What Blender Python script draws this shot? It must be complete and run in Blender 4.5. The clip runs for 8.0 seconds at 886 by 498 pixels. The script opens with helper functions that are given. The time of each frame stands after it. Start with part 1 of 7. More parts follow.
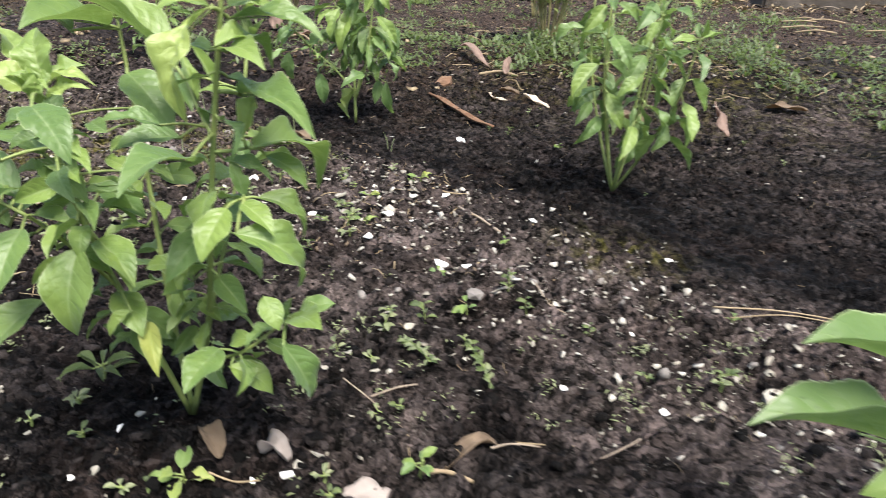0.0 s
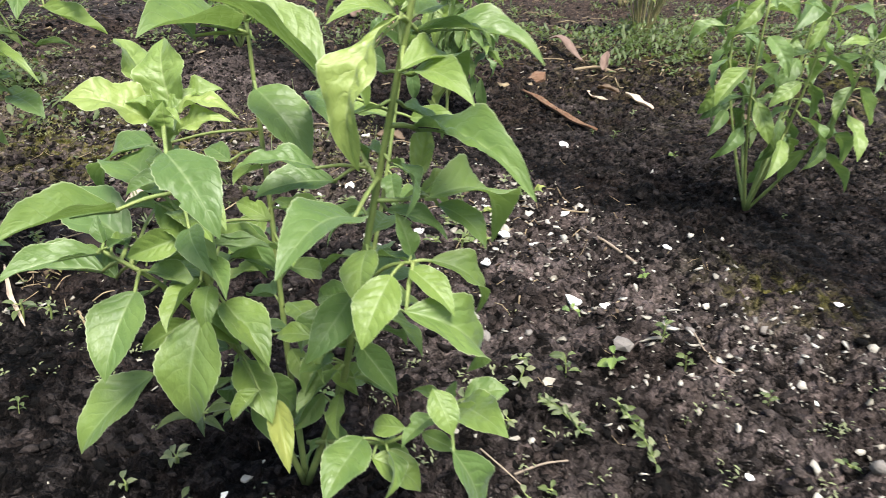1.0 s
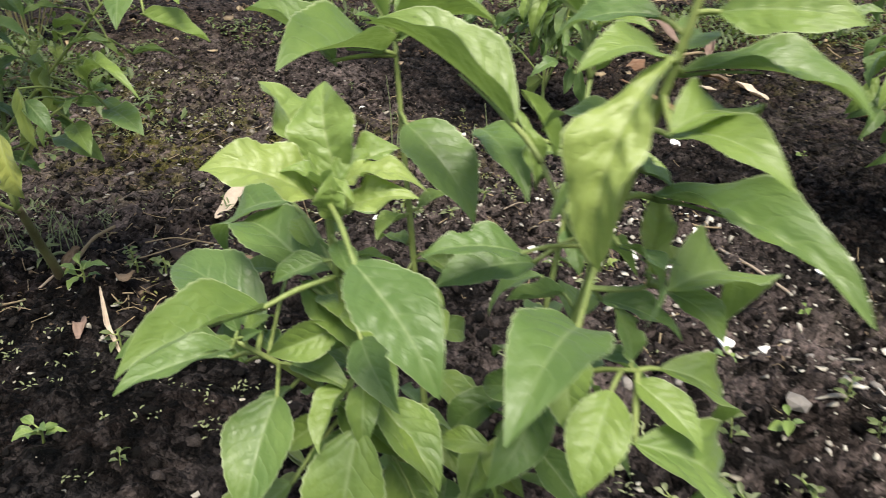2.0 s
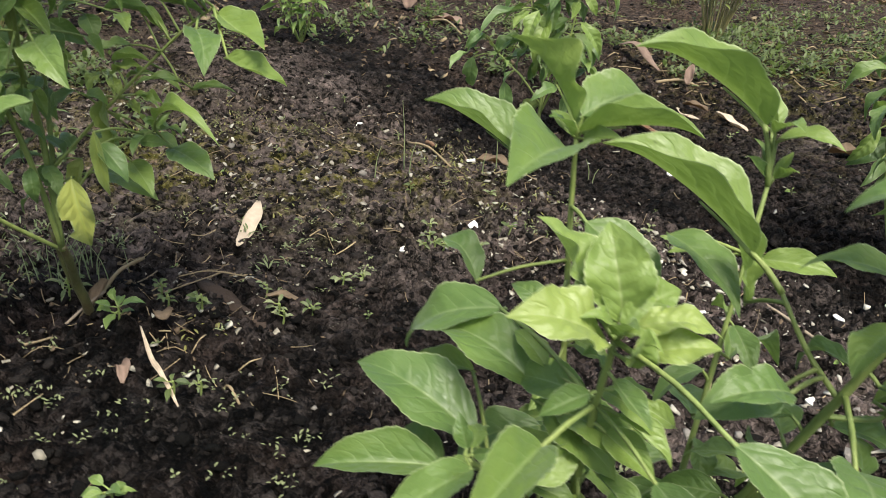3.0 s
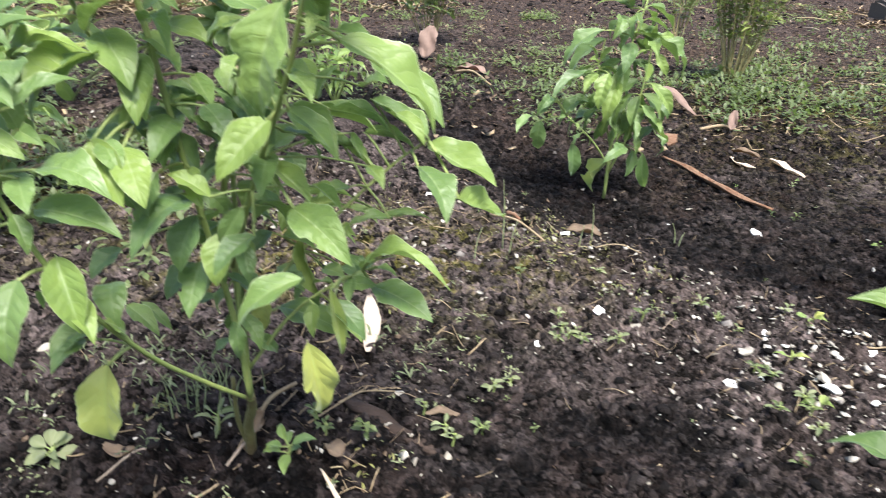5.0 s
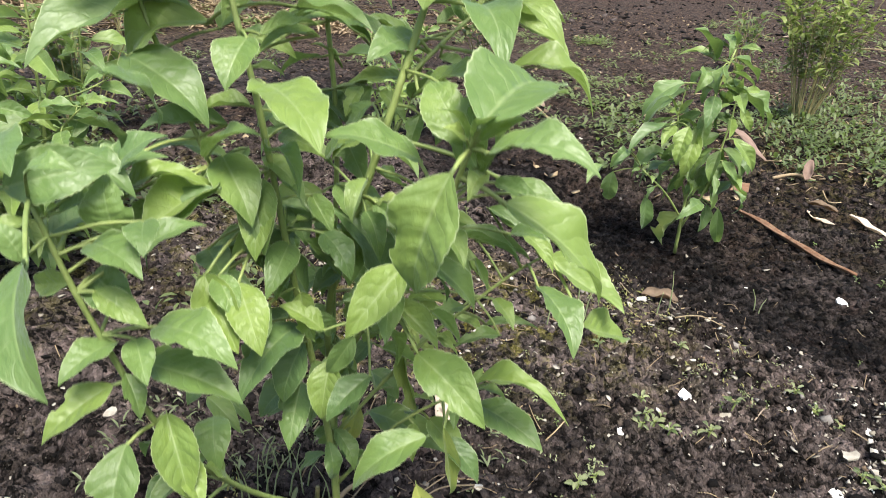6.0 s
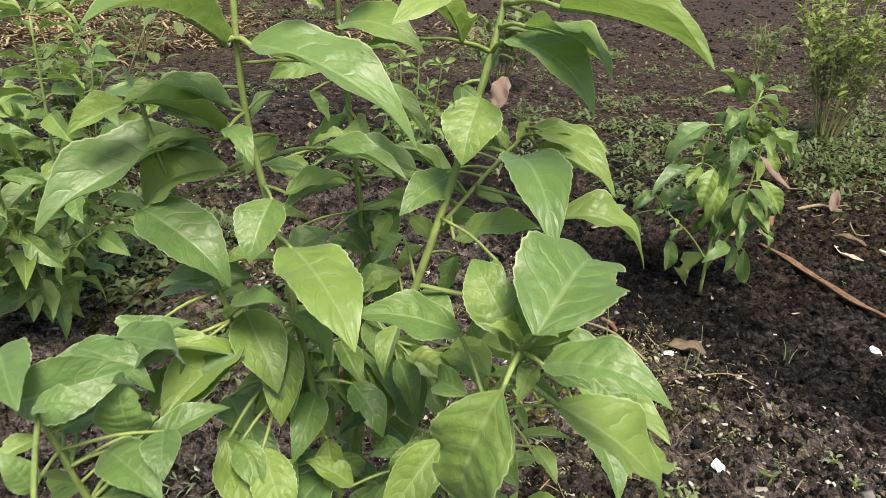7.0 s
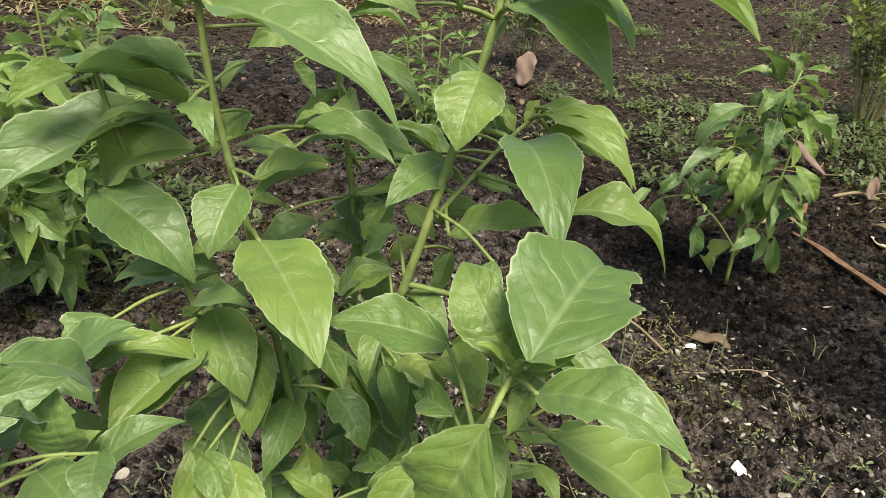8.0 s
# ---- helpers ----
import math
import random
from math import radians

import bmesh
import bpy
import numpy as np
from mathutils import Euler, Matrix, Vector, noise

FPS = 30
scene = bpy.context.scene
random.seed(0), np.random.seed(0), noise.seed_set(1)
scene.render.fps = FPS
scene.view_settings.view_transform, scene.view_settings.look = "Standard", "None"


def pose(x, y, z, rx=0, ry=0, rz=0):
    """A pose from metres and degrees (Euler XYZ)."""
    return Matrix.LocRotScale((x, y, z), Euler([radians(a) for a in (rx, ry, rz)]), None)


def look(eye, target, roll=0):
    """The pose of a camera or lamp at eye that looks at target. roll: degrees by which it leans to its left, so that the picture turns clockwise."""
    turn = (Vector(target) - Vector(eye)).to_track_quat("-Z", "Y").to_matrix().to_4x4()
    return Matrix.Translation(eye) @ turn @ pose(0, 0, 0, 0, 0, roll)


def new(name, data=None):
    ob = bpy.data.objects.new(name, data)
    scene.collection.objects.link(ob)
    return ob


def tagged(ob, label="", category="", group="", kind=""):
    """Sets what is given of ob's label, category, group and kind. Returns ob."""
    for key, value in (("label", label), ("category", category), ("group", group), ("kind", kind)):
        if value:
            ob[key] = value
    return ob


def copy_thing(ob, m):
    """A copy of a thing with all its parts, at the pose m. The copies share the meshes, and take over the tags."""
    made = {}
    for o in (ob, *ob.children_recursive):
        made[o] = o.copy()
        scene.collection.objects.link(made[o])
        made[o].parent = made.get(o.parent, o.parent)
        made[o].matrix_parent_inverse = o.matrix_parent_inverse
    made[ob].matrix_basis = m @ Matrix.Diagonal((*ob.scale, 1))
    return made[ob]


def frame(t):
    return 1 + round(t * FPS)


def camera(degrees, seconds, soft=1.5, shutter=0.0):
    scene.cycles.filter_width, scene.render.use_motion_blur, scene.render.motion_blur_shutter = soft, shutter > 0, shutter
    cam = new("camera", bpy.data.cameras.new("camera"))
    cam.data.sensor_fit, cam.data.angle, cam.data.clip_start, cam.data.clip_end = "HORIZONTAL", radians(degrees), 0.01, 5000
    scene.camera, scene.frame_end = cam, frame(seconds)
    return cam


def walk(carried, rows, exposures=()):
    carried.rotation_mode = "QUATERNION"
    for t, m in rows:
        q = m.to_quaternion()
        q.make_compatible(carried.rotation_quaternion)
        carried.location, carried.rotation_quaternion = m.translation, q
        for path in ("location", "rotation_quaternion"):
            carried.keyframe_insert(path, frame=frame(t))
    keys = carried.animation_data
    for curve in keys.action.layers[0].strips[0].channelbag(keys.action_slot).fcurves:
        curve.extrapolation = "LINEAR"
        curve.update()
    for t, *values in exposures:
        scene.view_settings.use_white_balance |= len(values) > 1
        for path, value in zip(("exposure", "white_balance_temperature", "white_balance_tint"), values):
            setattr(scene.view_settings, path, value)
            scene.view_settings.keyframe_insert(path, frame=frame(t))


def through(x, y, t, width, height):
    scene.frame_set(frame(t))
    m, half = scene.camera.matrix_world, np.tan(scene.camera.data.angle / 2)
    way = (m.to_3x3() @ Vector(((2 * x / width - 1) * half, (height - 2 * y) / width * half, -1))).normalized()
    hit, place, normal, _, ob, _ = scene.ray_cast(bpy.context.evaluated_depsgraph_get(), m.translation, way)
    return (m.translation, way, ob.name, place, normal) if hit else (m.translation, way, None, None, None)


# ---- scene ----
cam = camera(65.6, 8.0, soft=0.8, shutter=0.4)
PATH = [
    (0.0, (0.033, 0.069, 0.416), (0.094, 1.897, -0.392), 2.3),
    (0.3, (-0.009, 0.115, 0.415), (-0.007, 1.941, -0.401), 2.2),
    (0.5, (-0.026, 0.142, 0.414), (-0.056, 1.968, -0.402), 2.6),
    (1.0, (-0.061, 0.196, 0.413), (-0.153, 2.005, -0.434), 2.4),
    (1.5, (-0.096, 0.253, 0.422), (-0.259, 2.033, -0.477), 1.6),
    (2.0, (-0.140, 0.292, 0.419), (-0.406, 2.058, -0.484), 0.6),
    (2.2, (-0.166, 0.308, 0.409), (-0.417, 2.078, -0.488), 2.2),
    (3.3, (-0.312, 0.298, 0.476), (-0.358, 2.078, -0.437), 4.6),
    (3.5, (-0.330, 0.307, 0.476), (-0.375, 2.085, -0.439), 4.3),
    (4.0, (-0.398, 0.342, 0.483), (-0.417, 2.134, -0.406), 4.0),
    (4.5, (-0.457, 0.352, 0.497), (-0.400, 2.163, -0.349), 4.4),
    (5.0, (-0.517, 0.370, 0.521), (-0.513, 2.186, -0.318), 2.9),
    (5.2, (-0.540, 0.386, 0.525), (-0.592, 2.218, -0.275), 3.0),
    (6.3, (-0.594, 0.461, 0.604), (-0.687, 2.280, -0.222), 4.1),
    (6.5, (-0.595, 0.469, 0.620), (-0.692, 2.294, -0.192), 3.9),
    (7.0, (-0.614, 0.507, 0.645), (-0.739, 2.328, -0.173), 3.3),
    (7.5, (-0.609, 0.539, 0.641), (-0.754, 2.335, -0.227), 3.7),
    (8.0, (-0.603, 0.554, 0.636), (-0.788, 2.339, -0.249), 3.9),
]
walk(cam, [(t, look(e, g, r)) for t, e, g, r in PATH], exposures=[(0.0, 1.42, 6200, 13), (0.5, 1.45, 6200, 13), (1.0, 1.36, 6250, 12), (2.0, 0.97, 6550, 11), (3.5, 1.02, 6600, 7), (4.5, 1.57, 6100, 13), (5.0, 1.70, 6050, 14), (6.5, 1.23, 6600, 10), (8.0, 0.93, 6900, 6)])

# ---- sky and sun ----
SUN_UP, SUN_TURN = radians(62), radians(158)
world = bpy.data.worlds.new("sky")
scene.world = world
world.use_nodes = True
sky = world.node_tree.nodes.new("ShaderNodeTexSky")
sky.sky_type, sky.sun_disc, sky.sun_elevation, sky.sun_rotation = "NISHITA", False, SUN_UP, SUN_TURN
sky.air_density, sky.dust_density = 1.4, 3.0
world.node_tree.links.new(sky.outputs[0], world.node_tree.nodes["Background"].inputs[0])
world.node_tree.nodes["Background"].inputs[1].default_value = 0.090
lamp = bpy.data.lights.new("sun", "SUN")
lamp.energy, lamp.angle, lamp.color = 3.55, radians(22), (1.0, 0.95, 0.84)
sun = new("sun", lamp)
to_sun = Vector((math.sin(SUN_TURN) * math.cos(SUN_UP), math.cos(SUN_TURN) * math.cos(SUN_UP), math.sin(SUN_UP)))
sun.matrix_world = look(to_sun * 20, (0, 0, 0))


# ---- materials ----
class Graph:
    """A small helper that strings shader nodes together."""

    def __init__(self, name):
        self.material = bpy.data.materials.new(name)
        self.material.use_nodes = True
        self.tree = self.material.node_tree
        self.tree.nodes.clear()
        self.out = self.tree.nodes.new("ShaderNodeOutputMaterial")

    def node(self, kind, **values):
        n = self.tree.nodes.new("ShaderNode" + kind)
        for key, value in values.items():
            self.put(n.inputs[int(key[1:])] if key[0] == "i" and key[1:].isdigit() else n.inputs[key.replace("_", " ")], value)
        return n

    def put(self, socket, value):
        if isinstance(value, bpy.types.NodeSocket):
            self.tree.links.new(value, socket)
        else:
            socket.default_value = value

    def math(self, op, a, b=0.0, c=0.0):
        n = self.node("Math", i0=a, i1=b, i2=c)
        n.operation = op
        return n.outputs[0]

    def mix(self, f, a, b, blend="MIX"):
        n = self.tree.nodes.new("ShaderNodeMix")
        n.data_type, n.blend_type = "RGBA", blend
        self.put(n.inputs[0], f), self.put(n.inputs[6], a), self.put(n.inputs[7], b)
        return n.outputs[2]

    def step(self, x, lo, hi, a=0.0, b=1.0):
        n = self.node("MapRange", i0=x, i1=lo, i2=hi, i3=a, i4=b)
        n.interpolation_type = "SMOOTHSTEP"
        return n.outputs[0]

    def noise(self, where, scale, detail=4.0, rough=0.55):
        return self.node("TexNoise", Vector=where, Scale=scale, Detail=detail, Roughness=rough).outputs[0]

    def bump(self, height, strength, distance):
        return self.node("Bump", Strength=strength, Distance=distance, Height=height).outputs[0]

    def finish(self, colour, rough, normal=None, spec=0.5, through=0.0, through_colour=None, bloom=0.0):
        p = self.node("BsdfPrincipled", Base_Color=colour, Roughness=rough)
        self.put(p.inputs["Specular IOR Level"], spec)
        if bloom:
            self.put(p.inputs["Sheen Weight"], bloom)
            self.put(p.inputs["Sheen Roughness"], 0.45)
            self.put(p.inputs["Sheen Tint"], rgb(0.82, 0.92, 1.0))
        if normal is not None:
            self.put(p.inputs["Normal"], normal)
        shader = p.outputs[0]
        if through_colour is not None:
            t = self.node("BsdfTranslucent", Color=through_colour)
            if normal is not None:
                self.put(t.inputs["Normal"], normal)
            shader = self.node("MixShader", i0=through, i1=shader, i2=t.outputs[0]).outputs[0]
        self.tree.links.new(shader, self.out.inputs[0])
        return self.material


def rgb(r, g, b):
    return (r, g, b, 1.0)


def leaf_material(name, young, old, vein, spots=0.5, through=0.38):
    g = Graph(name)
    uv = g.node("TexCoord").outputs["UV"]
    s = g.node("SeparateXYZ", Vector=uv)
    u, v = s.outputs[0], s.outputs[1]
    across = g.math("MULTIPLY", g.math("ABSOLUTE", g.math("SUBTRACT", u, 0.5)), 2.0)
    info = g.node("ObjectInfo")
    rnd, place = info.outputs["Random"], g.node("TexCoord").outputs["Object"]
    shifted = g.node("VectorMath", i0=place, i1=info.outputs["Location"])
    shifted.operation = "ADD"
    grain = shifted.outputs[0]
    # side veins sweep towards the tip
    uneven = g.math("MULTIPLY", g.math("SUBTRACT", g.noise(grain, 3.0, 2.0), 0.5), 0.16)
    sweep = g.math("ADD", g.math("ADD", uneven, g.math("MULTIPLY", rnd, 0.15)), g.math("SUBTRACT", v, g.math("MULTIPLY", g.math("POWER", across, 1.3), 0.26)))
    saw = g.math("ABSOLUTE", g.math("SUBTRACT", g.math("FRACT", g.math("MULTIPLY", sweep, 6.5)), 0.5))
    side = g.math("MULTIPLY", g.step(saw, 0.43, 0.495), g.step(across, 0.98, 0.5))
    mid = g.step(g.math("ADD", across, g.math("MULTIPLY", v, 0.05)), 0.10, 0.035)
    veins = g.math("MAXIMUM", mid, g.math("MULTIPLY", side, g.step(across, 0.75, 0.1, 0.12, 0.5)))
    blotch = g.noise(grain, 2.2, 3.0)
    fine = g.noise(grain, 16.0, 4.0)
    age = g.step(g.math("ADD", rnd, g.math("MULTIPLY", g.math("SUBTRACT", blotch, 0.5), 0.9)), 0.1, 0.95)
    colour = g.mix(age, young, old)
    colour = g.mix(g.math("MULTIPLY", fine, 0.16), colour, g.mix(0.5, colour, rgb(0.30, 0.36, 0.07)))
    colour = g.mix(g.math("MULTIPLY", veins, 0.34), colour, vein)
    colour = g.mix(g.math("MULTIPLY", g.step(across, 0.945, 0.99), 0.75), colour, g.mix(0.5, vein, rgb(0.50, 0.56, 0.32)))
    dots = g.node("TexVoronoi", Vector=grain, Scale=13.0)
    dark = g.math("MULTIPLY", g.step(dots.outputs["Distance"], 0.20, 0.08), g.step(g.noise(grain, 2.6, 2.0), 0.56, 0.64))
    colour = g.mix(g.math("MULTIPLY", dark, spots), colour, rgb(0.03, 0.035, 0.012))
    pillow = g.math("MULTIPLY", g.math("SUBTRACT", 0.25, g.math("MULTIPLY", saw, saw)), g.math("MULTIPLY", g.step(across, 0.05, 0.25), g.step(across, 0.95, 0.6)))
    relief = g.math("ADD", g.math("MULTIPLY", pillow, g.step(blotch, 0.4, 0.65, 0.15, 0.65)), g.math("SUBTRACT", g.math("MULTIPLY", g.noise(grain, 7.0, 3.0), 0.35), veins))
    normal = g.bump(relief, 0.21, 0.02)
    rough = g.step(fine, 0.3, 0.7, 0.42, 0.58)
    light = g.mix(0.50, colour, rgb(0.25, 0.375, 0.072))
    return g.finish(colour, rough, normal, 0.65, through, light, 0.14)


LEAF = leaf_material("basil_leaf", rgb(0.190, 0.278, 0.056), rgb(0.104, 0.184, 0.046), rgb(0.36, 0.44, 0.21))
LEAF_YELLOW = leaf_material("yellowing_leaf", rgb(0.34, 0.37, 0.09), rgb(0.25, 0.32, 0.08), rgb(0.24, 0.33, 0.09), 0.8)
YOUNG_LEAF = leaf_material("young_basil_leaf", rgb(0.29, 0.37, 0.092), rgb(0.19, 0.28, 0.062), rgb(0.42, 0.48, 0.22), 0.15)
# darker leaf colour: stands in for shade low down, also small_basil's own green
SHADED_MATURE_LEAF = leaf_material("shaded_mature_basil_leaf", rgb(0.120, 0.200, 0.050), rgb(0.070, 0.135, 0.036), rgb(0.26, 0.34, 0.14), 0.6, 0.30)
BUSH = leaf_material("bush_leaf", rgb(0.21, 0.255, 0.062), rgb(0.11, 0.15, 0.038), rgb(0.25, 0.30, 0.11), 0.2)
MOSS = leaf_material("moss_tuft", rgb(0.19, 0.18, 0.045), rgb(0.09, 0.09, 0.024), rgb(0.24, 0.23, 0.07), 0.1)
WEED = leaf_material("weed_leaf", rgb(0.125, 0.165, 0.050), rgb(0.050, 0.078, 0.024), rgb(0.18, 0.23, 0.08), 0.2)


def stem_material(name, a, b):
    g = Graph(name)
    where = g.node("TexCoord").outputs["Object"]
    streak = g.node("Mapping", Vector=where, Scale=(1.0, 1.0, 0.15))
    n = g.noise(streak.outputs[0], 260.0, 5.0)
    colour = g.mix(g.step(g.noise(where, 18.0), 0.35, 0.65), a, b)
    colour = g.mix(g.math("MULTIPLY", n, 0.4), colour, rgb(0.10, 0.10, 0.04))
    return g.finish(colour, 0.55, g.bump(g.math("ADD", n, g.noise(where, 90.0, 3.0)), 0.7, 0.002), 0.4)


STEM = stem_material("green_stem", rgb(0.25, 0.31, 0.09), rgb(0.17, 0.24, 0.07))
WOODY = stem_material("woody_stem", rgb(0.12, 0.125, 0.05), rgb(0.075, 0.055, 0.03))


def soil_material():
    g = Graph("garden_soil")
    where = g.node("NewGeometry").outputs["Position"]

    def layer(name):
        n = g.node("Attribute")
        n.attribute_name = name
        return n.outputs["Fac"]

    wet_shade, loam, moss_at = layer("damp_shade"), layer("loam"), layer("moss")
    big, mid = g.noise(where, 7.0, 5.0, 0.6), g.noise(where, 45.0, 6.0, 0.65)
    fine = g.noise(where, 320.0, 5.0, 0.7)
    dry = g.step(g.math("ADD", g.math("SUBTRACT", 1.0, wet_shade), g.math("MULTIPLY", g.math("SUBTRACT", mid, 0.5), 0.9)), 0.15, 1.0)
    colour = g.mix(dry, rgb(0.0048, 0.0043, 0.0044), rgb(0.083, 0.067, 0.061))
    # humus darkens some hand-sized patches, others are greyer or redder
    colour = g.mix(g.step(big, 0.40, 0.68), colour, g.mix(0.55, colour, rgb(0.024, 0.015, 0.012)))
    patch = g.step(g.noise(where, 16.0, 5.0, 0.62), 0.32, 0.68, 0.42, 1.65)
    tint = g.node("CombineXYZ", i0=patch, i1=patch, i2=patch).outputs[0]
    colour = g.mix(1.0, colour, tint, "MULTIPLY")
    colour = g.mix(g.step(fine, 0.52, 0.75), colour, g.mix(0.5, colour, rgb(0.045, 0.036, 0.029)))
    colour = g.mix(g.math("MULTIPLY", loam, g.step(mid, 0.25, 0.6)), colour, g.mix(g.step(fine, 0.4, 0.65), rgb(0.050, 0.031, 0.022), rgb(0.105, 0.072, 0.052)))
    green = g.math("MULTIPLY", moss_at, g.step(g.noise(where, 30.0, 6.0, 0.7), 0.45, 0.62))
    colour = g.mix(green, colour, rgb(0.095, 0.088, 0.018))
    grit = g.node("TexVoronoi", Vector=where, Scale=230.0)
    pale = g.math("MULTIPLY", g.step(grit.outputs["Distance"], 0.32, 0.18), g.step(g.noise(where, 60.0, 2.0), 0.56, 0.66))
    bent = g.node("VectorMath", i0=g.node("TexNoise", Vector=where, Scale=90.0, Detail=4.0).outputs["Color"], i1=(0.012, 0.012, 0.012), i2=where)
    bent.operation = "MULTIPLY_ADD"
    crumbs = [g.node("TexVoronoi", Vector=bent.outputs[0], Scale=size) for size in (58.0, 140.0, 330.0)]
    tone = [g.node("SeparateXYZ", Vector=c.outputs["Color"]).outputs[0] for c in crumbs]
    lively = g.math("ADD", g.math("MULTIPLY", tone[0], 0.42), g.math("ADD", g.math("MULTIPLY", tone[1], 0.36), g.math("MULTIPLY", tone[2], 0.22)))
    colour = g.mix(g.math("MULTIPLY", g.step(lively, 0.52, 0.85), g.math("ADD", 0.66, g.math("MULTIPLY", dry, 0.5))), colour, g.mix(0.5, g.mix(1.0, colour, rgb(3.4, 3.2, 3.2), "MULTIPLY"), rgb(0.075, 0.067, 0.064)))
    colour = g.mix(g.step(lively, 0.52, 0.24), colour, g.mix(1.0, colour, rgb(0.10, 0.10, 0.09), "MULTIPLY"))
    lumps = g.math("ADD", g.math("MULTIPLY", crumbs[0].outputs["Distance"], -1.1), g.math("ADD", g.math("MULTIPLY", crumbs[1].outputs["Distance"], -0.6), g.math("MULTIPLY", crumbs[2].outputs["Distance"], -0.25)))
    colour = g.mix(g.math("MULTIPLY", g.math("MULTIPLY", pale, 0.6), g.step(dry, 0.1, 0.6)), colour, rgb(0.26, 0.24, 0.21))
    height = g.math("ADD", g.math("ADD", g.math("MULTIPLY", mid, 0.6), g.math("MULTIPLY", fine, 0.3)), g.math("ADD", g.math("MULTIPLY", g.noise(where, 14.0, 6.0, 0.7), 1.0), lumps))
    return g.finish(colour, g.step(wet_shade, 0.0, 1.0, 0.9, 0.62), g.bump(height, 1.0, 0.020), 0.08)


def clod_material():
    """Loose crumbs: each its own tone, darker on damp soil and on the painted shade."""
    g = Graph("soil_clod")
    where = g.node("NewGeometry").outputs["Position"]
    isle = g.node("NewGeometry").outputs["Random Per Island"]
    damp = g.node("Attribute")
    damp.attribute_name = "damp_shade"
    dry = g.step(damp.outputs["Fac"], 0.95, 0.1)
    tone = g.math("POWER", isle, 2.2)
    colour = g.mix(tone, rgb(0.0034, 0.0030, 0.0026), g.mix(dry, rgb(0.043, 0.036, 0.034), rgb(0.110, 0.090, 0.083)))
    grain = g.noise(where, 420.0, 4.0, 0.65)
    colour = g.mix(g.step(grain, 0.35, 0.7), g.mix(1.0, colour, rgb(0.5, 0.48, 0.46), "MULTIPLY"), colour)
    return g.finish(colour, 0.85, g.bump(g.math("ADD", grain, g.noise(where, 150.0, 3.0)), 0.9, 0.004), 0.12)


def mottled(name, a, b, scale, rough=0.8, bump=0.5, distance=0.002, c=None, stretch=(1, 1, 1), through=None, spec=0.25):
    g = Graph(name)
    place = g.node("TexCoord").outputs["Object"]
    info = g.node("ObjectInfo")
    moved = g.node("VectorMath", i0=place, i1=info.outputs["Location"])
    moved.operation = "ADD"
    where = g.node("Mapping", Vector=moved.outputs[0], Scale=stretch).outputs[0]
    n, m = g.noise(where, scale, 5.0, 0.62), g.noise(where, scale * 6.0, 4.0, 0.6)
    colour = g.mix(g.step(n, 0.35, 0.65), a, b)
    isle = g.node("NewGeometry").outputs["Random Per Island"]
    colour = g.mix(g.math("MULTIPLY", isle, 0.8), colour, c if c else a)
    colour = g.mix(g.math("MULTIPLY", m, 0.35), colour, g.mix(0.5, colour, rgb(0.03, 0.025, 0.02)))
    return g.finish(colour, rough, g.bump(m, bump, distance), spec, 0.25 if through else 0.0, through)


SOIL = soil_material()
CLOD = clod_material()
CHIP = mottled("shell_chip", rgb(0.58, 0.55, 0.47), rgb(0.38, 0.35, 0.29), 70.0, 0.7, 0.5, 0.001, rgb(0.13, 0.11, 0.08))
WHITE = mottled("pale_shell", rgb(0.86, 0.85, 0.80), rgb(0.70, 0.68, 0.62), 50.0, 0.65, 0.4, 0.001)
STRAW = mottled("dry_straw", rgb(0.42, 0.33, 0.20), rgb(0.28, 0.21, 0.12), 40.0, 0.75, 0.6, 0.001, rgb(0.16, 0.12, 0.08), (1, 1, 1))
TWIG = mottled("grey_twig", rgb(0.30, 0.24, 0.18), rgb(0.17, 0.13, 0.10), 60.0, 0.85, 0.7, 0.001)
BARK = mottled("red_brown_bark", rgb(0.15, 0.075, 0.042), rgb(0.25, 0.18, 0.12), 30.0, 0.8, 0.8, 0.002, None, (0.4, 3, 3))
DRY_LEAF = mottled("dry_leaf", rgb(0.23, 0.17, 0.115), rgb(0.11, 0.075, 0.05), 60.0, 0.75, 0.9, 0.003, None, (1, 1, 1), rgb(0.5, 0.36, 0.2))
PINK_LEAF = mottled("pinkish_dry_leaf", rgb(0.29, 0.205, 0.165), rgb(0.19, 0.13, 0.10), 45.0, 0.7, 0.8, 0.002, None, (1, 1, 1), rgb(0.55, 0.36, 0.28))
PALE_LEAF = mottled("bleached_leaf", rgb(0.68, 0.57, 0.45), rgb(0.46, 0.36, 0.27), 55.0, 0.65, 0.7, 0.002, None, (1, 1, 1), rgb(0.75, 0.65, 0.5))
GREY_LEAF = mottled("greyed_leaf", rgb(0.44, 0.38, 0.34), rgb(0.30, 0.25, 0.22), 60.0, 0.75, 0.8, 0.002, None, (1, 1, 1), rgb(0.5, 0.42, 0.34))
PALE_WEED = leaf_material("pale_weed_leaf", rgb(0.23, 0.255, 0.125), rgb(0.13, 0.16, 0.075), rgb(0.28, 0.31, 0.19), 0.1)
STONE = mottled("grey_stone", rgb(0.22, 0.20, 0.18), rgb(0.13, 0.12, 0.11), 40.0, 0.85, 0.8, 0.003)
TIMBER = mottled("weathered_timber", rgb(0.10, 0.085, 0.07), rgb(0.055, 0.045, 0.038), 9.0, 0.9, 0.9, 0.006, None, (1, 6, 6))


# ---- ground ----
table = np.random.RandomState(7).rand(256, 256)


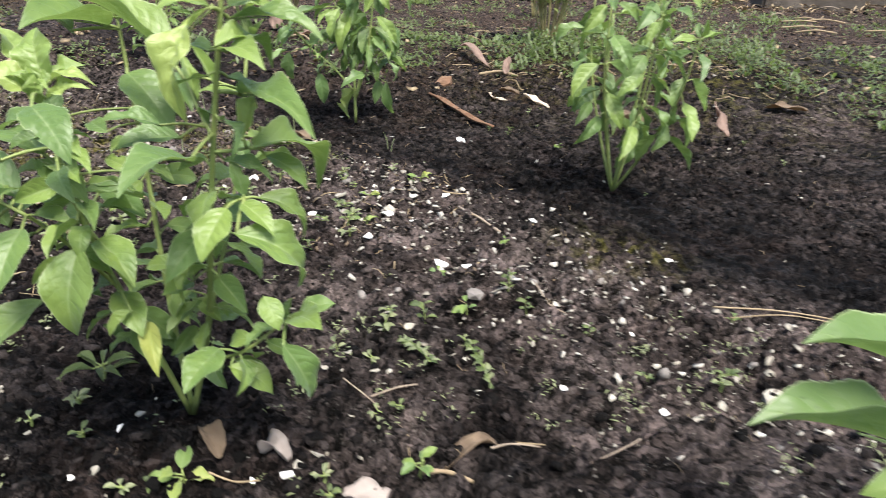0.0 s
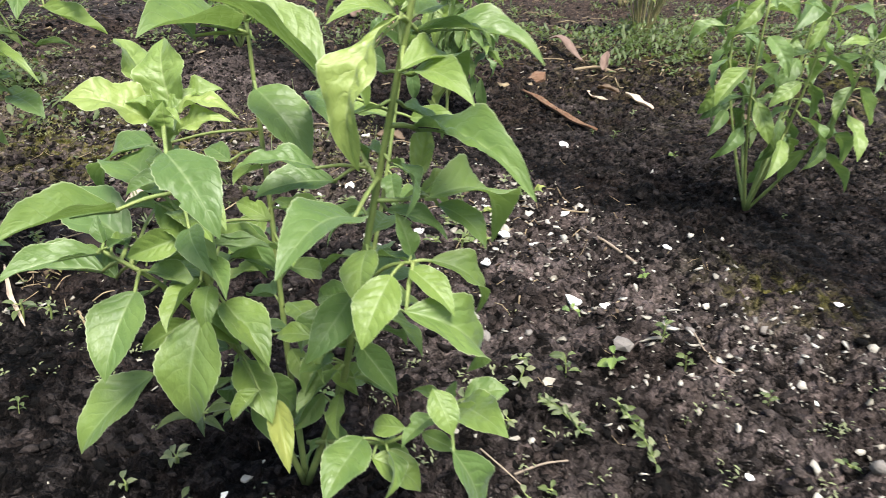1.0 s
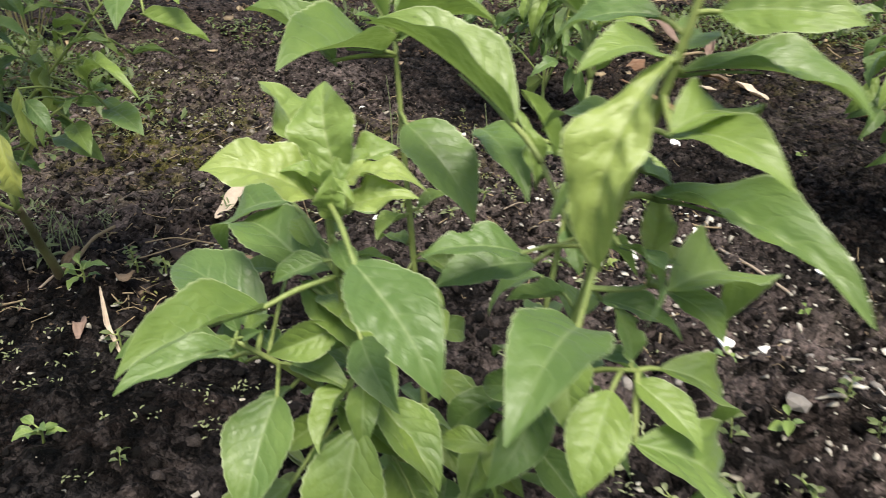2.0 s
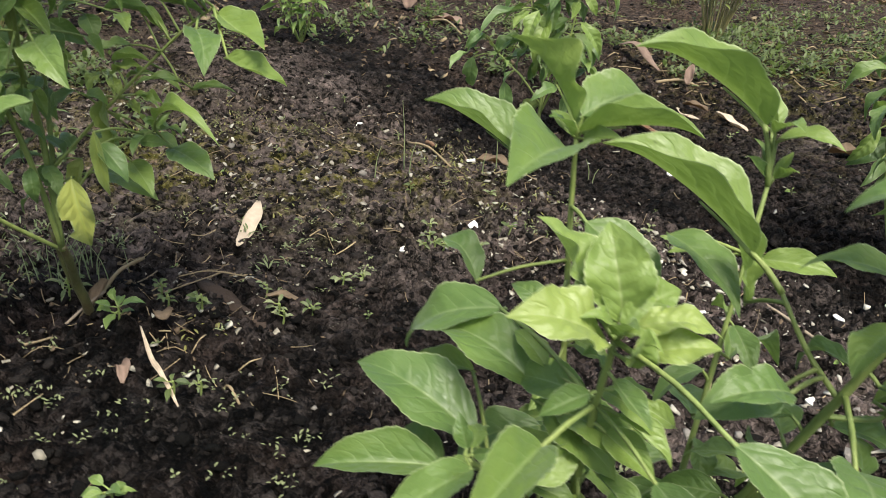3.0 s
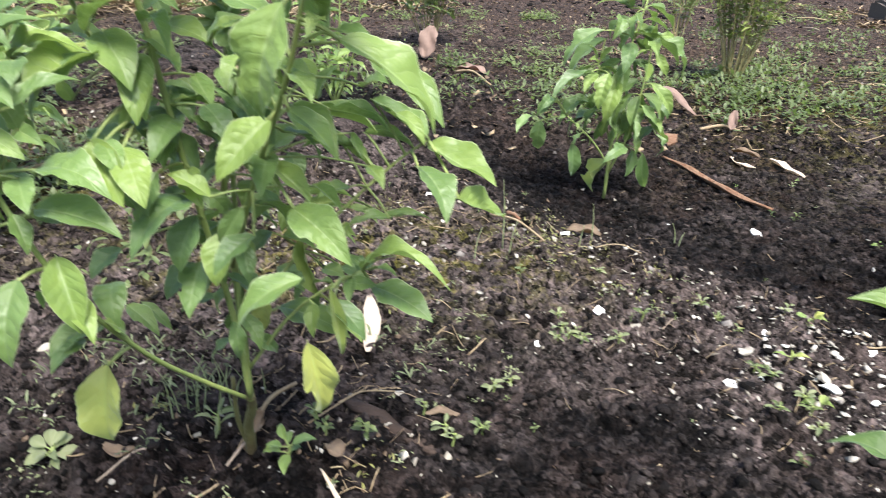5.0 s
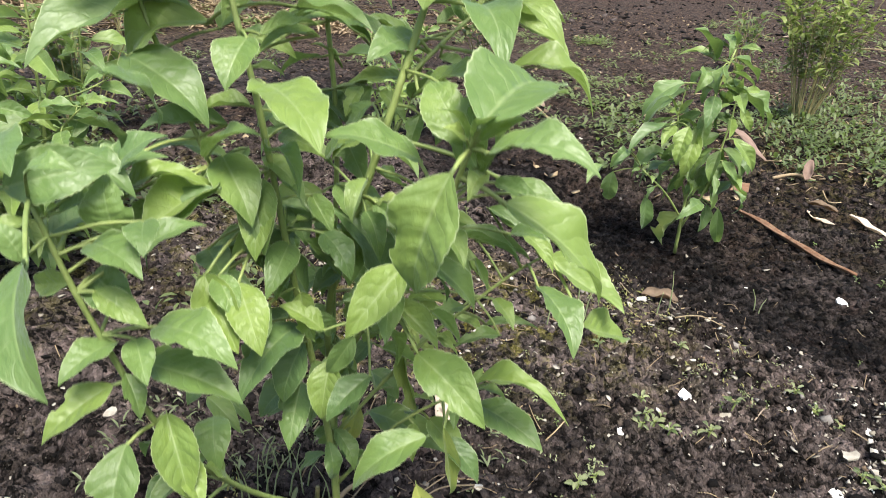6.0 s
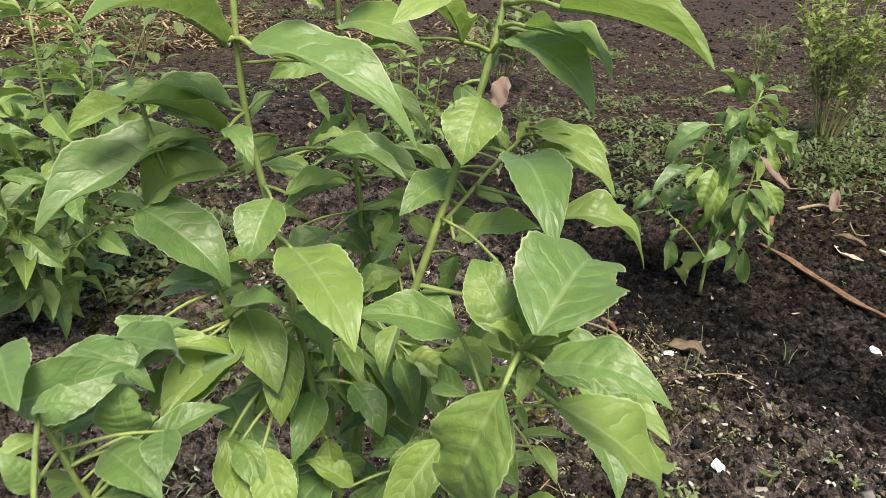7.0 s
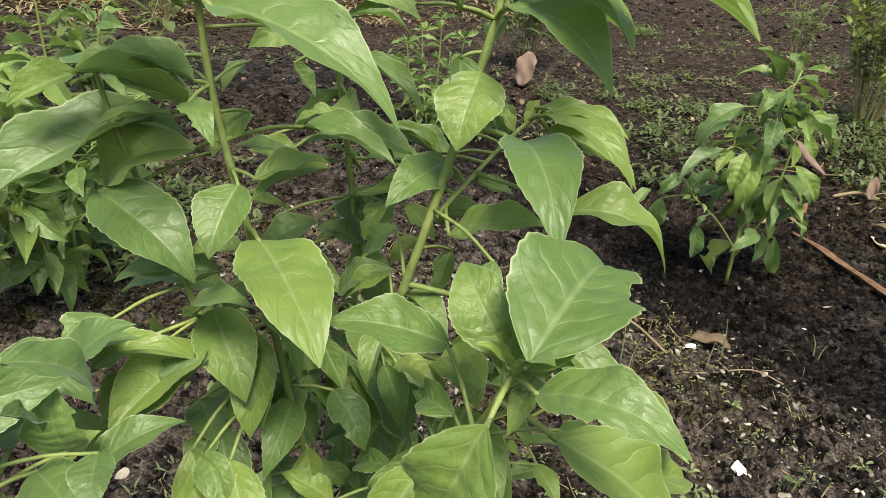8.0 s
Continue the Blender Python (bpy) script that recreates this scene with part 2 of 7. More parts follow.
def lattice(x, y):
    """Smooth value noise, 0 to 1."""
    i, j = np.floor(x).astype(int), np.floor(y).astype(int)
    f, h = x - i, y - j
    f, h = f * f * (3 - 2 * f), h * h * (3 - 2 * h)
    a, b = table[i % 256, j % 256], table[(i + 1) % 256, j % 256]
    c, d = table[i % 256, (j + 1) % 256], table[(i + 1) % 256, (j + 1) % 256]
    return (a * (1 - f) + b * f) * (1 - h) + (c * (1 - f) + d * f) * h


def near_line(x, y, line):
    """Distance to a polyline."""
    best = np.full(np.shape(x), 1e9)
    for (ax, ay), (bx, by) in zip(line, line[1:]):
        dx, dy = bx - ax, by - ay
        k = np.clip(((x - ax) * dx + (y - ay) * dy) / (dx * dx + dy * dy), 0, 1)
        best = np.minimum(best, np.hypot(x - ax - k * dx, y - ay - k * dy))
    return best


FURROW = [(-1.2, 2.9), (-0.6, 2.3), (-0.35, 2.03), (-0.12, 1.68), (0.10, 1.46), (0.42, 1.20), (0.60, 0.98), (1.2, 0.5)]
STRIP = [(-1.5, 2.0), (-0.75, 1.55), (-0.45, 1.46), (-0.20, 1.30), (0.0, 1.10), (0.10, 0.92), (0.32, 0.74), (0.75, 0.40)]
MOSSY = [(-0.85, 1.42, 0.16), (-0.62, 1.50, 0.16), (-0.42, 1.42, 0.16), (0.32, 0.98, 0.08), (-1.4, 1.7, 0.4), (0.9, 2.7, 0.7), (-3.2, 5.0, 1.5)]


def ground_z(x, y):
    x, y = np.asarray(x, float), np.asarray(y, float)
    close = np.exp(-np.maximum(0, np.hypot(x + 0.2, (y - 1.4)) - 1.7) * 0.8)
    z = 0.030 * (lattice(x * 1.7 + 5, y * 1.7 + 9) - 0.5) + 0.022 * (lattice(x * 6 + 31, y * 6 + 3) - 0.5)
    z = z + 0.020 * np.exp(-(near_line(x, y, STRIP) / 0.22) ** 2) - 0.018 * np.exp(-(near_line(x, y, FURROW) / 0.14) ** 2)
    k = np.clip((y - 1.75) / 0.9, 0, 1)
    z = z + 0.07 * k * k * (3 - 2 * k)
    rough = 0.55 + 0.75 * lattice(x * 4 + 77, y * 4 + 13)
    for f, a in ((17, 0.018), (41, 0.016), (87, 0.012), (160, 0.006)):
        z = z + close * rough * a * (np.abs(lattice(x * f + f, y * f + 2 * f) * 2 - 1) - 0.5)
    return z + 0.02 * np.exp(-((x + 0.70) ** 2 + (y - 0.92) ** 2) / 0.03)


def gz(x, y):
    return float(ground_z(x, y))


def spread(lo, hi, step, far):
    """Even steps in the middle, then wider and wider ones out to the horizon."""
    out, s = [], step
    while (not out or out[-1] < far):
        s *= 1.065
        out.append((out[-1] if out else 0.0) + s)
    out = np.array(out)
    return np.concatenate([lo - out[::-1], np.arange(lo, hi, step), hi + out])


def damp_shade(x, y):
    """How dark the soil is, 0 to 1: damp, plus shade painted beside the near basils."""
    fray = lattice(x * 9, y * 9 + 50) - 0.5
    broad = lattice(x * 3.1 + 11, y * 3.1 + 23) - 0.5
    wet_shade = 0.54 + 0.35 * fray + 0.25 * broad
    wet_shade = wet_shade + 0.30 * np.exp(-((near_line(x, y, FURROW) + 0.10 * fray) / 0.13) ** 2)
    # dark patches by the near basils: damp soil with shade painted in
    wet_shade = wet_shade + 0.42 * np.exp(-((x + 0.62) ** 2 + (y - 0.68) ** 2) / 0.05) + 0.35 * np.exp(-((x + 0.25) ** 2 + (y - 0.58) ** 2) / 0.02)
    wet_shade = wet_shade + 0.35 * np.exp(-((x + 0.74) ** 2 + (y - 0.78) ** 2) / 0.012)
    wet_shade = wet_shade - 0.60 * np.exp(-((near_line(x, y, STRIP) + 0.15 * fray) / 0.16) ** 2)
    wet_shade = wet_shade - 0.35 * np.exp(-((x - 0.45) ** 2 + (y - 0.62) ** 2) / 0.06)
    wet_shade = wet_shade - 0.30 * np.exp(-((x + 1.15) ** 2 + (y - 1.6) ** 2) / 0.30) - 0.35 * np.exp(-((x + 0.98) ** 2 + (y - 1.30) ** 2) / 0.05) - 0.3 * np.clip((y - 2.3) / 1.5, 0, 1)
    wet_shade = wet_shade - 0.28 * np.exp(-((x + 0.78) ** 2 + (y - 1.32) ** 2) / 0.07)
    return wet_shade - 0.45 * np.exp(-((x + 0.85) ** 2 + (y - 1.8) ** 2) / 0.22)


def build_ground():
    xs, ys = spread(-1.10, 0.80, 0.0050, 900), spread(0.42, 2.05, 0.0050, 900)
    gx, gy = np.meshgrid(xs, ys)
    z = ground_z(gx, gy)
    nx, ny = len(xs), len(ys)
    mesh = bpy.data.meshes.new("ground")
    idx = np.arange(nx * ny).reshape(ny, nx)
    quads = np.stack([idx[:-1, :-1], idx[:-1, 1:], idx[1:, 1:], idx[1:, :-1]], -1).reshape(-1, 4)
    mesh.vertices.add(nx * ny)
    mesh.vertices.foreach_set("co", np.stack([gx, gy, z], -1).astype(np.float32).ravel())
    mesh.loops.add(quads.size)
    mesh.loops.foreach_set("vertex_index", quads.ravel().astype(np.int32))
    mesh.polygons.add(len(quads))
    mesh.polygons.foreach_set("loop_start", (np.arange(len(quads)) * 4).astype(np.int32))
    mesh.update(calc_edges=True)
    mesh.polygons.foreach_set("use_smooth", np.ones(len(quads), bool))
    wet_shade = damp_shade(gx, gy)
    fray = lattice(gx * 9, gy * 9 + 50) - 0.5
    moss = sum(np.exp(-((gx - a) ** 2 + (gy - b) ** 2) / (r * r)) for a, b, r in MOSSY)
    for name, values in (("damp_shade", wet_shade), ("moss", moss), ("loam", np.clip((gy - 2.3) / 1.2 + 1.3 * (lattice(gx * 1.3 + 8, gy * 1.3 + 4) - 0.5) + 0.6 * fray, 0, 1))):
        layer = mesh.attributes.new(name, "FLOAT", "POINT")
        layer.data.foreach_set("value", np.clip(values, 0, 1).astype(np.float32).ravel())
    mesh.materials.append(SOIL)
    return tagged(new("ground", mesh), "dark crumbly garden soil, damp in the furrow and dry on the bed", "soil", kind="structure")


build_ground()


# ---- builders ----
def mesh_object(name, verts, faces, material, parent=None, label="", smooth=True, uvs=None):
    mesh = bpy.data.meshes.new(name)
    mesh.from_pydata([tuple(v) for v in verts], [], faces)
    mesh.materials.append(material)
    if smooth:
        mesh.polygons.foreach_set("use_smooth", np.ones(len(mesh.polygons), bool))
    if uvs is not None:
        layer = mesh.uv_layers.new(name="UVMap")
        loop = np.zeros(len(mesh.loops), np.int32)
        mesh.loops.foreach_get("vertex_index", loop)
        layer.data.foreach_set("uv", np.asarray(uvs, np.float32)[loop].ravel())
    ob = new(name, mesh)
    if parent is not None:
        ob.parent = parent
        ob.matrix_parent_inverse = parent.matrix_basis.inverted()
    return tagged(ob, label) if label else ob


def curve_points(points, n):
    """A smooth line through the points."""
    p = [Vector(q) for q in points]
    p = [p[0] * 2 - p[1]] + p + [p[-1] * 2 - p[-2]]
    out = []
    for a, b, c, d in zip(p, p[1:], p[2:], p[3:]):
        for k in range(n):
            t = k / n
            out.append(0.5 * (2 * b + (c - a) * t + (2 * a - 5 * b + 4 * c - d) * t * t + (3 * b - a - 3 * c + d) * t ** 3))
    return out + [p[-2]]


def tube(points, r0, r1, sides=7, n=5, squash=1.0, wobble=0.06):
    line = curve_points(points, n)
    verts, faces = [], []
    side = Vector((0.3, 1, 0.1))
    for i, c in enumerate(line):
        way = (line[min(i + 1, len(line) - 1)] - line[max(i - 1, 0)]).normalized()
        x = side.cross(way).normalized()
        y = way.cross(x)
        side = y
        k = i / (len(line) - 1)
        r = (r0 + (r1 - r0) * k) * (1 + wobble * math.sin(i * 2.1 + r0 * 900))
        for s in range(sides):
            a = 2 * math.pi * s / sides
            verts.append(c + x * (r * math.cos(a)) + y * (r * squash * math.sin(a)))
    for i in range(len(line) - 1):
        for s in range(sides):
            t = (s + 1) % sides
            faces.append((i * sides + s, i * sides + t, (i + 1) * sides + t, (i + 1) * sides + s))
    faces += [tuple(range(sides))[::-1], tuple(len(verts) - sides + s for s in range(sides))]
    return verts, faces


def join(pieces):
    verts, faces = [], []
    for v, f in pieces:
        k = len(verts)
        verts += list(v)
        faces += [tuple(i + k for i in q) for q in f]
    return verts, faces


def leaf_mesh(name, material, arch, fold, wave, curl, twist, widest=0.40, teeth=13, nv=39, nu=8, seed=0, bite=0.0, quilt=0.03):
    """A leaf one long and one wide, from base to tip along y, with its stalk behind the base."""
    rs = random.Random(seed)
    ph = rs.random() * 6
    verts, uvs, faces = [], [], []
    for j in range(nv + 1):
        v = j / nv
        e = math.log(0.5) / math.log(widest)
        w = math.sin(math.pi * v ** e) ** 0.86 * (1 - 0.10 * v)
        w = max(w, 0.02)
        for i in range(nu + 1):
            u = i / nu * 2 - 1
            edge = abs(u) ** 3
            rim = w * (1 + edge * 0.065 * (((v * teeth) % 1.0) - 0.6)) if 0.12 < v < 0.95 else w
            if bite and u > 0.5 and abs(v - 0.6) < 0.09:
                rim *= 1 - bite * edge
            x = 0.5 * u * rim
            sweep = v - 0.2 * abs(u) ** 1.3
            puff = abs(math.sin(math.pi * sweep * 6.5)) * (1 - abs(u) ** 2) * abs(u) ** 0.5
            z = arch * 4 * v * (1 - v) - arch * curl * v ** 4 - 0.05 * max(0.0, v - 0.72) ** 2 / 0.078
            z += fold * abs(x) - 0.4 * fold * x * x
            z += wave * abs(u) ** 2 * math.sin(v * 13 + ph + (2.2 if u > 0 else 0)) * w
            z += quilt * puff * w + 0.04 * abs(u) ** 5 * w
            a = twist * (v - 0.3)
            zz = z + x * math.sin(a)
            verts.append((x * math.cos(a) + 0.03 * math.sin(v * 5 + ph) * v * (1 - v), v, zz))
            uvs.append(((u + 1) / 2, v))
    for j in range(nv):
        for i in range(nu):
            a = j * (nu + 1) + i
            faces.append((a, a + 1, a + nu + 2, a + nu + 1))
    sv, sf = tube([(0, -0.03, -0.012), (0, 0.04, -0.006), (0, 0.18, arch * 0.5 - 0.008), (0, 0.4, arch * 0.9 - 0.012)], 0.017, 0.007, 5, 2)
    k = len(verts)
    verts += [tuple(q) for q in sv]
    uvs += [(0.5, 0.02)] * len(sv)
    faces += [tuple(i + k for i in q) for q in sf]
    mesh = bpy.data.meshes.new(name)
    mesh.from_pydata(verts, [], faces)
    mesh.materials.append(material)
    mesh.polygons.foreach_set("use_smooth", np.ones(len(mesh.polygons), bool))
    layer = mesh.uv_layers.new(name="UVMap")
    loop = np.zeros(len(mesh.loops), np.int32)
    mesh.loops.foreach_get("vertex_index", loop)
    layer.data.foreach_set("uv", np.asarray(uvs, np.float32)[loop].ravel())
    return mesh


# shapes of basil leaf: flat, arched, folded, wavy, twisted, cupped, bitten
SHAPES = [
    leaf_mesh("leaf", LEAF, 0.07, 0.20, 0.030, 0.4, 0.15, 0.42, seed=1),
    leaf_mesh("leaf", LEAF, 0.12, 0.12, 0.030, 0.8, -0.2, 0.42, seed=2),
    leaf_mesh("leaf", LEAF, 0.05, 0.42, 0.030, 0.3, 0.15, 0.42, seed=3),
    leaf_mesh("leaf", LEAF, 0.09, 0.16, 0.040, 0.6, -0.2, 0.45, seed=4, bite=0.25, quilt=0.075),
    leaf_mesh("leaf", LEAF, 0.20, 0.24, 0.050, 0.8, 0.4, 0.42, seed=5, quilt=0.05),
    leaf_mesh("leaf", LEAF, 0.06, 0.06, 0.040, 0.6, -0.1, 0.45, seed=6, quilt=0.06),
    leaf_mesh("leaf", LEAF, 0.08, 0.18, 0.045, 0.4, 0.2, 0.44, seed=7, bite=0.3),
    leaf_mesh("leaf", LEAF, -0.04, 0.36, 0.040, 0.1, 0.2, 0.43, seed=8),
]
TINY = [leaf_mesh("leaf", m, 0.08, 0.3, 0.03, 0.2, 0.1, 0.5, 1, 6, 4, k) for k, m in enumerate((PALE_WEED, WEED, LEAF))]
YELLOW = [
    leaf_mesh("leaf", LEAF_YELLOW, 0.08, 0.30, 0.05, 0.3, 0.25, 0.42, seed=11),
    leaf_mesh("leaf", LEAF_YELLOW, 0.12, 0.6, 0.08, 0.5, 0.6, 0.40, seed=12, bite=0.5),
]


# young crinkled leaves of the shoot tips
YOUNG = [
    leaf_mesh("leaf", YOUNG_LEAF, 0.10, 0.20, 0.085, 0.6, 0.3, 0.51, seed=21, quilt=0.10),
    leaf_mesh("leaf", YOUNG_LEAF, 0.06, 0.34, 0.100, 0.2, -0.4, 0.52, seed=22, quilt=0.09),
    leaf_mesh("leaf", YOUNG_LEAF, 0.16, 0.12, 0.075, 0.9, 0.4, 0.52, seed=23, quilt=0.12),
]


# full-grown leaves: shade painted into the low ones, small_basil's own darker green
GROWN_SHADED = [
    leaf_mesh("leaf", SHADED_MATURE_LEAF, 0.09, 0.16, 0.035, 0.5, 0.15, 0.42, seed=31, quilt=0.04),
    leaf_mesh("leaf", SHADED_MATURE_LEAF, 0.13, 0.10, 0.045, 0.8, -0.2, 0.43, seed=32, quilt=0.06, bite=0.3),
    leaf_mesh("leaf", SHADED_MATURE_LEAF, 0.05, 0.26, 0.040, 0.3, 0.2, 0.42, seed=33),
    leaf_mesh("leaf", SHADED_MATURE_LEAF, 0.22, 0.20, 0.070, 0.9, 0.35, 0.42, seed=34, quilt=0.08),
]


def thing(name, base, label, category, group=""):
    ob = new(name)
    ob.empty_display_size = 0.05
    ob.matrix_basis = Matrix.Translation(base)
    return tagged(ob, label, category, group)


LIGHT = Vector((0.03, -0.32, 0.94)).normalized()  # leaves turn their faces this way


def leaf(plant, base, tip, wide=0.50, roll=0.0, shape=0, old=False):
    """A leaf of the plant from its base to its tip; roll turns its face about its length."""
    base, tip = Vector(base), Vector(tip)
    along = tip - base
    size = along.length
    y = along / size
    up = LIGHT if abs(y.dot(LIGHT)) < 0.95 else Vector((0, -0.9, -0.3))
    x = y.cross(up).normalized()
    z = x.cross(y)
    m = Matrix((x, y, z)).transposed().to_4x4()
    m = Matrix.Translation(base) @ m @ Matrix.Rotation(radians(roll), 4, "Y") @ Matrix.Diagonal((size * wide, size, size, 1))
    kind = YELLOW if old else (SHAPES, YOUNG, GROWN_SHADED)[shape // 10]
    ob = new("leaf", kind[shape % 10 % len(kind)])
    ob.parent = plant
    ob.matrix_basis = plant.matrix_basis.inverted() @ m
    if old:
        tagged(ob, "yellowing leaf")
    near = min(LINES.get(plant.name, ()), key=lambda q: (q - base).length, default=None)
    if near is not None and 0.003 < (near - base).length < 0.085:
        r = 0.0007 + 0.011 * size
        mid_ = near.lerp(base, 0.55) + Vector((0, 0, 0.05 * (near - base).length))
        o = plant.matrix_basis.translation
        v, f = tube([near - o, mid_ - o, base - o + y * size * 0.02], r, r * 0.8, 5, 3)
        stalk = mesh_object("petiole", v, f, STEM)
        stalk.parent, stalk.matrix_parent_inverse = ob, ob.matrix_basis.inverted()
    return ob


LINES = {}  # the stems of each plant, from which its leaves spring


def stem(plant, points, r0, r1, name="stem", material=None, sides=7):
    v, f = tube(points, r0, r1, sides)
    o = plant.matrix_basis.translation
    LINES.setdefault(plant.name, []).extend(curve_points(points, 6)[1:])
    ob = mesh_object(name, [q - o for q in v], f, material or STEM)
    ob.parent = plant
    return ob


def twin_leaves(plant, rs, at, way, size, droop, turn, wide=0.50, number=2):
    """Leaves set opposite one another on a stem."""
    for k in range(number):
        a = turn + math.pi * 2 * k / number + rs.uniform(-0.35, 0.35)
        d = droop + rs.uniform(-0.3, 0.3)
        s = size * rs.uniform(0.75, 1.2)
        out = Vector((math.cos(a) * math.cos(d), math.sin(a) * math.cos(d), -math.sin(d)))
        base = at + Vector((out.x, out.y, out.z + 0.25)).normalized() * s * 0.22
        leaf(plant, base, base + out * s, wide * rs.uniform(0.85, 1.15), rs.uniform(-45, 45), rs.randrange(8) if d < 0.55 or rs.random() < 0.5 else 20 + rs.randrange(4))


def leafy(plant, rs, points, size, step=0.04, first=0.25, droop=(0.7, -0.3), crown=True, wide=0.50):
    """Clothe a stem: pairs of leaves up its length and a tuft of young ones on top."""
    line = curve_points(points, 8)
    total = sum((b - a).length for a, b in zip(line, line[1:]))
    run, mark, turn = 0.0, first * total, rs.random() * 3
    for a, b in zip(line, line[1:]):
        run += (b - a).length
        if run >= mark:
            k = run / total
            twin_leaves(plant, rs, b, b - a, size * (1.05 - 0.45 * abs(k - 0.55)), droop[0] + (droop[1] - droop[0]) * k, turn, wide)
            turn += math.pi / 2 + rs.uniform(-0.3, 0.3)
            mark += step * rs.uniform(0.8, 1.2)
    if crown:
        twin_leaves(plant, rs, line[-1], line[-1] - line[-2], size * 0.75, 0.0, turn, wide)
        twin_leaves(plant, rs, line[-1], line[-1] - line[-2], size * 0.5, -0.8, turn + 1.5, wide)


def basil(base, height, spread_, stems, size, seed, label, lean=(0, 0), droop=(0.8, -0.2), step=0.04, wide=0.50, side_shoots=2, first=0.22):
    rs = random.Random(seed)
    x, y = base
    z = gz(x, y)
    plant = thing("basil_plant", (x, y, z), label, "basil plant", "basil plants of the bed")
    for k in range(stems):
        a = 2 * math.pi * k / stems + rs.uniform(-0.4, 0.4)
        h = height * (1.0 if k == 0 else rs.uniform(0.62, 0.95))
        r = spread_ * (0.15 if k == 0 else rs.uniform(0.6, 1.0))
        top = Vector((x + lean[0] + r * math.cos(a), y + lean[1] + r * math.sin(a), z + h))
        foot = Vector((x, y, z - 0.01))
        low = foot.lerp(top, 0.3) + Vector((r * 0.15 * math.cos(a), r * 0.15 * math.sin(a), 0))
        line = [foot, low, foot.lerp(top, 0.65) + Vector((r * 0.2 * math.cos(a), r * 0.2 * math.sin(a), 0)), top]
        stem(plant, line, 0.0042 if k == 0 else 0.0030, 0.0016, "stem" if k == 0 else "branch")
        leafy(plant, rs, line, size, step, first, droop, True, wide)
        for s in range(side_shoots):
            q = 0.3 + 0.4 * s / max(1, side_shoots) + rs.uniform(0, 0.1)
            at = foot.lerp(top, q)
            b = a + rs.uniform(-2, 2)
            end = at + Vector((math.cos(b), math.sin(b), rs.uniform(0.2, 0.9))) * spread_ * rs.uniform(0.5, 0.9)
            mid_ = at.lerp(end, 0.5) + Vector((0, 0, -0.01))
            stem(plant, [at, mid_, end], 0.0022, 0.0013, "branch", None, 5)
            leafy(plant, rs, [at, mid_, end], size * 0.8, step, 0.5, droop, True, wide)
    return plant


# ---- the two near basil plants ----
front_basil = thing("basil_plant", (-0.193, 0.635, gz(-0.193, 0.635)), "bushy light-green basil plant with insect-bitten leaves, rooted in the bed", "basil plant", "basil plants of the bed")
stem(front_basil, [(-0.193, 0.635, -0.02), (-0.205, 0.590, 0.10), (-0.216, 0.552, 0.20), (-0.220, 0.532, 0.28), (-0.220, 0.524, 0.318)], 0.0029, 0.0014)
stem(front_basil, [(-0.193, 0.640, -0.02), (-0.203, 0.645, 0.10), (-0.214, 0.662, 0.22), (-0.222, 0.672, 0.30), (-0.226, 0.676, 0.35)], 0.0029, 0.0013)
stem(front_basil, [(-0.190, 0.635, -0.02), (-0.150, 0.592, 0.11), (-0.132, 0.565, 0.20), (-0.115, 0.545, 0.29), (-0.099, 0.532, 0.372), (-0.092, 0.530, 0.41)], 0.0032, 0.0013)
stem(front_basil, [(-0.200, 0.610, 0.09), (-0.222, 0.570, 0.165), (-0.246, 0.545, 0.215), (-0.272, 0.535, 0.240)], 0.0019, 0.0013, "branch")
stem(front_basil, [(-0.186, 0.628, 0.03), (-0.140, 0.570, 0.085), (-0.105, 0.540, 0.115), (-0.070, 0.535, 0.148)], 0.0019, 0.0011, "branch")
stem(front_basil, [(-0.132, 0.565, 0.205), (-0.112, 0.545, 0.235), (-0.094, 0.534, 0.246)], 0.0015, 0.0010, "branch")
stem(front_basil, [(-0.118, 0.548, 0.275), (-0.100, 0.545, 0.278), (-0.088, 0.550, 0.280)], 0.0015, 0.0010, "branch")
stem(front_basil, [(-0.150, 0.592, 0.11), (-0.130, 0.640, 0.22), (-0.118, 0.670, 0.335)], 0.0022, 0.0012, "branch")
stem(front_basil, [(-0.115, 0.545, 0.285), (-0.128, 0.560, 0.300), (-0.140, 0.573, 0.320)], 0.0014, 0.0010, "branch")
leaf(front_basil, (-0.193, 0.466, 0.323), (-0.162, 0.438, 0.301), 0.55, 0, 3)
leaf(front_basil, (-0.201, 0.496, 0.275), (-0.183, 0.471, 0.265), 0.50, 20, 1)
leaf(front_basil, (-0.243, 0.507, 0.277), (-0.273, 0.456, 0.281), 0.38, 0, 2)
leaf(front_basil, (-0.268, 0.525, 0.243), (-0.305, 0.491, 0.241), 0.36, 0, 22)
leaf(front_basil, (-0.248, 0.521, 0.223), (-0.251, 0.480, 0.192), 0.62, 0, 0)
leaf(front_basil, (-0.212, 0.522, 0.209), (-0.216, 0.497, 0.150), 0.62, 0, 1)
leaf(front_basil, (-0.250, 0.530, 0.161), (-0.290, 0.500, 0.122), 0.50, 0, 0)
leaf(front_basil, (-0.173, 0.643, 0.312), (-0.145, 0.593, 0.298), 0.45, 0, 20)
leaf(front_basil, (-0.102, 0.521, 0.376), (-0.125, 0.493, 0.314), 0.32, 15, 12)
leaf(front_basil, (-0.096, 0.540, 0.367), (-0.033, 0.528, 0.362), 0.36, -10, 3)
leaf(front_basil, (-0.100, 0.515, 0.353), (-0.069, 0.548, 0.344), 0.50, 0, 4)
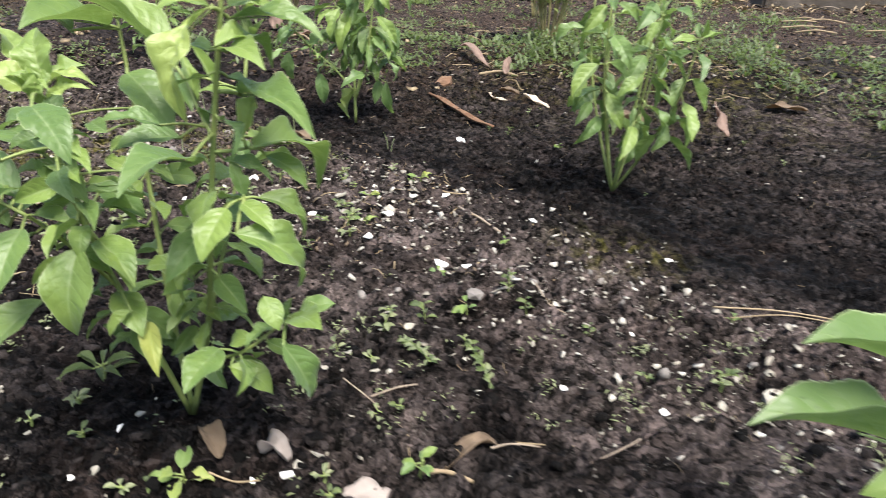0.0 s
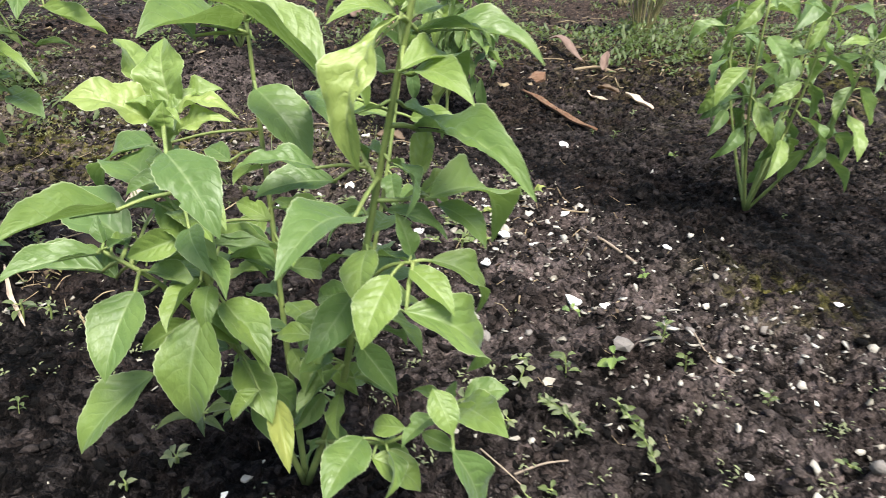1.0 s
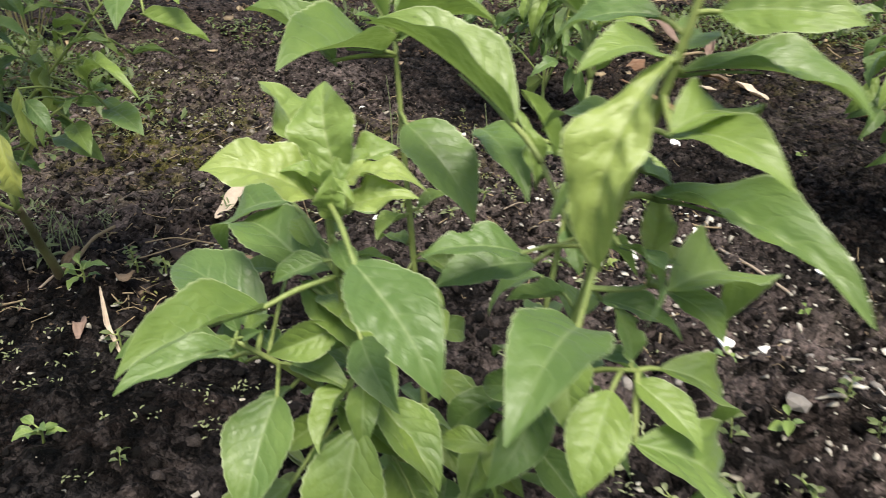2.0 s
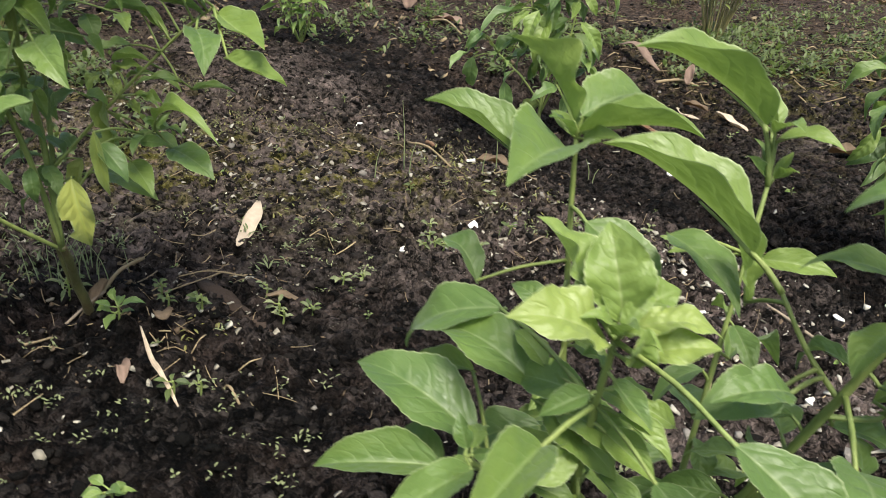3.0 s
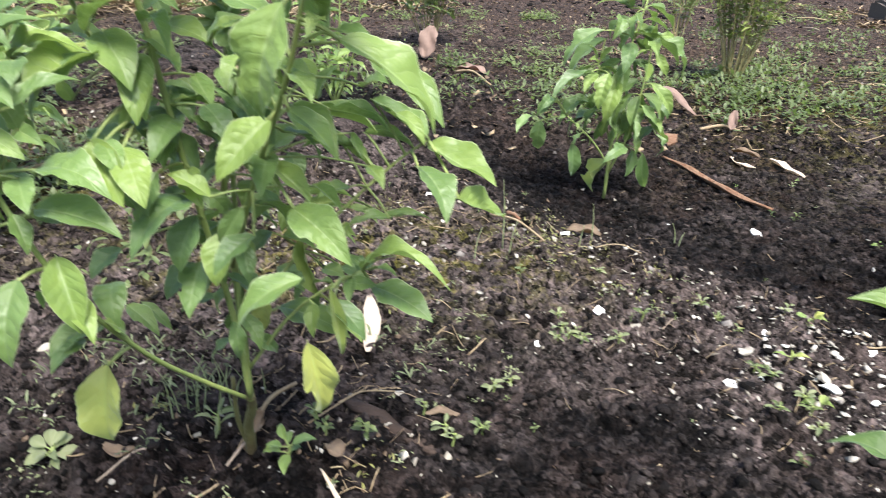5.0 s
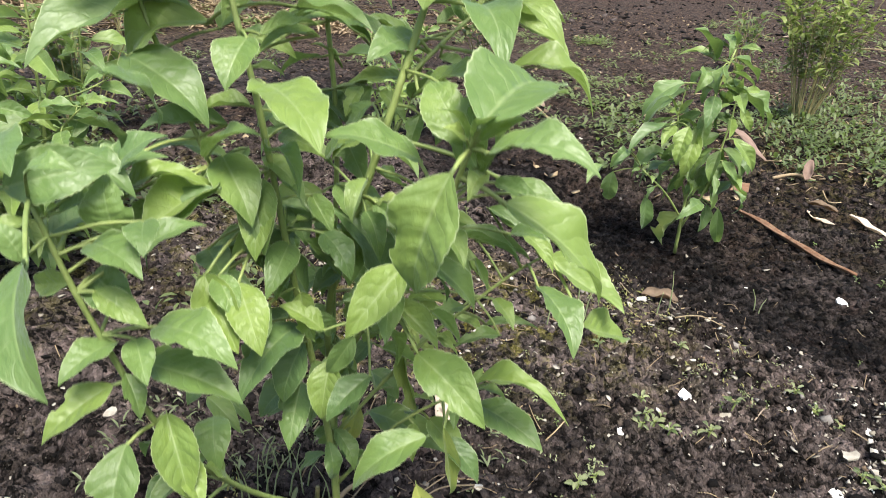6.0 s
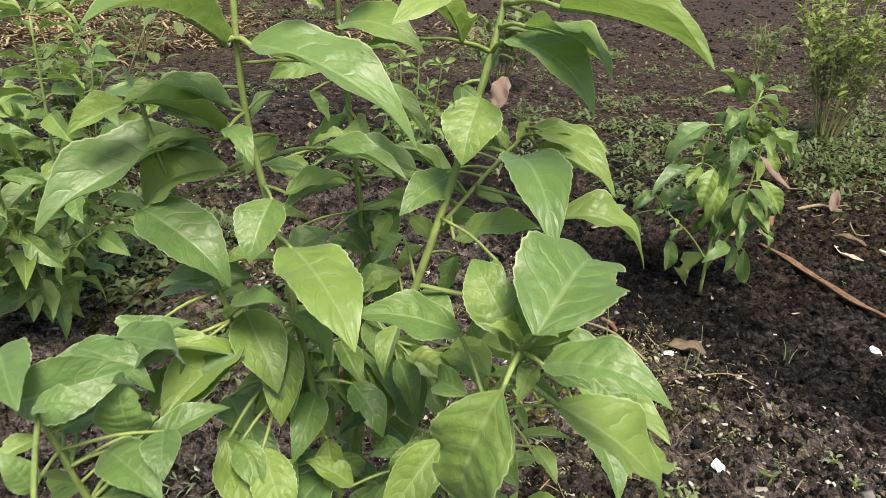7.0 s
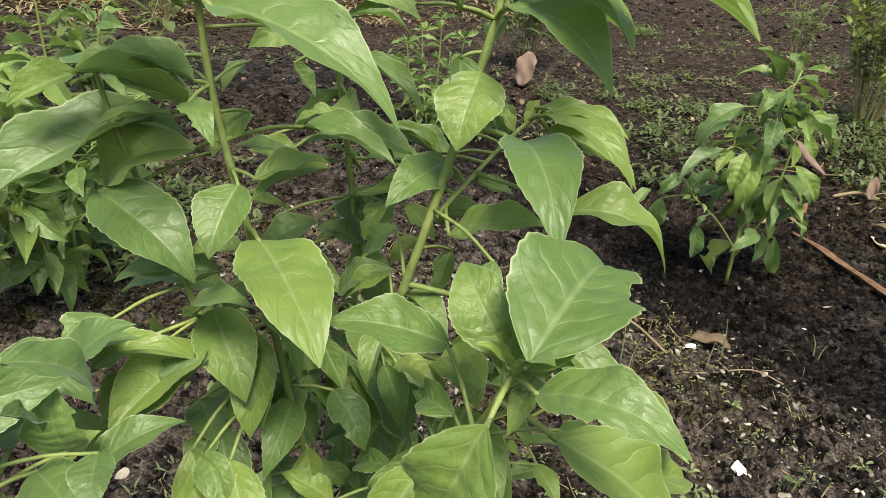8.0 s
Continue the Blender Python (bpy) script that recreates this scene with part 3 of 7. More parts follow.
leaf(front_basil, (-0.097, 0.553, 0.316), (-0.036, 0.486, 0.312), 0.27, 0, 3)
leaf(front_basil, (-0.087, 0.539, 0.282), (-0.043, 0.589, 0.250), 0.50, 0, 4)
leaf(front_basil, (-0.084, 0.563, 0.269), (-0.052, 0.558, 0.248), 0.50, 0, 1)
leaf(front_basil, (-0.094, 0.543, 0.287), (-0.091, 0.567, 0.313), 0.40, 0, 11)
leaf(front_basil, (-0.093, 0.558, 0.278), (-0.072, 0.563, 0.290), 0.45, 0, 10)
leaf(front_basil, (-0.122, 0.511, 0.279), (-0.143, 0.449, 0.284), 0.54, 0, 1)
leaf(front_basil, (-0.105, 0.524, 0.242), (-0.116, 0.490, 0.217), 0.62, 0, 5)
leaf(front_basil, (-0.095, 0.529, 0.244), (-0.069, 0.508, 0.230), 0.50, 0, 0)
leaf(front_basil, (-0.085, 0.537, 0.246), (-0.051, 0.547, 0.213), 0.50, 0, 4)
leaf(front_basil, (-0.096, 0.540, 0.246), (-0.105, 0.543, 0.271), 0.50, 0, 6)
leaf(front_basil, (-0.096, 0.509, 0.229), (-0.050, 0.532, 0.182), 0.50, 15, 4)
leaf(front_basil, (-0.224, 0.600, 0.231), (-0.184, 0.575, 0.213), 0.50, 15, 7)
leaf(front_basil, (-0.145, 0.530, 0.298), (-0.181, 0.514, 0.304), 0.50, 0, 3)
leaf(front_basil, (-0.200, 0.554, 0.194), (-0.178, 0.516, 0.186), 0.50, 0, 4)
leaf(front_basil, (-0.155, 0.545, 0.186), (-0.182, 0.552, 0.180), 0.50, -18, 1)
leaf(front_basil, (-0.150, 0.563, 0.163), (-0.161, 0.532, 0.168), 0.50, -18, 7)
leaf(front_basil, (-0.181, 0.545, 0.136), (-0.165, 0.511, 0.109), 0.36, 0, 0, True)
leaf(front_basil, (-0.186, 0.531, 0.154), (-0.202, 0.522, 0.136), 0.50, 0, 2)
leaf(front_basil, (-0.124, 0.537, 0.118), (-0.139, 0.491, 0.111), 0.62, 0, 5)
leaf(front_basil, (-0.119, 0.540, 0.099), (-0.084, 0.539, 0.077), 0.60, 0, 1)
leaf(front_basil, (-0.066, 0.498, 0.147), (-0.047, 0.505, 0.094), 0.50, 0, 6)
leaf(front_basil, (-0.062, 0.545, 0.148), (-0.035, 0.547, 0.157), 0.80, 0, 5)
leaf(front_basil, (-0.065, 0.542, 0.145), (-0.039, 0.493, 0.168), 0.50, 15, 5)
leaf(front_basil, (-0.079, 0.506, 0.182), (-0.066, 0.491, 0.164), 0.70, 0, 5)
leaf(front_basil, (-0.273, 0.640, 0.272), (-0.299, 0.670, 0.285), 0.50, 15, 4)
leaf(front_basil, (-0.231, 0.550, 0.260), (-0.203, 0.520, 0.264), 0.55, 0, 1)
leaf(front_basil, (-0.140, 0.550, 0.284), (-0.179, 0.530, 0.282), 0.60, 0, 0)
leaf(front_basil, (-0.222, 0.525, 0.315), (-0.261, 0.511, 0.335), 0.62, 0, 10)
leaf(front_basil, (-0.231, 0.540, 0.325), (-0.252, 0.550, 0.356), 0.80, 25, 11)
leaf(front_basil, (-0.217, 0.530, 0.322), (-0.226, 0.545, 0.358), 0.72, -20, 10)
leaf(front_basil, (-0.214, 0.525, 0.323), (-0.182, 0.520, 0.330), 0.50, 0, 12)
leaf(front_basil, (-0.216, 0.530, 0.325), (-0.195, 0.540, 0.335), 0.60, 0, 11)
leaf(front_basil, (-0.219, 0.520, 0.324), (-0.206, 0.510, 0.326), 0.50, 0, 12)
leaf(front_basil, (-0.213, 0.520, 0.315), (-0.184, 0.515, 0.326), 0.50, 20, 10)
leaf(front_basil, (-0.214, 0.515, 0.313), (-0.213, 0.510, 0.333), 0.60, 0, 11)
leaf(front_basil, (-0.260, 0.590, 0.287), (-0.313, 0.606, 0.252), 0.50, 0, 1)
leaf(front_basil, (-0.270, 0.600, 0.240), (-0.307, 0.620, 0.227), 0.40, 0, 0)
leaf(front_basil, (-0.242, 0.557, 0.267), (-0.296, 0.596, 0.274), 0.50, 0, 1)
leaf(front_basil, (-0.239, 0.555, 0.279), (-0.254, 0.575, 0.286), 0.50, 0, 6)
leaf(front_basil, (-0.267, 0.555, 0.234), (-0.331, 0.590, 0.250), 0.50, 0, 20)
leaf(front_basil, (-0.216, 0.655, 0.309), (-0.172, 0.625, 0.269), 0.60, 0, 20)
leaf(front_basil, (-0.231, 0.670, 0.345), (-0.264, 0.597, 0.353), 0.58, 0, 2)
leaf(front_basil, (-0.255, 0.655, 0.341), (-0.311, 0.675, 0.367), 0.40, 10, 2)
leaf(front_basil, (-0.229, 0.672, 0.360), (-0.267, 0.655, 0.408), 0.36, 30, 11)
leaf(front_basil, (-0.225, 0.675, 0.363), (-0.179, 0.710, 0.370), 0.75, 0, 1)
leaf(front_basil, (-0.225, 0.675, 0.354), (-0.169, 0.640, 0.371), 0.32, -10, 2)
leaf(front_basil, (-0.153, 0.583, 0.333), (-0.221, 0.607, 0.374), 0.36, 20, 2)
leaf(front_basil, (-0.126, 0.675, 0.367), (-0.203, 0.665, 0.409), 0.36, 20, 2)
leaf(front_basil, (-0.120, 0.680, 0.362), (-0.128, 0.700, 0.388), 0.45, 40, 2)
leaf(front_basil, (-0.119, 0.675, 0.359), (-0.092, 0.655, 0.367), 0.40, 0, 1)
leaf(front_basil, (-0.121, 0.675, 0.364), (-0.117, 0.650, 0.375), 0.50, 0, 3)
leaf(front_basil, (-0.217, 0.540, 0.282), (-0.198, 0.520, 0.280), 0.50, 0, 1)
leaf(front_basil, (-0.178, 0.550, 0.258), (-0.201, 0.560, 0.265), 0.50, -18, 6)
leaf(front_basil, (-0.243, 0.550, 0.265), (-0.203, 0.530, 0.243), 0.50, 0, 5)
leaf(front_basil, (-0.282, 0.550, 0.218), (-0.344, 0.545, 0.216), 0.40, 0, 2)
leaf(front_basil, (-0.281, 0.560, 0.208), (-0.309, 0.580, 0.212), 0.50, 0, 4)
leaf(front_basil, (-0.230, 0.600, 0.208), (-0.278, 0.600, 0.180), 0.50, 0, 21)
leaf(front_basil, (-0.229, 0.630, 0.265), (-0.253, 0.650, 0.269), 0.50, -18, 5)
leaf(front_basil, (-0.142, 0.600, 0.298), (-0.154, 0.610, 0.334), 0.30, 0, 11)
leaf(front_basil, (-0.134, 0.620, 0.308), (-0.152, 0.630, 0.338), 0.26, 0, 2)
rs = random.Random(21)
leafy(front_basil, rs, [(-0.207, 0.600, 0.08), (-0.214, 0.560, 0.17), (-0.216, 0.532, 0.28)], 0.042, 0.020, 0.08, (0.8, 0.2), False)
leafy(front_basil, rs, [(-0.200, 0.642, 0.06), (-0.208, 0.655, 0.16), (-0.216, 0.666, 0.25)], 0.040, 0.021, 0.10, (0.7, 0.1), False)
leafy(front_basil, rs, [(-0.155, 0.600, 0.09), (-0.132, 0.570, 0.19), (-0.118, 0.550, 0.28)], 0.042, 0.020, 0.08, (0.7, 0.1), False)
leafy(front_basil, rs, [(-0.150, 0.592, 0.11), (-0.130, 0.640, 0.22), (-0.119, 0.668, 0.29)], 0.042, 0.034, 0.25, (0.7, 0.1), False)
twin_leaves(front_basil, rs, Vector((-0.220, 0.524, 0.318)), None, 0.022, -0.5, 0.4, 0.6, 4)
twin_leaves(front_basil, rs, Vector((-0.226, 0.676, 0.348)), None, 0.022, -0.6, 0.9, 0.45, 4)
twin_leaves(front_basil, rs, Vector((-0.092, 0.530, 0.40)), None, 0.032, -0.3, 0.9, 0.42, 4)
twin_leaves(front_basil, rs, Vector((-0.117, 0.673, 0.336)), None, 0.020, -0.7, 0.3, 0.4, 4)

tall_basil = thing("basil_plant", (-0.713, 0.950, gz(-0.713, 0.950)), "tall basil plant with a woody base and drooping light-green leaves", "basil plant", "basil plants of the bed")
stem(tall_basil, [(-0.716, 0.957, -0.02), (-0.708, 0.940, 0.02), (-0.703, 0.922, 0.06), (-0.690, 0.898, 0.10), (-0.686, 0.885, 0.125)], 0.0062, 0.0040, "woody_base", WOODY, 9)
stem(tall_basil, [(-0.712, 0.950, 0.005), (-0.716, 0.930, 0.06), (-0.708, 0.905, 0.13)], 0.0030, 0.0022, "branch", WOODY)
stem(tall_basil, [(-0.686, 0.885, 0.12), (-0.695, 0.900, 0.24), (-0.690, 0.880, 0.34), (-0.652, 0.855, 0.465), (-0.623, 0.880, 0.578), (-0.610, 0.890, 0.65)], 0.0034, 0.0018)
stem(tall_basil, [(-0.686, 0.885, 0.12), (-0.690, 0.870, 0.22), (-0.706, 0.845, 0.36), (-0.722, 0.835, 0.480), (-0.742, 0.845, 0.560), (-0.745, 0.845, 0.63)], 0.0029, 0.0015)
stem(tall_basil, [(-0.690, 0.895, 0.16), (-0.700, 0.930, 0.30), (-0.700, 0.940, 0.45), (-0.715, 0.945, 0.58), (-0.720, 0.940, 0.66)], 0.0026, 0.0014)
stem(tall_basil, [(-0.690, 0.893, 0.115), (-0.715, 0.850, 0.165), (-0.735, 0.800, 0.225), (-0.752, 0.745, 0.31), (-0.775, 0.725, 0.40), (-0.790, 0.720, 0.46)], 0.0023, 0.0014, "branch")
stem(tall_basil, [(-0.708, 0.842, 0.37), (-0.745, 0.832, 0.43), (-0.790, 0.850, 0.52), (-0.800, 0.850, 0.56)], 0.0021, 0.0013, "branch")
stem(tall_basil, [(-0.690, 0.880, 0.26), (-0.650, 0.830, 0.36), (-0.612, 0.775, 0.44), (-0.596, 0.755, 0.490)], 0.0023, 0.0014, "branch")
stem(tall_basil, [(-0.690, 0.895, 0.20), (-0.630, 0.925, 0.27), (-0.565, 0.935, 0.335), (-0.533, 0.938, 0.360)], 0.0018, 0.0010, "branch")
stem(tall_basil, [(-0.688, 0.890, 0.15), (-0.640, 0.895, 0.215), (-0.585, 0.905, 0.25)], 0.0018, 0.0010, "branch")
stem(tall_basil, [(-0.640, 0.862, 0.50), (-0.615, 0.895, 0.525), (-0.592, 0.922, 0.545)], 0.0015, 0.0010, "branch")
leaf(tall_basil, (-0.592, 0.742, 0.505), (-0.560, 0.814, 0.514), 0.66, 0, 3)
leaf(tall_basil, (-0.599, 0.770, 0.487), (-0.620, 0.793, 0.514), 0.70, -20, 3)
leaf(tall_basil, (-0.588, 0.743, 0.492), (-0.543, 0.719, 0.500), 0.50, 0, 21)
leaf(tall_basil, (-0.603, 0.733, 0.485), (-0.619, 0.730, 0.424), 0.62, 0, 3)
leaf(tall_basil, (-0.578, 0.753, 0.466), (-0.521, 0.757, 0.418), 0.50, 0, 6)
leaf(tall_basil, (-0.623, 0.800, 0.469), (-0.672, 0.785, 0.485), 0.58, 0, 5)
leaf(tall_basil, (-0.713, 0.818, 0.499), (-0.666, 0.755, 0.488), 0.50, -10, 5)
leaf(tall_basil, (-0.723, 0.824, 0.522), (-0.727, 0.796, 0.500), 0.75, 0, 0)
leaf(tall_basil, (-0.729, 0.835, 0.438), (-0.712, 0.803, 0.405), 0.55, 0, 1)
leaf(tall_basil, (-0.743, 0.817, 0.438), (-0.764, 0.764, 0.427), 0.55, 0, 2)
leaf(tall_basil, (-0.747, 0.830, 0.376), (-0.725, 0.800, 0.344), 0.55, 0, 20)
leaf(tall_basil, (-0.758, 0.859, 0.524), (-0.813, 0.853, 0.497), 0.50, -18, 4)
leaf(tall_basil, (-0.783, 0.873, 0.536), (-0.841, 0.804, 0.505), 0.42, 0, 22)
leaf(tall_basil, (-0.747, 0.840, 0.562), (-0.783, 0.830, 0.574), 0.50, 0, 2)
leaf(tall_basil, (-0.718, 0.830, 0.523), (-0.688, 0.847, 0.530), 0.50, 0, 6)
leaf(tall_basil, (-0.660, 0.903, 0.518), (-0.712, 0.900, 0.533), 0.50, 0, 5)
leaf(tall_basil, (-0.638, 0.885, 0.522), (-0.660, 0.843, 0.514), 0.50, -18, 5)
leaf(tall_basil, (-0.635, 0.880, 0.575), (-0.627, 0.855, 0.544), 0.50, -18, 7)
leaf(tall_basil, (-0.602, 0.861, 0.543), (-0.583, 0.792, 0.529), 0.48, 0, 1)
leaf(tall_basil, (-0.579, 0.859, 0.511), (-0.524, 0.854, 0.496), 0.50, 0, 4)
leaf(tall_basil, (-0.591, 0.920, 0.542), (-0.544, 0.920, 0.535), 0.50, -18, 7)
leaf(tall_basil, (-0.589, 0.920, 0.533), (-0.538, 0.905, 0.513), 0.50, 0, 6)
leaf(tall_basil, (-0.615, 0.870, 0.600), (-0.568, 0.830, 0.582), 0.50, 0, 1)
leaf(tall_basil, (-0.628, 0.790, 0.410), (-0.655, 0.760, 0.379), 0.50, -18, 0)
leaf(tall_basil, (-0.608, 0.770, 0.310), (-0.652, 0.754, 0.280), 0.45, 0, 1)
leaf(tall_basil, (-0.648, 0.808, 0.322), (-0.672, 0.784, 0.303), 0.50, 0, 20)
leaf(tall_basil, (-0.619, 0.802, 0.346), (-0.575, 0.763, 0.328), 0.50, 15, 3)
leaf(tall_basil, (-0.579, 0.896, 0.262), (-0.511, 0.862, 0.269), 0.30, 0, 4)
leaf(tall_basil, (-0.578, 0.917, 0.228), (-0.522, 0.880, 0.220), 0.50, 0, 5)
leaf(tall_basil, (-0.599, 0.834, 0.257), (-0.571, 0.821, 0.232), 0.50, 0, 20)
leaf(tall_basil, (-0.615, 0.812, 0.233), (-0.603, 0.803, 0.174), 0.45, 0, 1, True)
leaf(tall_basil, (-0.532, 0.944, 0.354), (-0.475, 0.900, 0.337), 0.50, 0, 7)
leaf(tall_basil, (-0.506, 0.891, 0.326), (-0.463, 0.930, 0.298), 0.50, 15, 7)
leaf(tall_basil, (-0.540, 0.912, 0.344), (-0.512, 0.858, 0.323), 0.50, -18, 3)
leaf(tall_basil, (-0.534, 0.919, 0.368), (-0.577, 0.953, 0.386), 0.50, 15, 7)
leaf(tall_basil, (-0.708, 0.860, 0.273), (-0.706, 0.817, 0.248), 0.50, 0, 6)
leaf(tall_basil, (-0.701, 0.837, 0.336), (-0.723, 0.776, 0.321), 0.50, 0, 21)
leaf(tall_basil, (-0.614, 0.781, 0.419), (-0.585, 0.783, 0.390), 0.50, 0, 0)
leaf(tall_basil, (-0.712, 0.815, 0.461), (-0.685, 0.790, 0.453), 0.50, -18, 4)
leaf(tall_basil, (-0.802, 0.840, 0.504), (-0.746, 0.820, 0.475), 0.60, 0, 20)
leaf(tall_basil, (-0.744, 0.830, 0.596), (-0.768, 0.760, 0.617), 0.50, 0, 3)
leaf(tall_basil, (-0.733, 0.830, 0.596), (-0.647, 0.800, 0.568), 0.40, 0, 20)
leaf(tall_basil, (-0.633, 0.860, 0.492), (-0.589, 0.840, 0.515), 0.50, 0, 5)
leaf(tall_basil, (-0.590, 0.840, 0.620), (-0.531, 0.790, 0.609), 0.36, 0, 2)
leaf(tall_basil, (-0.604, 0.860, 0.609), (-0.564, 0.820, 0.597), 0.50, -18, 6)
leaf(tall_basil, (-0.635, 0.870, 0.598), (-0.659, 0.820, 0.621), 0.50, 0, 12)
leaf(tall_basil, (-0.713, 0.930, 0.595), (-0.660, 0.900, 0.594), 0.50, 15, 1)
leaf(tall_basil, (-0.739, 0.850, 0.386), (-0.753, 0.830, 0.374), 0.50, 15, 3)
leaf(tall_basil, (-0.713, 0.860, 0.384), (-0.715, 0.820, 0.370), 0.50, 0, 22)
leaf(tall_basil, (-0.699, 0.870, 0.383), (-0.675, 0.840, 0.376), 0.50, 0, 7)
leaf(tall_basil, (-0.641, 0.830, 0.375), (-0.637, 0.790, 0.360), 0.50, 0, 6)
leaf(tall_basil, (-0.683, 0.870, 0.398), (-0.656, 0.850, 0.377), 0.50, 0, 4)
leaf(tall_basil, (-0.574, 0.850, 0.363), (-0.560, 0.830, 0.354), 0.50, 0, 6)
leaf(tall_basil, (-0.801, 0.720, 0.464), (-0.759, 0.740, 0.473), 0.60, 40, 20)
leaf(tall_basil, (-0.777, 0.800, 0.460), (-0.788, 0.770, 0.452), 0.85, 0, 21)
leaf(tall_basil, (-0.770, 0.730, 0.436), (-0.737, 0.710, 0.433), 0.60, 0, 20)
leaf(tall_basil, (-0.778, 0.740, 0.414), (-0.746, 0.720, 0.405), 0.60, 30, 22)
leaf(tall_basil, (-0.749, 0.740, 0.387), (-0.701, 0.720, 0.386), 0.55, 0, 21)
leaf(tall_basil, (-0.765, 0.730, 0.382), (-0.779, 0.700, 0.377), 0.55, 0, 20)
leaf(tall_basil, (-0.755, 0.730, 0.385), (-0.741, 0.710, 0.373), 0.60, 0, 22)
leaf(tall_basil, (-0.755, 0.740, 0.363), (-0.702, 0.730, 0.354), 0.50, 0, 0)
leaf(tall_basil, (-0.749, 0.740, 0.332), (-0.731, 0.720, 0.291), 0.50, 0, 2)
leaf(tall_basil, (-0.753, 0.780, 0.227), (-0.757, 0.770, 0.163), 0.55, 0, 0, True)
leaf(tall_basil, (-0.763, 0.730, 0.363), (-0.752, 0.720, 0.343), 0.50, -18, 6)
leaf(tall_basil, (-0.755, 0.800, 0.250), (-0.788, 0.770, 0.232), 0.50, 15, 3)
leaf(tall_basil, (-0.752, 0.660, 0.461), (-0.729, 0.620, 0.431), 0.55, 40, 20)
leaf(tall_basil, (-0.775, 0.700, 0.480), (-0.754, 0.700, 0.485), 0.60, 0, 21)
leaf(tall_basil, (-0.748, 0.800, 0.387), (-0.719, 0.770, 0.355), 0.50, 15, 7)
leaf(tall_basil, (-0.708, 0.840, 0.394), (-0.710, 0.800, 0.378), 0.50, -18, 1)
leaf(tall_basil, (-0.644, 0.870, 0.324), (-0.667, 0.850, 0.329), 0.50, -18, 1)
leaf(tall_basil, (-0.797, 0.740, 0.434), (-0.782, 0.760, 0.440), 0.80, 0, 20)
leaf(tall_basil, (-0.770, 0.740, 0.428), (-0.758, 0.750, 0.441), 0.70, 0, 1)
leaf(tall_basil, (-0.809, 0.730, 0.483), (-0.782, 0.700, 0.480), 0.60, 0, 22)
leaf(tall_basil, (-0.783, 0.700, 0.439), (-0.793, 0.700, 0.457), 0.60, 0, 20)
leaf(tall_basil, (-0.812, 0.760, 0.438), (-0.806, 0.780, 0.458), 0.50, 0, 6)
leaf(tall_basil, (-0.698, 0.860, 0.421), (-0.680, 0.840, 0.404), 0.50, 0, 7)
leaf(tall_basil, (-0.717, 0.880, 0.459), (-0.732, 0.860, 0.448), 0.50, 15, 1)
leaf(tall_basil, (-0.671, 0.900, 0.454), (-0.689, 0.880, 0.450), 0.50, -18, 1)
leaf(tall_basil, (-0.678, 0.920, 0.481), (-0.685, 0.900, 0.465), 0.50, 0, 6)
leaf(tall_basil, (-0.624, 0.900, 0.508), (-0.603, 0.900, 0.502), 0.50, 15, 7)
leaf(tall_basil, (-0.608, 0.820, 0.501), (-0.615, 0.800, 0.479), 0.50, -18, 3)
leaf(tall_basil, (-0.668, 0.900, 0.512), (-0.709, 0.880, 0.531), 0.50, 0, 1)
leaf(tall_basil, (-0.640, 0.930, 0.510), (-0.678, 0.920, 0.526), 0.50, 0, 7)
leaf(tall_basil, (-0.756, 0.870, 0.519), (-0.742, 0.890, 0.537), 0.70, 0, 1)
leaf(tall_basil, (-0.758, 0.920, 0.508), (-0.723, 0.920, 0.499), 0.50, 15, 3)
leaf(tall_basil, (-0.698, 0.950, 0.488), (-0.718, 0.940, 0.506), 0.50, 15, 3)
leaf(tall_basil, (-0.650, 0.940, 0.486), (-0.693, 0.930, 0.480), 0.50, 0, 5)
leaf(tall_basil, (-0.673, 0.930, 0.480), (-0.685, 0.920, 0.453), 0.60, 0, 20)
leaf(tall_basil, (-0.666, 0.930, 0.477), (-0.646, 0.920, 0.460), 0.50, 15, 6)
leaf(tall_basil, (-0.712, 0.900, 0.473), (-0.740, 0.880, 0.460), 0.60, 0, 20)
leaf(tall_basil, (-0.665, 0.880, 0.457), (-0.689, 0.870, 0.444), 0.60, 0, 1)
leaf(tall_basil, (-0.730, 0.900, 0.448), (-0.690, 0.880, 0.440), 0.50, 15, 0)
leaf(tall_basil, (-0.760, 0.880, 0.434), (-0.811, 0.860, 0.442), 0.42, 0, 21)
leaf(tall_basil, (-0.729, 0.840, 0.444), (-0.754, 0.820, 0.442), 0.50, 15, 5)
leaf(tall_basil, (-0.746, 0.880, 0.443), (-0.752, 0.860, 0.424), 0.50, 0, 22)
leaf(tall_basil, (-0.653, 0.860, 0.456), (-0.627, 0.840, 0.447), 0.50, -18, 2)
leaf(tall_basil, (-0.675, 0.860, 0.372), (-0.700, 0.850, 0.394), 0.50, -18, 7)
leaf(tall_basil, (-0.661, 0.850, 0.417), (-0.647, 0.830, 0.394), 0.50, 0, 4)
leaf(tall_basil, (-0.686, 0.840, 0.404), (-0.663, 0.820, 0.385), 0.60, 0, 21)
leaf(tall_basil, (-0.710, 0.850, 0.392), (-0.712, 0.820, 0.364), 0.45, 0, 22)
leaf(tall_basil, (-0.750, 0.850, 0.376), (-0.752, 0.830, 0.356), 0.50, 0, 20)
leaf(tall_basil, (-0.740, 0.800, 0.387), (-0.722, 0.780, 0.371), 0.60, 0, 20)
leaf(tall_basil, (-0.639, 0.810, 0.434), (-0.628, 0.800, 0.420), 0.50, -18, 4)
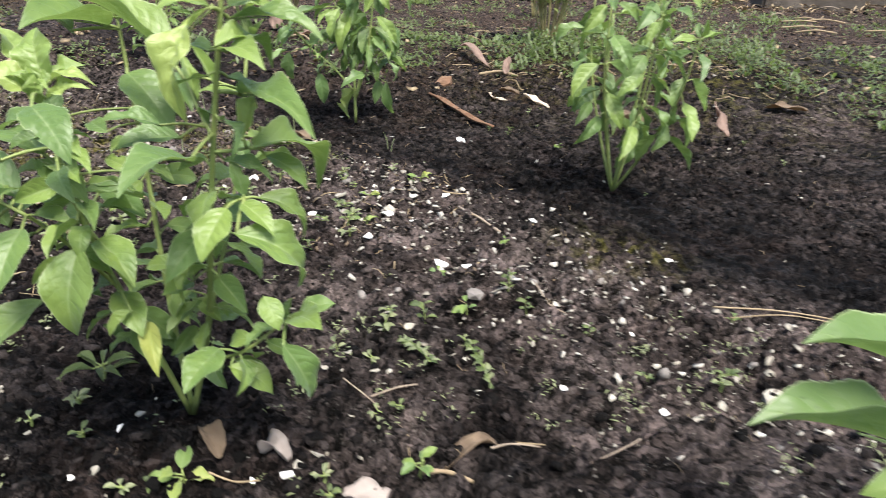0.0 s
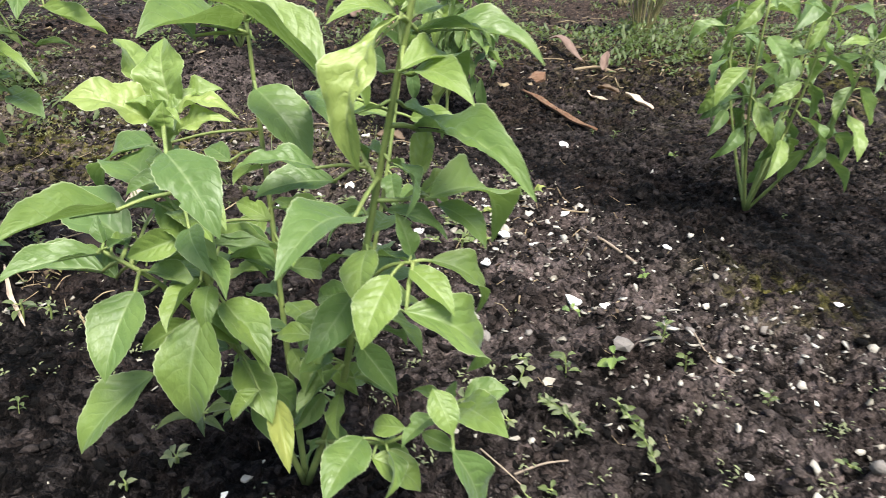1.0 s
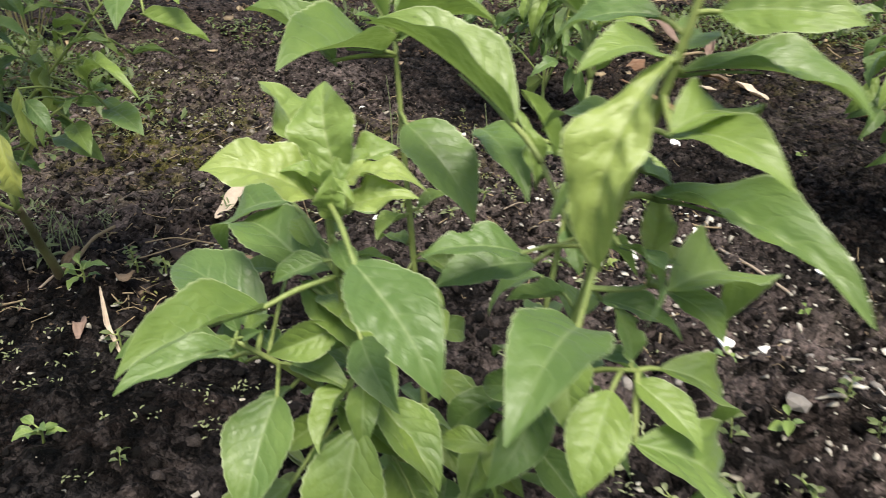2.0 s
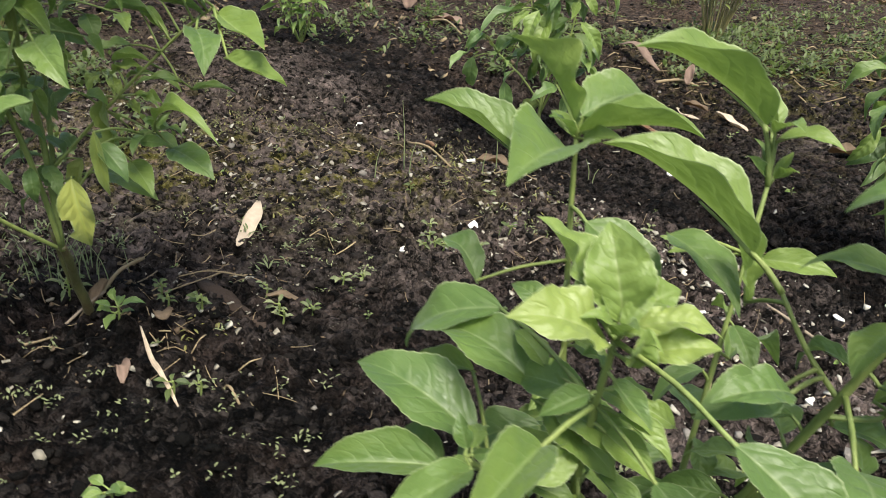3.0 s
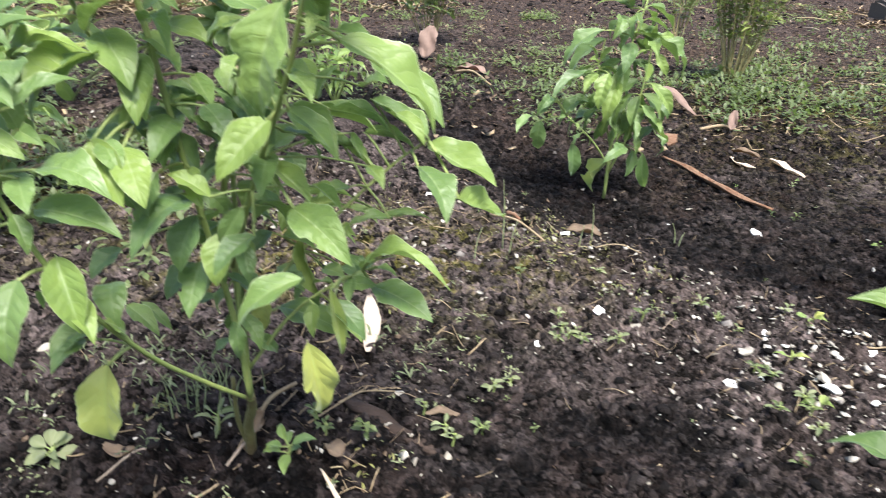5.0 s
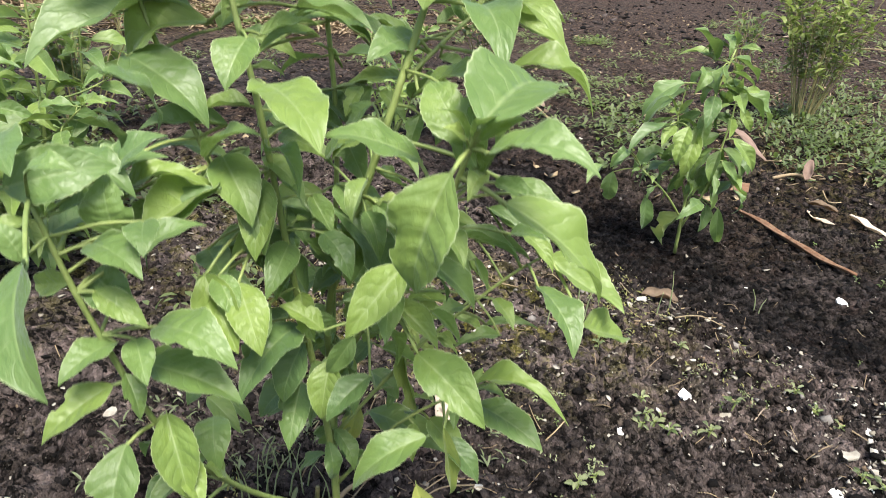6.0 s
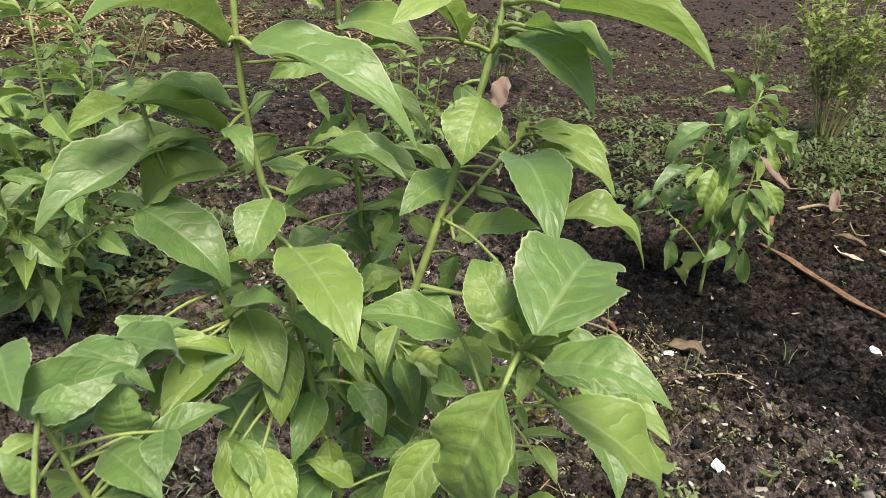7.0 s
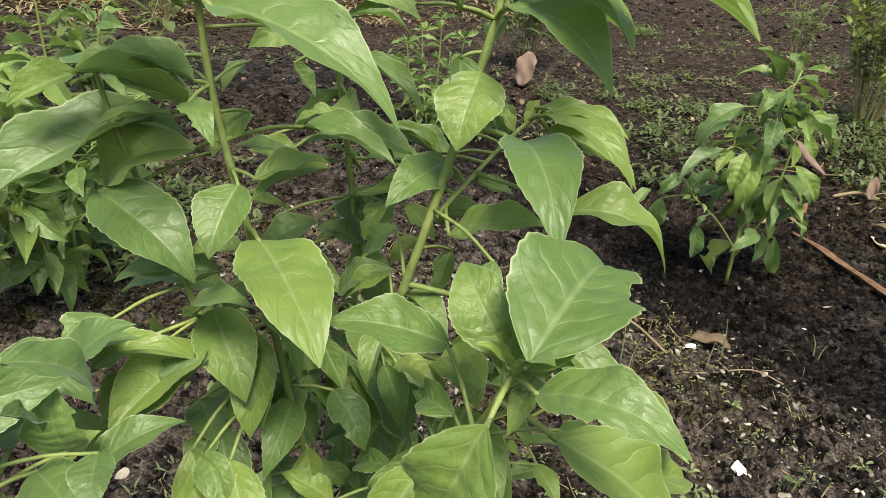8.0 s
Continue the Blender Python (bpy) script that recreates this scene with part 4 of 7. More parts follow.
leaf(tall_basil, (-0.650, 0.820, 0.362), (-0.635, 0.830, 0.383), 0.50, 0, 0)
leaf(tall_basil, (-0.681, 0.820, 0.344), (-0.709, 0.820, 0.361), 0.50, 0, 6)
leaf(tall_basil, (-0.774, 0.760, 0.460), (-0.749, 0.770, 0.481), 0.75, 0, 20)
leaf(tall_basil, (-0.725, 0.680, 0.528), (-0.713, 0.700, 0.506), 0.55, 0, 21)
leaf(tall_basil, (-0.764, 0.740, 0.437), (-0.766, 0.740, 0.467), 0.85, 0, 21)
leaf(tall_basil, (-0.769, 0.800, 0.434), (-0.778, 0.780, 0.417), 0.60, 0, 20)
leaf(tall_basil, (-0.743, 0.730, 0.450), (-0.735, 0.710, 0.443), 0.75, 0, 20)
leaf(tall_basil, (-0.729, 0.680, 0.511), (-0.726, 0.690, 0.498), 0.60, 0, 22)
leaf(tall_basil, (-0.699, 0.950, 0.556), (-0.659, 0.930, 0.535), 0.30, 0, 2)
leaf(tall_basil, (-0.768, 0.860, 0.565), (-0.805, 0.840, 0.563), 0.50, 0, 6)
leaf(tall_basil, (-0.719, 0.930, 0.571), (-0.698, 0.920, 0.586), 0.50, 0, 1)
leaf(tall_basil, (-0.738, 0.880, 0.564), (-0.749, 0.870, 0.551), 0.50, 0, 0)
leaf(tall_basil, (-0.769, 0.870, 0.526), (-0.798, 0.850, 0.536), 0.50, 0, 6)
leaf(tall_basil, (-0.704, 0.920, 0.531), (-0.727, 0.910, 0.527), 0.50, 0, 3)
leaf(tall_basil, (-0.628, 0.920, 0.526), (-0.609, 0.930, 0.538), 0.50, 0, 7)
leaf(tall_basil, (-0.609, 0.920, 0.528), (-0.622, 0.930, 0.552), 0.50, -18, 6)
leaf(tall_basil, (-0.641, 0.900, 0.480), (-0.616, 0.880, 0.498), 0.50, 0, 2)
leaf(tall_basil, (-0.632, 0.880, 0.475), (-0.638, 0.870, 0.452), 0.50, 0, 6)
leaf(tall_basil, (-0.702, 0.950, 0.441), (-0.725, 0.940, 0.443), 0.50, 0, 6)
leaf(tall_basil, (-0.656, 0.920, 0.460), (-0.671, 0.910, 0.445), 0.50, 0, 2)
leaf(tall_basil, (-0.743, 0.920, 0.465), (-0.730, 0.910, 0.445), 0.50, 15, 0)
leaf(tall_basil, (-0.799, 0.880, 0.393), (-0.802, 0.870, 0.415), 0.50, 15, 0)
leaf(tall_basil, (-0.591, 0.775, 0.475), (-0.607, 0.760, 0.500), 0.50, 0, 10)
leaf(tall_basil, (-0.589, 0.775, 0.472), (-0.576, 0.760, 0.495), 0.55, 0, 11)
leaf(tall_basil, (-0.588, 0.770, 0.473), (-0.595, 0.750, 0.470), 0.50, 0, 12)
leaf(tall_basil, (-0.589, 0.785, 0.465), (-0.620, 0.800, 0.495), 0.55, 0, 10)
leaf(tall_basil, (-0.583, 0.780, 0.467), (-0.561, 0.770, 0.464), 0.50, 15, 7)
leaf(tall_basil, (-0.562, 0.800, 0.455), (-0.536, 0.790, 0.437), 0.50, 15, 5)
leaf(tall_basil, (-0.608, 0.820, 0.432), (-0.635, 0.830, 0.437), 0.50, 0, 6)
leaf(tall_basil, (-0.571, 0.800, 0.431), (-0.554, 0.780, 0.439), 0.50, 15, 0)
leaf(tall_basil, (-0.600, 0.830, 0.270), (-0.590, 0.822, 0.215), 0.20, 0, 4, True)
leaf(tall_basil, (-0.744, 0.830, 0.452), (-0.717, 0.800, 0.423), 0.62, 0, 0)
leaf(tall_basil, (-0.723, 0.840, 0.450), (-0.697, 0.830, 0.435), 0.50, 0, 1)
leaf(tall_basil, (-0.623, 0.830, 0.410), (-0.587, 0.800, 0.385), 0.50, 10, 6)
leaf(tall_basil, (-0.579, 0.860, 0.444), (-0.518, 0.820, 0.407), 0.36, 0, 5)
leaf(tall_basil, (-0.604, 0.870, 0.398), (-0.559, 0.860, 0.390), 0.36, -15, 2)
leaf(tall_basil, (-0.786, 0.790, 0.436), (-0.741, 0.800, 0.448), 0.50, 0, 4)
leaf(tall_basil, (-0.763, 0.750, 0.420), (-0.732, 0.770, 0.435), 0.50, 0, 20)
leaf(tall_basil, (-0.675, 0.880, 0.287), (-0.694, 0.850, 0.270), 0.60, 0, 1)
leaf(tall_basil, (-0.731, 0.860, 0.392), (-0.763, 0.840, 0.379), 0.45, 0, 20)
leaf(tall_basil, (-0.710, 0.860, 0.395), (-0.722, 0.830, 0.374), 0.70, 0, 0)
leaf(tall_basil, (-0.698, 0.870, 0.393), (-0.669, 0.850, 0.380), 0.50, 0, 5)
leaf(tall_basil, (-0.670, 0.880, 0.411), (-0.641, 0.860, 0.400), 0.55, 0, 1)
leaf(tall_basil, (-0.625, 0.850, 0.435), (-0.608, 0.820, 0.421), 0.65, 0, 0)
leaf(tall_basil, (-0.649, 0.880, 0.330), (-0.663, 0.860, 0.314), 0.80, 0, 5)
leaf(tall_basil, (-0.616, 0.870, 0.338), (-0.593, 0.850, 0.326), 0.35, 0, 2)
leaf(tall_basil, (-0.589, 0.870, 0.382), (-0.578, 0.860, 0.363), 0.32, 0, 7)
leaf(tall_basil, (-0.831, 0.970, 0.164), (-0.793, 0.950, 0.144), 0.45, 0, 6)
leaf(tall_basil, (-0.772, 0.790, 0.241), (-0.783, 0.760, 0.234), 0.60, 0, 1)
leaf(tall_basil, (-0.760, 0.840, 0.291), (-0.778, 0.820, 0.275), 0.65, 0, 20)
leaf(tall_basil, (-0.750, 0.800, 0.283), (-0.737, 0.770, 0.266), 0.65, 0, 23)
leaf(tall_basil, (-0.762, 0.720, 0.326), (-0.760, 0.690, 0.286), 0.55, 0, 21)
leaf(tall_basil, (-0.615, 0.910, 0.213), (-0.582, 0.880, 0.194), 0.52, 0, 0)
leaf(tall_basil, (-0.716, 0.900, 0.358), (-0.733, 0.880, 0.342), 0.60, 0, 21)
leaf(tall_basil, (-0.558, 0.900, 0.391), (-0.533, 0.880, 0.375), 0.40, 0, 1)
leaf(tall_basil, (-0.594, 0.900, 0.328), (-0.618, 0.880, 0.325), 0.50, 0, 6)
leaf(tall_basil, (-0.563, 0.920, 0.294), (-0.599, 0.900, 0.293), 0.35, 0, 3)
leaf(tall_basil, (-0.657, 0.920, 0.271), (-0.624, 0.900, 0.271), 0.40, 0, 2)
leaf(tall_basil, (-0.743, 0.840, 0.468), (-0.788, 0.820, 0.469), 0.38, 0, 22)
leaf(tall_basil, (-0.750, 0.820, 0.453), (-0.712, 0.800, 0.478), 0.40, 0, 20)
leaf(tall_basil, (-0.721, 0.830, 0.434), (-0.717, 0.800, 0.400), 0.50, 0, 0)
leaf(tall_basil, (-0.619, 0.900, 0.399), (-0.604, 0.900, 0.425), 0.60, 0, 20)
leaf(tall_basil, (-0.694, 0.880, 0.439), (-0.665, 0.880, 0.461), 0.60, 0, 21)
leaf(tall_basil, (-0.648, 0.860, 0.362), (-0.682, 0.860, 0.416), 0.50, 0, 21)
leaf(tall_basil, (-0.703, 0.860, 0.348), (-0.728, 0.850, 0.385), 0.55, 0, 20)
leaf(tall_basil, (-0.680, 0.880, 0.361), (-0.699, 0.860, 0.349), 0.60, 0, 22)
leaf(tall_basil, (-0.653, 0.840, 0.427), (-0.624, 0.820, 0.426), 0.50, 0, 12)
leaf(tall_basil, (-0.718, 0.870, 0.412), (-0.699, 0.850, 0.390), 0.60, 0, 20)
leaf(tall_basil, (-0.750, 0.830, 0.374), (-0.753, 0.800, 0.362), 0.55, 0, 20)
leaf(tall_basil, (-0.742, 0.840, 0.324), (-0.742, 0.840, 0.363), 0.60, 0, 20)
leaf(tall_basil, (-0.691, 0.920, 0.528), (-0.724, 0.920, 0.521), 0.35, 0, 1)
leaf(tall_basil, (-0.646, 0.920, 0.511), (-0.675, 0.920, 0.528), 0.35, 0, 2)
leaf(tall_basil, (-0.680, 0.950, 0.479), (-0.709, 0.950, 0.440), 0.50, 0, 20)
leaf(tall_basil, (-0.713, 0.950, 0.468), (-0.689, 0.930, 0.452), 0.60, 0, 22)
leaf(tall_basil, (-0.686, 0.880, 0.423), (-0.666, 0.860, 0.401), 0.55, 0, 20)
leaf(tall_basil, (-0.701, 0.880, 0.404), (-0.719, 0.860, 0.387), 0.60, 0, 20)
leaf(tall_basil, (-0.668, 0.870, 0.387), (-0.672, 0.850, 0.363), 0.65, 0, 21)
leaf(tall_basil, (-0.716, 0.820, 0.361), (-0.725, 0.800, 0.323), 0.50, 0, 21)
leaf(tall_basil, (-0.700, 0.840, 0.321), (-0.711, 0.820, 0.284), 0.60, 0, 20)
leaf(tall_basil, (-0.681, 0.840, 0.309), (-0.684, 0.820, 0.273), 0.60, 0, 0)
leaf(tall_basil, (-0.762, 0.840, 0.385), (-0.744, 0.820, 0.374), 0.80, 0, 22)
leaf(tall_basil, (-0.704, 0.900, 0.289), (-0.739, 0.880, 0.271), 0.45, 0, 0)
leaf(tall_basil, (-0.718, 0.880, 0.260), (-0.742, 0.860, 0.238), 0.70, 0, 20)
leaf(tall_basil, (-0.672, 0.950, 0.183), (-0.599, 0.920, 0.175), 0.42, 0, 5)
leaf(tall_basil, (-0.677, 0.930, 0.203), (-0.683, 0.920, 0.170), 0.60, 0, 0, True)
leaf(tall_basil, (-0.634, 0.930, 0.366), (-0.674, 0.920, 0.340), 0.60, 0, 20)
leaf(tall_basil, (-0.650, 0.930, 0.345), (-0.638, 0.920, 0.325), 0.80, 0, 22)
leaf(tall_basil, (-0.705, 0.930, 0.315), (-0.712, 0.920, 0.330), 0.70, 0, 1)
leaf(tall_basil, (-0.598, 0.950, 0.348), (-0.641, 0.940, 0.349), 0.30, 0, 2)
leaf(tall_basil, (-0.609, 0.950, 0.350), (-0.578, 0.940, 0.331), 0.35, 0, 7)
leaf(tall_basil, (-0.642, 0.950, 0.300), (-0.599, 0.940, 0.306), 0.30, 0, 2)
leaf(tall_basil, (-0.604, 0.950, 0.290), (-0.575, 0.950, 0.278), 0.35, 0, 1)
leaf(tall_basil, (-0.574, 0.970, 0.273), (-0.528, 0.970, 0.276), 0.25, 0, 0)
leaf(tall_basil, (-0.642, 0.930, 0.270), (-0.624, 0.910, 0.216), 0.20, 30, 1, True)
leaf(tall_basil, (-0.646, 0.950, 0.286), (-0.610, 0.940, 0.300), 0.40, 0, 11)
leaf(tall_basil, (-0.647, 0.950, 0.283), (-0.628, 0.930, 0.271), 0.45, 0, 10)
leaf(tall_basil, (-0.654, 0.950, 0.288), (-0.661, 0.930, 0.274), 0.50, 0, 12)
leaf(tall_basil, (-0.623, 0.950, 0.268), (-0.595, 0.940, 0.260), 0.35, 0, 10)
leaf(tall_basil, (-0.630, 0.950, 0.262), (-0.616, 0.940, 0.252), 0.50, 0, 11)
leaf(tall_basil, (-0.628, 0.950, 0.227), (-0.606, 0.940, 0.224), 0.80, 0, 0)
leaf(tall_basil, (-0.612, 0.960, 0.225), (-0.585, 0.950, 0.213), 0.55, 0, 1)
leaf(tall_basil, (-0.708, 0.930, 0.283), (-0.703, 0.910, 0.265), 0.70, 0, 20)
leaf(tall_basil, (-0.697, 0.930, 0.268), (-0.693, 0.910, 0.247), 0.70, 0, 22)
leaf(tall_basil, (-0.720, 0.930, 0.202), (-0.757, 0.920, 0.191), 0.32, 0, 20)
leaf(tall_basil, (-0.690, 0.940, 0.207), (-0.707, 0.950, 0.223), 0.60, 0, 21)
leaf(tall_basil, (-0.821, 0.980, 0.163), (-0.788, 0.970, 0.138), 0.30, 0, 5)
leaf(tall_basil, (-0.740, 0.860, 0.393), (-0.707, 0.830, 0.369), 0.60, 0, 20)
leaf(tall_basil, (-0.728, 0.800, 0.384), (-0.705, 0.770, 0.356), 0.55, 0, 5)
leaf(tall_basil, (-0.634, 0.930, 0.379), (-0.574, 0.920, 0.372), 0.28, -15, 2)
leaf(tall_basil, (-0.582, 0.950, 0.389), (-0.536, 0.930, 0.363), 0.30, 0, 0)
leaf(tall_basil, (-0.588, 0.950, 0.360), (-0.544, 0.950, 0.350), 0.25, 0, 2)
leaf(tall_basil, (-0.602, 0.950, 0.354), (-0.584, 0.940, 0.335), 0.30, 0, 1)
leaf(tall_basil, (-0.669, 0.900, 0.332), (-0.650, 0.880, 0.316), 0.70, 0, 0)
leaf(tall_basil, (-0.674, 0.900, 0.330), (-0.678, 0.880, 0.316), 0.70, 0, 6)
leaf(tall_basil, (-0.718, 0.920, 0.301), (-0.693, 0.910, 0.298), 0.50, 0, 1)
leaf(tall_basil, (-0.721, 0.860, 0.412), (-0.700, 0.860, 0.410), 0.50, 0, 20)
leaf(tall_basil, (-0.667, 0.920, 0.276), (-0.681, 0.900, 0.262), 0.60, 0, 22)
leaf(tall_basil, (-0.671, 0.950, 0.226), (-0.643, 0.940, 0.209), 0.70, 0, 21)
leaf(tall_basil, (-0.631, 0.950, 0.284), (-0.600, 0.950, 0.292), 0.30, 0, 10)
leaf(tall_basil, (-0.626, 0.950, 0.268), (-0.596, 0.950, 0.262), 0.30, 0, 11)
leaf(tall_basil, (-0.646, 0.950, 0.210), (-0.654, 0.940, 0.196), 0.50, 0, 20)
leaf(tall_basil, (-0.753, 0.840, 0.550), (-0.775, 0.800, 0.574), 0.40, 0, 2)
leaf(tall_basil, (-0.758, 0.840, 0.545), (-0.791, 0.830, 0.542), 0.22, 0, 0)
leaf(tall_basil, (-0.746, 0.830, 0.555), (-0.727, 0.810, 0.547), 0.50, 0, 21)
leaf(tall_basil, (-0.731, 0.860, 0.545), (-0.743, 0.840, 0.529), 0.65, 0, 5)
leaf(tall_basil, (-0.693, 0.860, 0.521), (-0.721, 0.830, 0.516), 0.45, 0, 1)
leaf(tall_basil, (-0.711, 0.880, 0.534), (-0.660, 0.860, 0.528), 0.36, 0, 22)
leaf(tall_basil, (-0.727, 0.900, 0.512), (-0.759, 0.900, 0.514), 0.42, 0, 5)
leaf(tall_basil, (-0.687, 0.900, 0.567), (-0.650, 0.880, 0.548), 0.30, 0, 0)
leaf(tall_basil, (-0.737, 0.860, 0.498), (-0.714, 0.860, 0.498), 0.30, 0, 3)
leaf(tall_basil, (-0.675, 0.920, 0.527), (-0.649, 0.920, 0.517), 0.30, 0, 20)
leaf(tall_basil, (-0.760, 0.860, 0.563), (-0.784, 0.860, 0.550), 0.30, 0, 5)
leaf(tall_basil, (-0.729, 0.920, 0.557), (-0.717, 0.920, 0.539), 0.50, 0, 7)
leaf(tall_basil, (-0.712, 0.950, 0.536), (-0.741, 0.950, 0.509), 0.40, 0, 7)
leaf(tall_basil, (-0.693, 0.930, 0.447), (-0.722, 0.930, 0.456), 0.60, 0, 20)
leaf(tall_basil, (-0.666, 0.900, 0.475), (-0.686, 0.900, 0.448), 0.60, 0, 21)
leaf(tall_basil, (-0.803, 0.780, 0.431), (-0.757, 0.780, 0.468), 0.55, 0, 20)
leaf(tall_basil, (-0.736, 0.800, 0.442), (-0.778, 0.780, 0.402), 0.45, 0, 21)
leaf(tall_basil, (-0.798, 0.760, 0.466), (-0.757, 0.750, 0.458), 0.50, 0, 21)
leaf(tall_basil, (-0.781, 0.780, 0.398), (-0.793, 0.780, 0.422), 0.70, 0, 20)
leaf(tall_basil, (-0.593, 0.890, 0.601), (-0.559, 0.860, 0.592), 0.34, -10, 2)
leaf(tall_basil, (-0.587, 0.900, 0.604), (-0.558, 0.880, 0.596), 0.25, 0, 2)
leaf(tall_basil, (-0.662, 0.920, 0.592), (-0.698, 0.900, 0.585), 0.30, 0, 5)
leaf(tall_basil, (-0.624, 0.870, 0.571), (-0.630, 0.840, 0.544), 0.82, 0, 5)
leaf(tall_basil, (-0.596, 0.910, 0.547), (-0.550, 0.890, 0.544), 0.34, 0, 5)
leaf(tall_basil, (-0.593, 0.900, 0.546), (-0.546, 0.870, 0.529), 0.36, 0, 1)
leaf(tall_basil, (-0.606, 0.910, 0.531), (-0.617, 0.920, 0.543), 0.40, 0, 10)
leaf(tall_basil, (-0.601, 0.910, 0.536), (-0.595, 0.920, 0.549), 0.40, 0, 11)
leaf(tall_basil, (-0.615, 0.900, 0.592), (-0.624, 0.900, 0.570), 0.50, 0, 21)
leaf(tall_basil, (-0.695, 0.850, 0.585), (-0.717, 0.850, 0.592), 0.40, 0, 0)
leafy(tall_basil, rs, [(-0.690, 0.890, 0.16), (-0.695, 0.895, 0.27), (-0.660, 0.862, 0.44)], 0.034, 0.034, 0.05, (0.9, 0.4), False)
leafy(tall_basil, rs, [(-0.690, 0.875, 0.20), (-0.706, 0.850, 0.36), (-0.722, 0.840, 0.480)], 0.034, 0.036, 0.05, (0.9, 0.4), False)
leafy(tall_basil, rs, [(-0.696, 0.920, 0.22), (-0.700, 0.940, 0.45), (-0.715, 0.945, 0.62)], 0.042, 0.044, 0.1, (0.7, 0.0), True)
leafy(tall_basil, rs, [(-0.735, 0.800, 0.225), (-0.752, 0.745, 0.31), (-0.785, 0.722, 0.45)], 0.034, 0.06, 0.2, (0.7, 0.2), True)
leafy(tall_basil, rs, [(-0.640, 0.895, 0.215), (-0.585, 0.905, 0.25)], 0.030, 0.024, 0.2, (0.6, 0.1), True)
leafy(tall_basil, rs, [(-0.690, 0.880, 0.26), (-0.650, 0.830, 0.36), (-0.600, 0.765, 0.47)], 0.034, 0.040, 0.15, (0.9, 0.4), False)
twin_leaves(tall_basil, rs, Vector((-0.610, 0.890, 0.65)), None, 0.055, 0.0, 0.5, 0.5, 4)
twin_leaves(tall_basil, rs, Vector((-0.745, 0.845, 0.63)), None, 0.055, 0.0, 0.9, 0.5, 4)
twin_leaves(tall_basil, rs, Vector((-0.596, 0.752, 0.492)), None, 0.022, -0.7, 0.3, 0.5, 4)
twin_leaves(tall_basil, rs, Vector((-0.800, 0.850, 0.56)), None, 0.040, 0.1, 0.3, 0.5, 3)

# ---- the other plants of the bed ----
small_basil = thing("basil_plant", (-0.150, 1.865, gz(-0.150, 1.865)), "small dark-green basil plant with hanging leaves beside the furrow", "basil plant", "basil plants of the bed")
stem(small_basil, [(-0.150, 1.865, -0.02), (-0.152, 1.865, 0.12), (-0.150, 1.870, 0.26), (-0.120, 1.865, 0.42)], 0.0042, 0.0018)
stem(small_basil, [(-0.150, 1.865, 0.04), (-0.120, 1.850, 0.14), (-0.105, 1.850, 0.26), (-0.100, 1.850, 0.34)], 0.0030, 0.0016, "branch")
stem(small_basil, [(-0.152, 1.865, 0.06), (-0.200, 1.850, 0.12), (-0.260, 1.850, 0.17)], 0.0026, 0.0014, "branch")
stem(small_basil, [(-0.151, 1.866, 0.10), (-0.180, 1.880, 0.19), (-0.200, 1.880, 0.28)], 0.0026, 0.0014, "branch")
stem(small_basil, [(-0.150, 1.865, 0.05), (-0.130, 1.890, 0.12), (-0.080, 1.880, 0.17)], 0.0024, 0.0014, "branch")
leaf(small_basil, (-0.211, 1.839, 0.353), (-0.290, 1.827, 0.284), 0.45, 0, 21)
leaf(small_basil, (-0.125, 1.852, 0.349), (-0.038, 1.844, 0.294), 0.42, -20, 22)
leaf(small_basil, (-0.165, 1.878, 0.373), (-0.184, 1.832, 0.342), 0.60, -20, 23)
leaf(small_basil, (-0.154, 1.816, 0.390), (-0.138, 1.825, 0.353), 0.60, 15, 20)
leaf(small_basil, (-0.184, 1.841, 0.266), (-0.205, 1.807, 0.196), 0.50, 15, 3)
leaf(small_basil, (-0.133, 1.915, 0.218), (-0.171, 1.897, 0.176), 0.50, 15, 22)
leaf(small_basil, (-0.199, 1.899, 0.193), (-0.275, 1.882, 0.155), 0.42, 0, 23)
leaf(small_basil, (-0.145, 1.879, 0.289), (-0.151, 1.839, 0.226), 0.40, 15, 20)
leaf(small_basil, (-0.109, 1.878, 0.291), (-0.077, 1.889, 0.241), 0.50, 0, 21)
leaf(small_basil, (-0.100, 1.867, 0.222), (-0.041, 1.869, 0.155), 0.45, 15, 1)
leaf(small_basil, (-0.114, 1.882, 0.190), (-0.110, 1.837, 0.150), 0.60, 0, 23)
leaf(small_basil, (-0.052, 1.891, 0.145), (-0.096, 1.882, 0.104), 0.55, 15, 20)
leaf(small_basil, (-0.124, 1.845, 0.109), (-0.178, 1.797, 0.089), 0.45, -20, 21)
leaf(small_basil, (-0.092, 1.902, 0.086), (-0.102, 1.885, 0.026), 0.45, -20, 22)
leaf(small_basil, (-0.072, 1.887, 0.084), (-0.053, 1.898, -0.008), 0.32, 15, 1)
leaf(small_basil, (-0.145, 1.886, 0.064), (-0.177, 1.901, -0.017), 0.55, 15, 7, True)
leaf(small_basil, (-0.241, 1.854, 0.108), (-0.230, 1.861, 0.026), 0.42, -20, 20)
leaf(small_basil, (-0.315, 1.859, 0.155), (-0.314, 1.875, 0.081), 0.50, 15, 21)
leaf(small_basil, (-0.330, 1.903, 0.155), (-0.366, 1.860, 0.126), 0.42, 15, 22)
leaf(small_basil, (-0.300, 1.829, 0.213), (-0.331, 1.794, 0.189), 0.45, -20, 23)
leaf(small_basil, (-0.246, 1.912, 0.172), (-0.212, 1.892, 0.196), 0.40, 15, 7)
leaf(small_basil, (-0.141, 1.878, 0.167), (-0.161, 1.849, 0.120), 0.45, -20, 21)
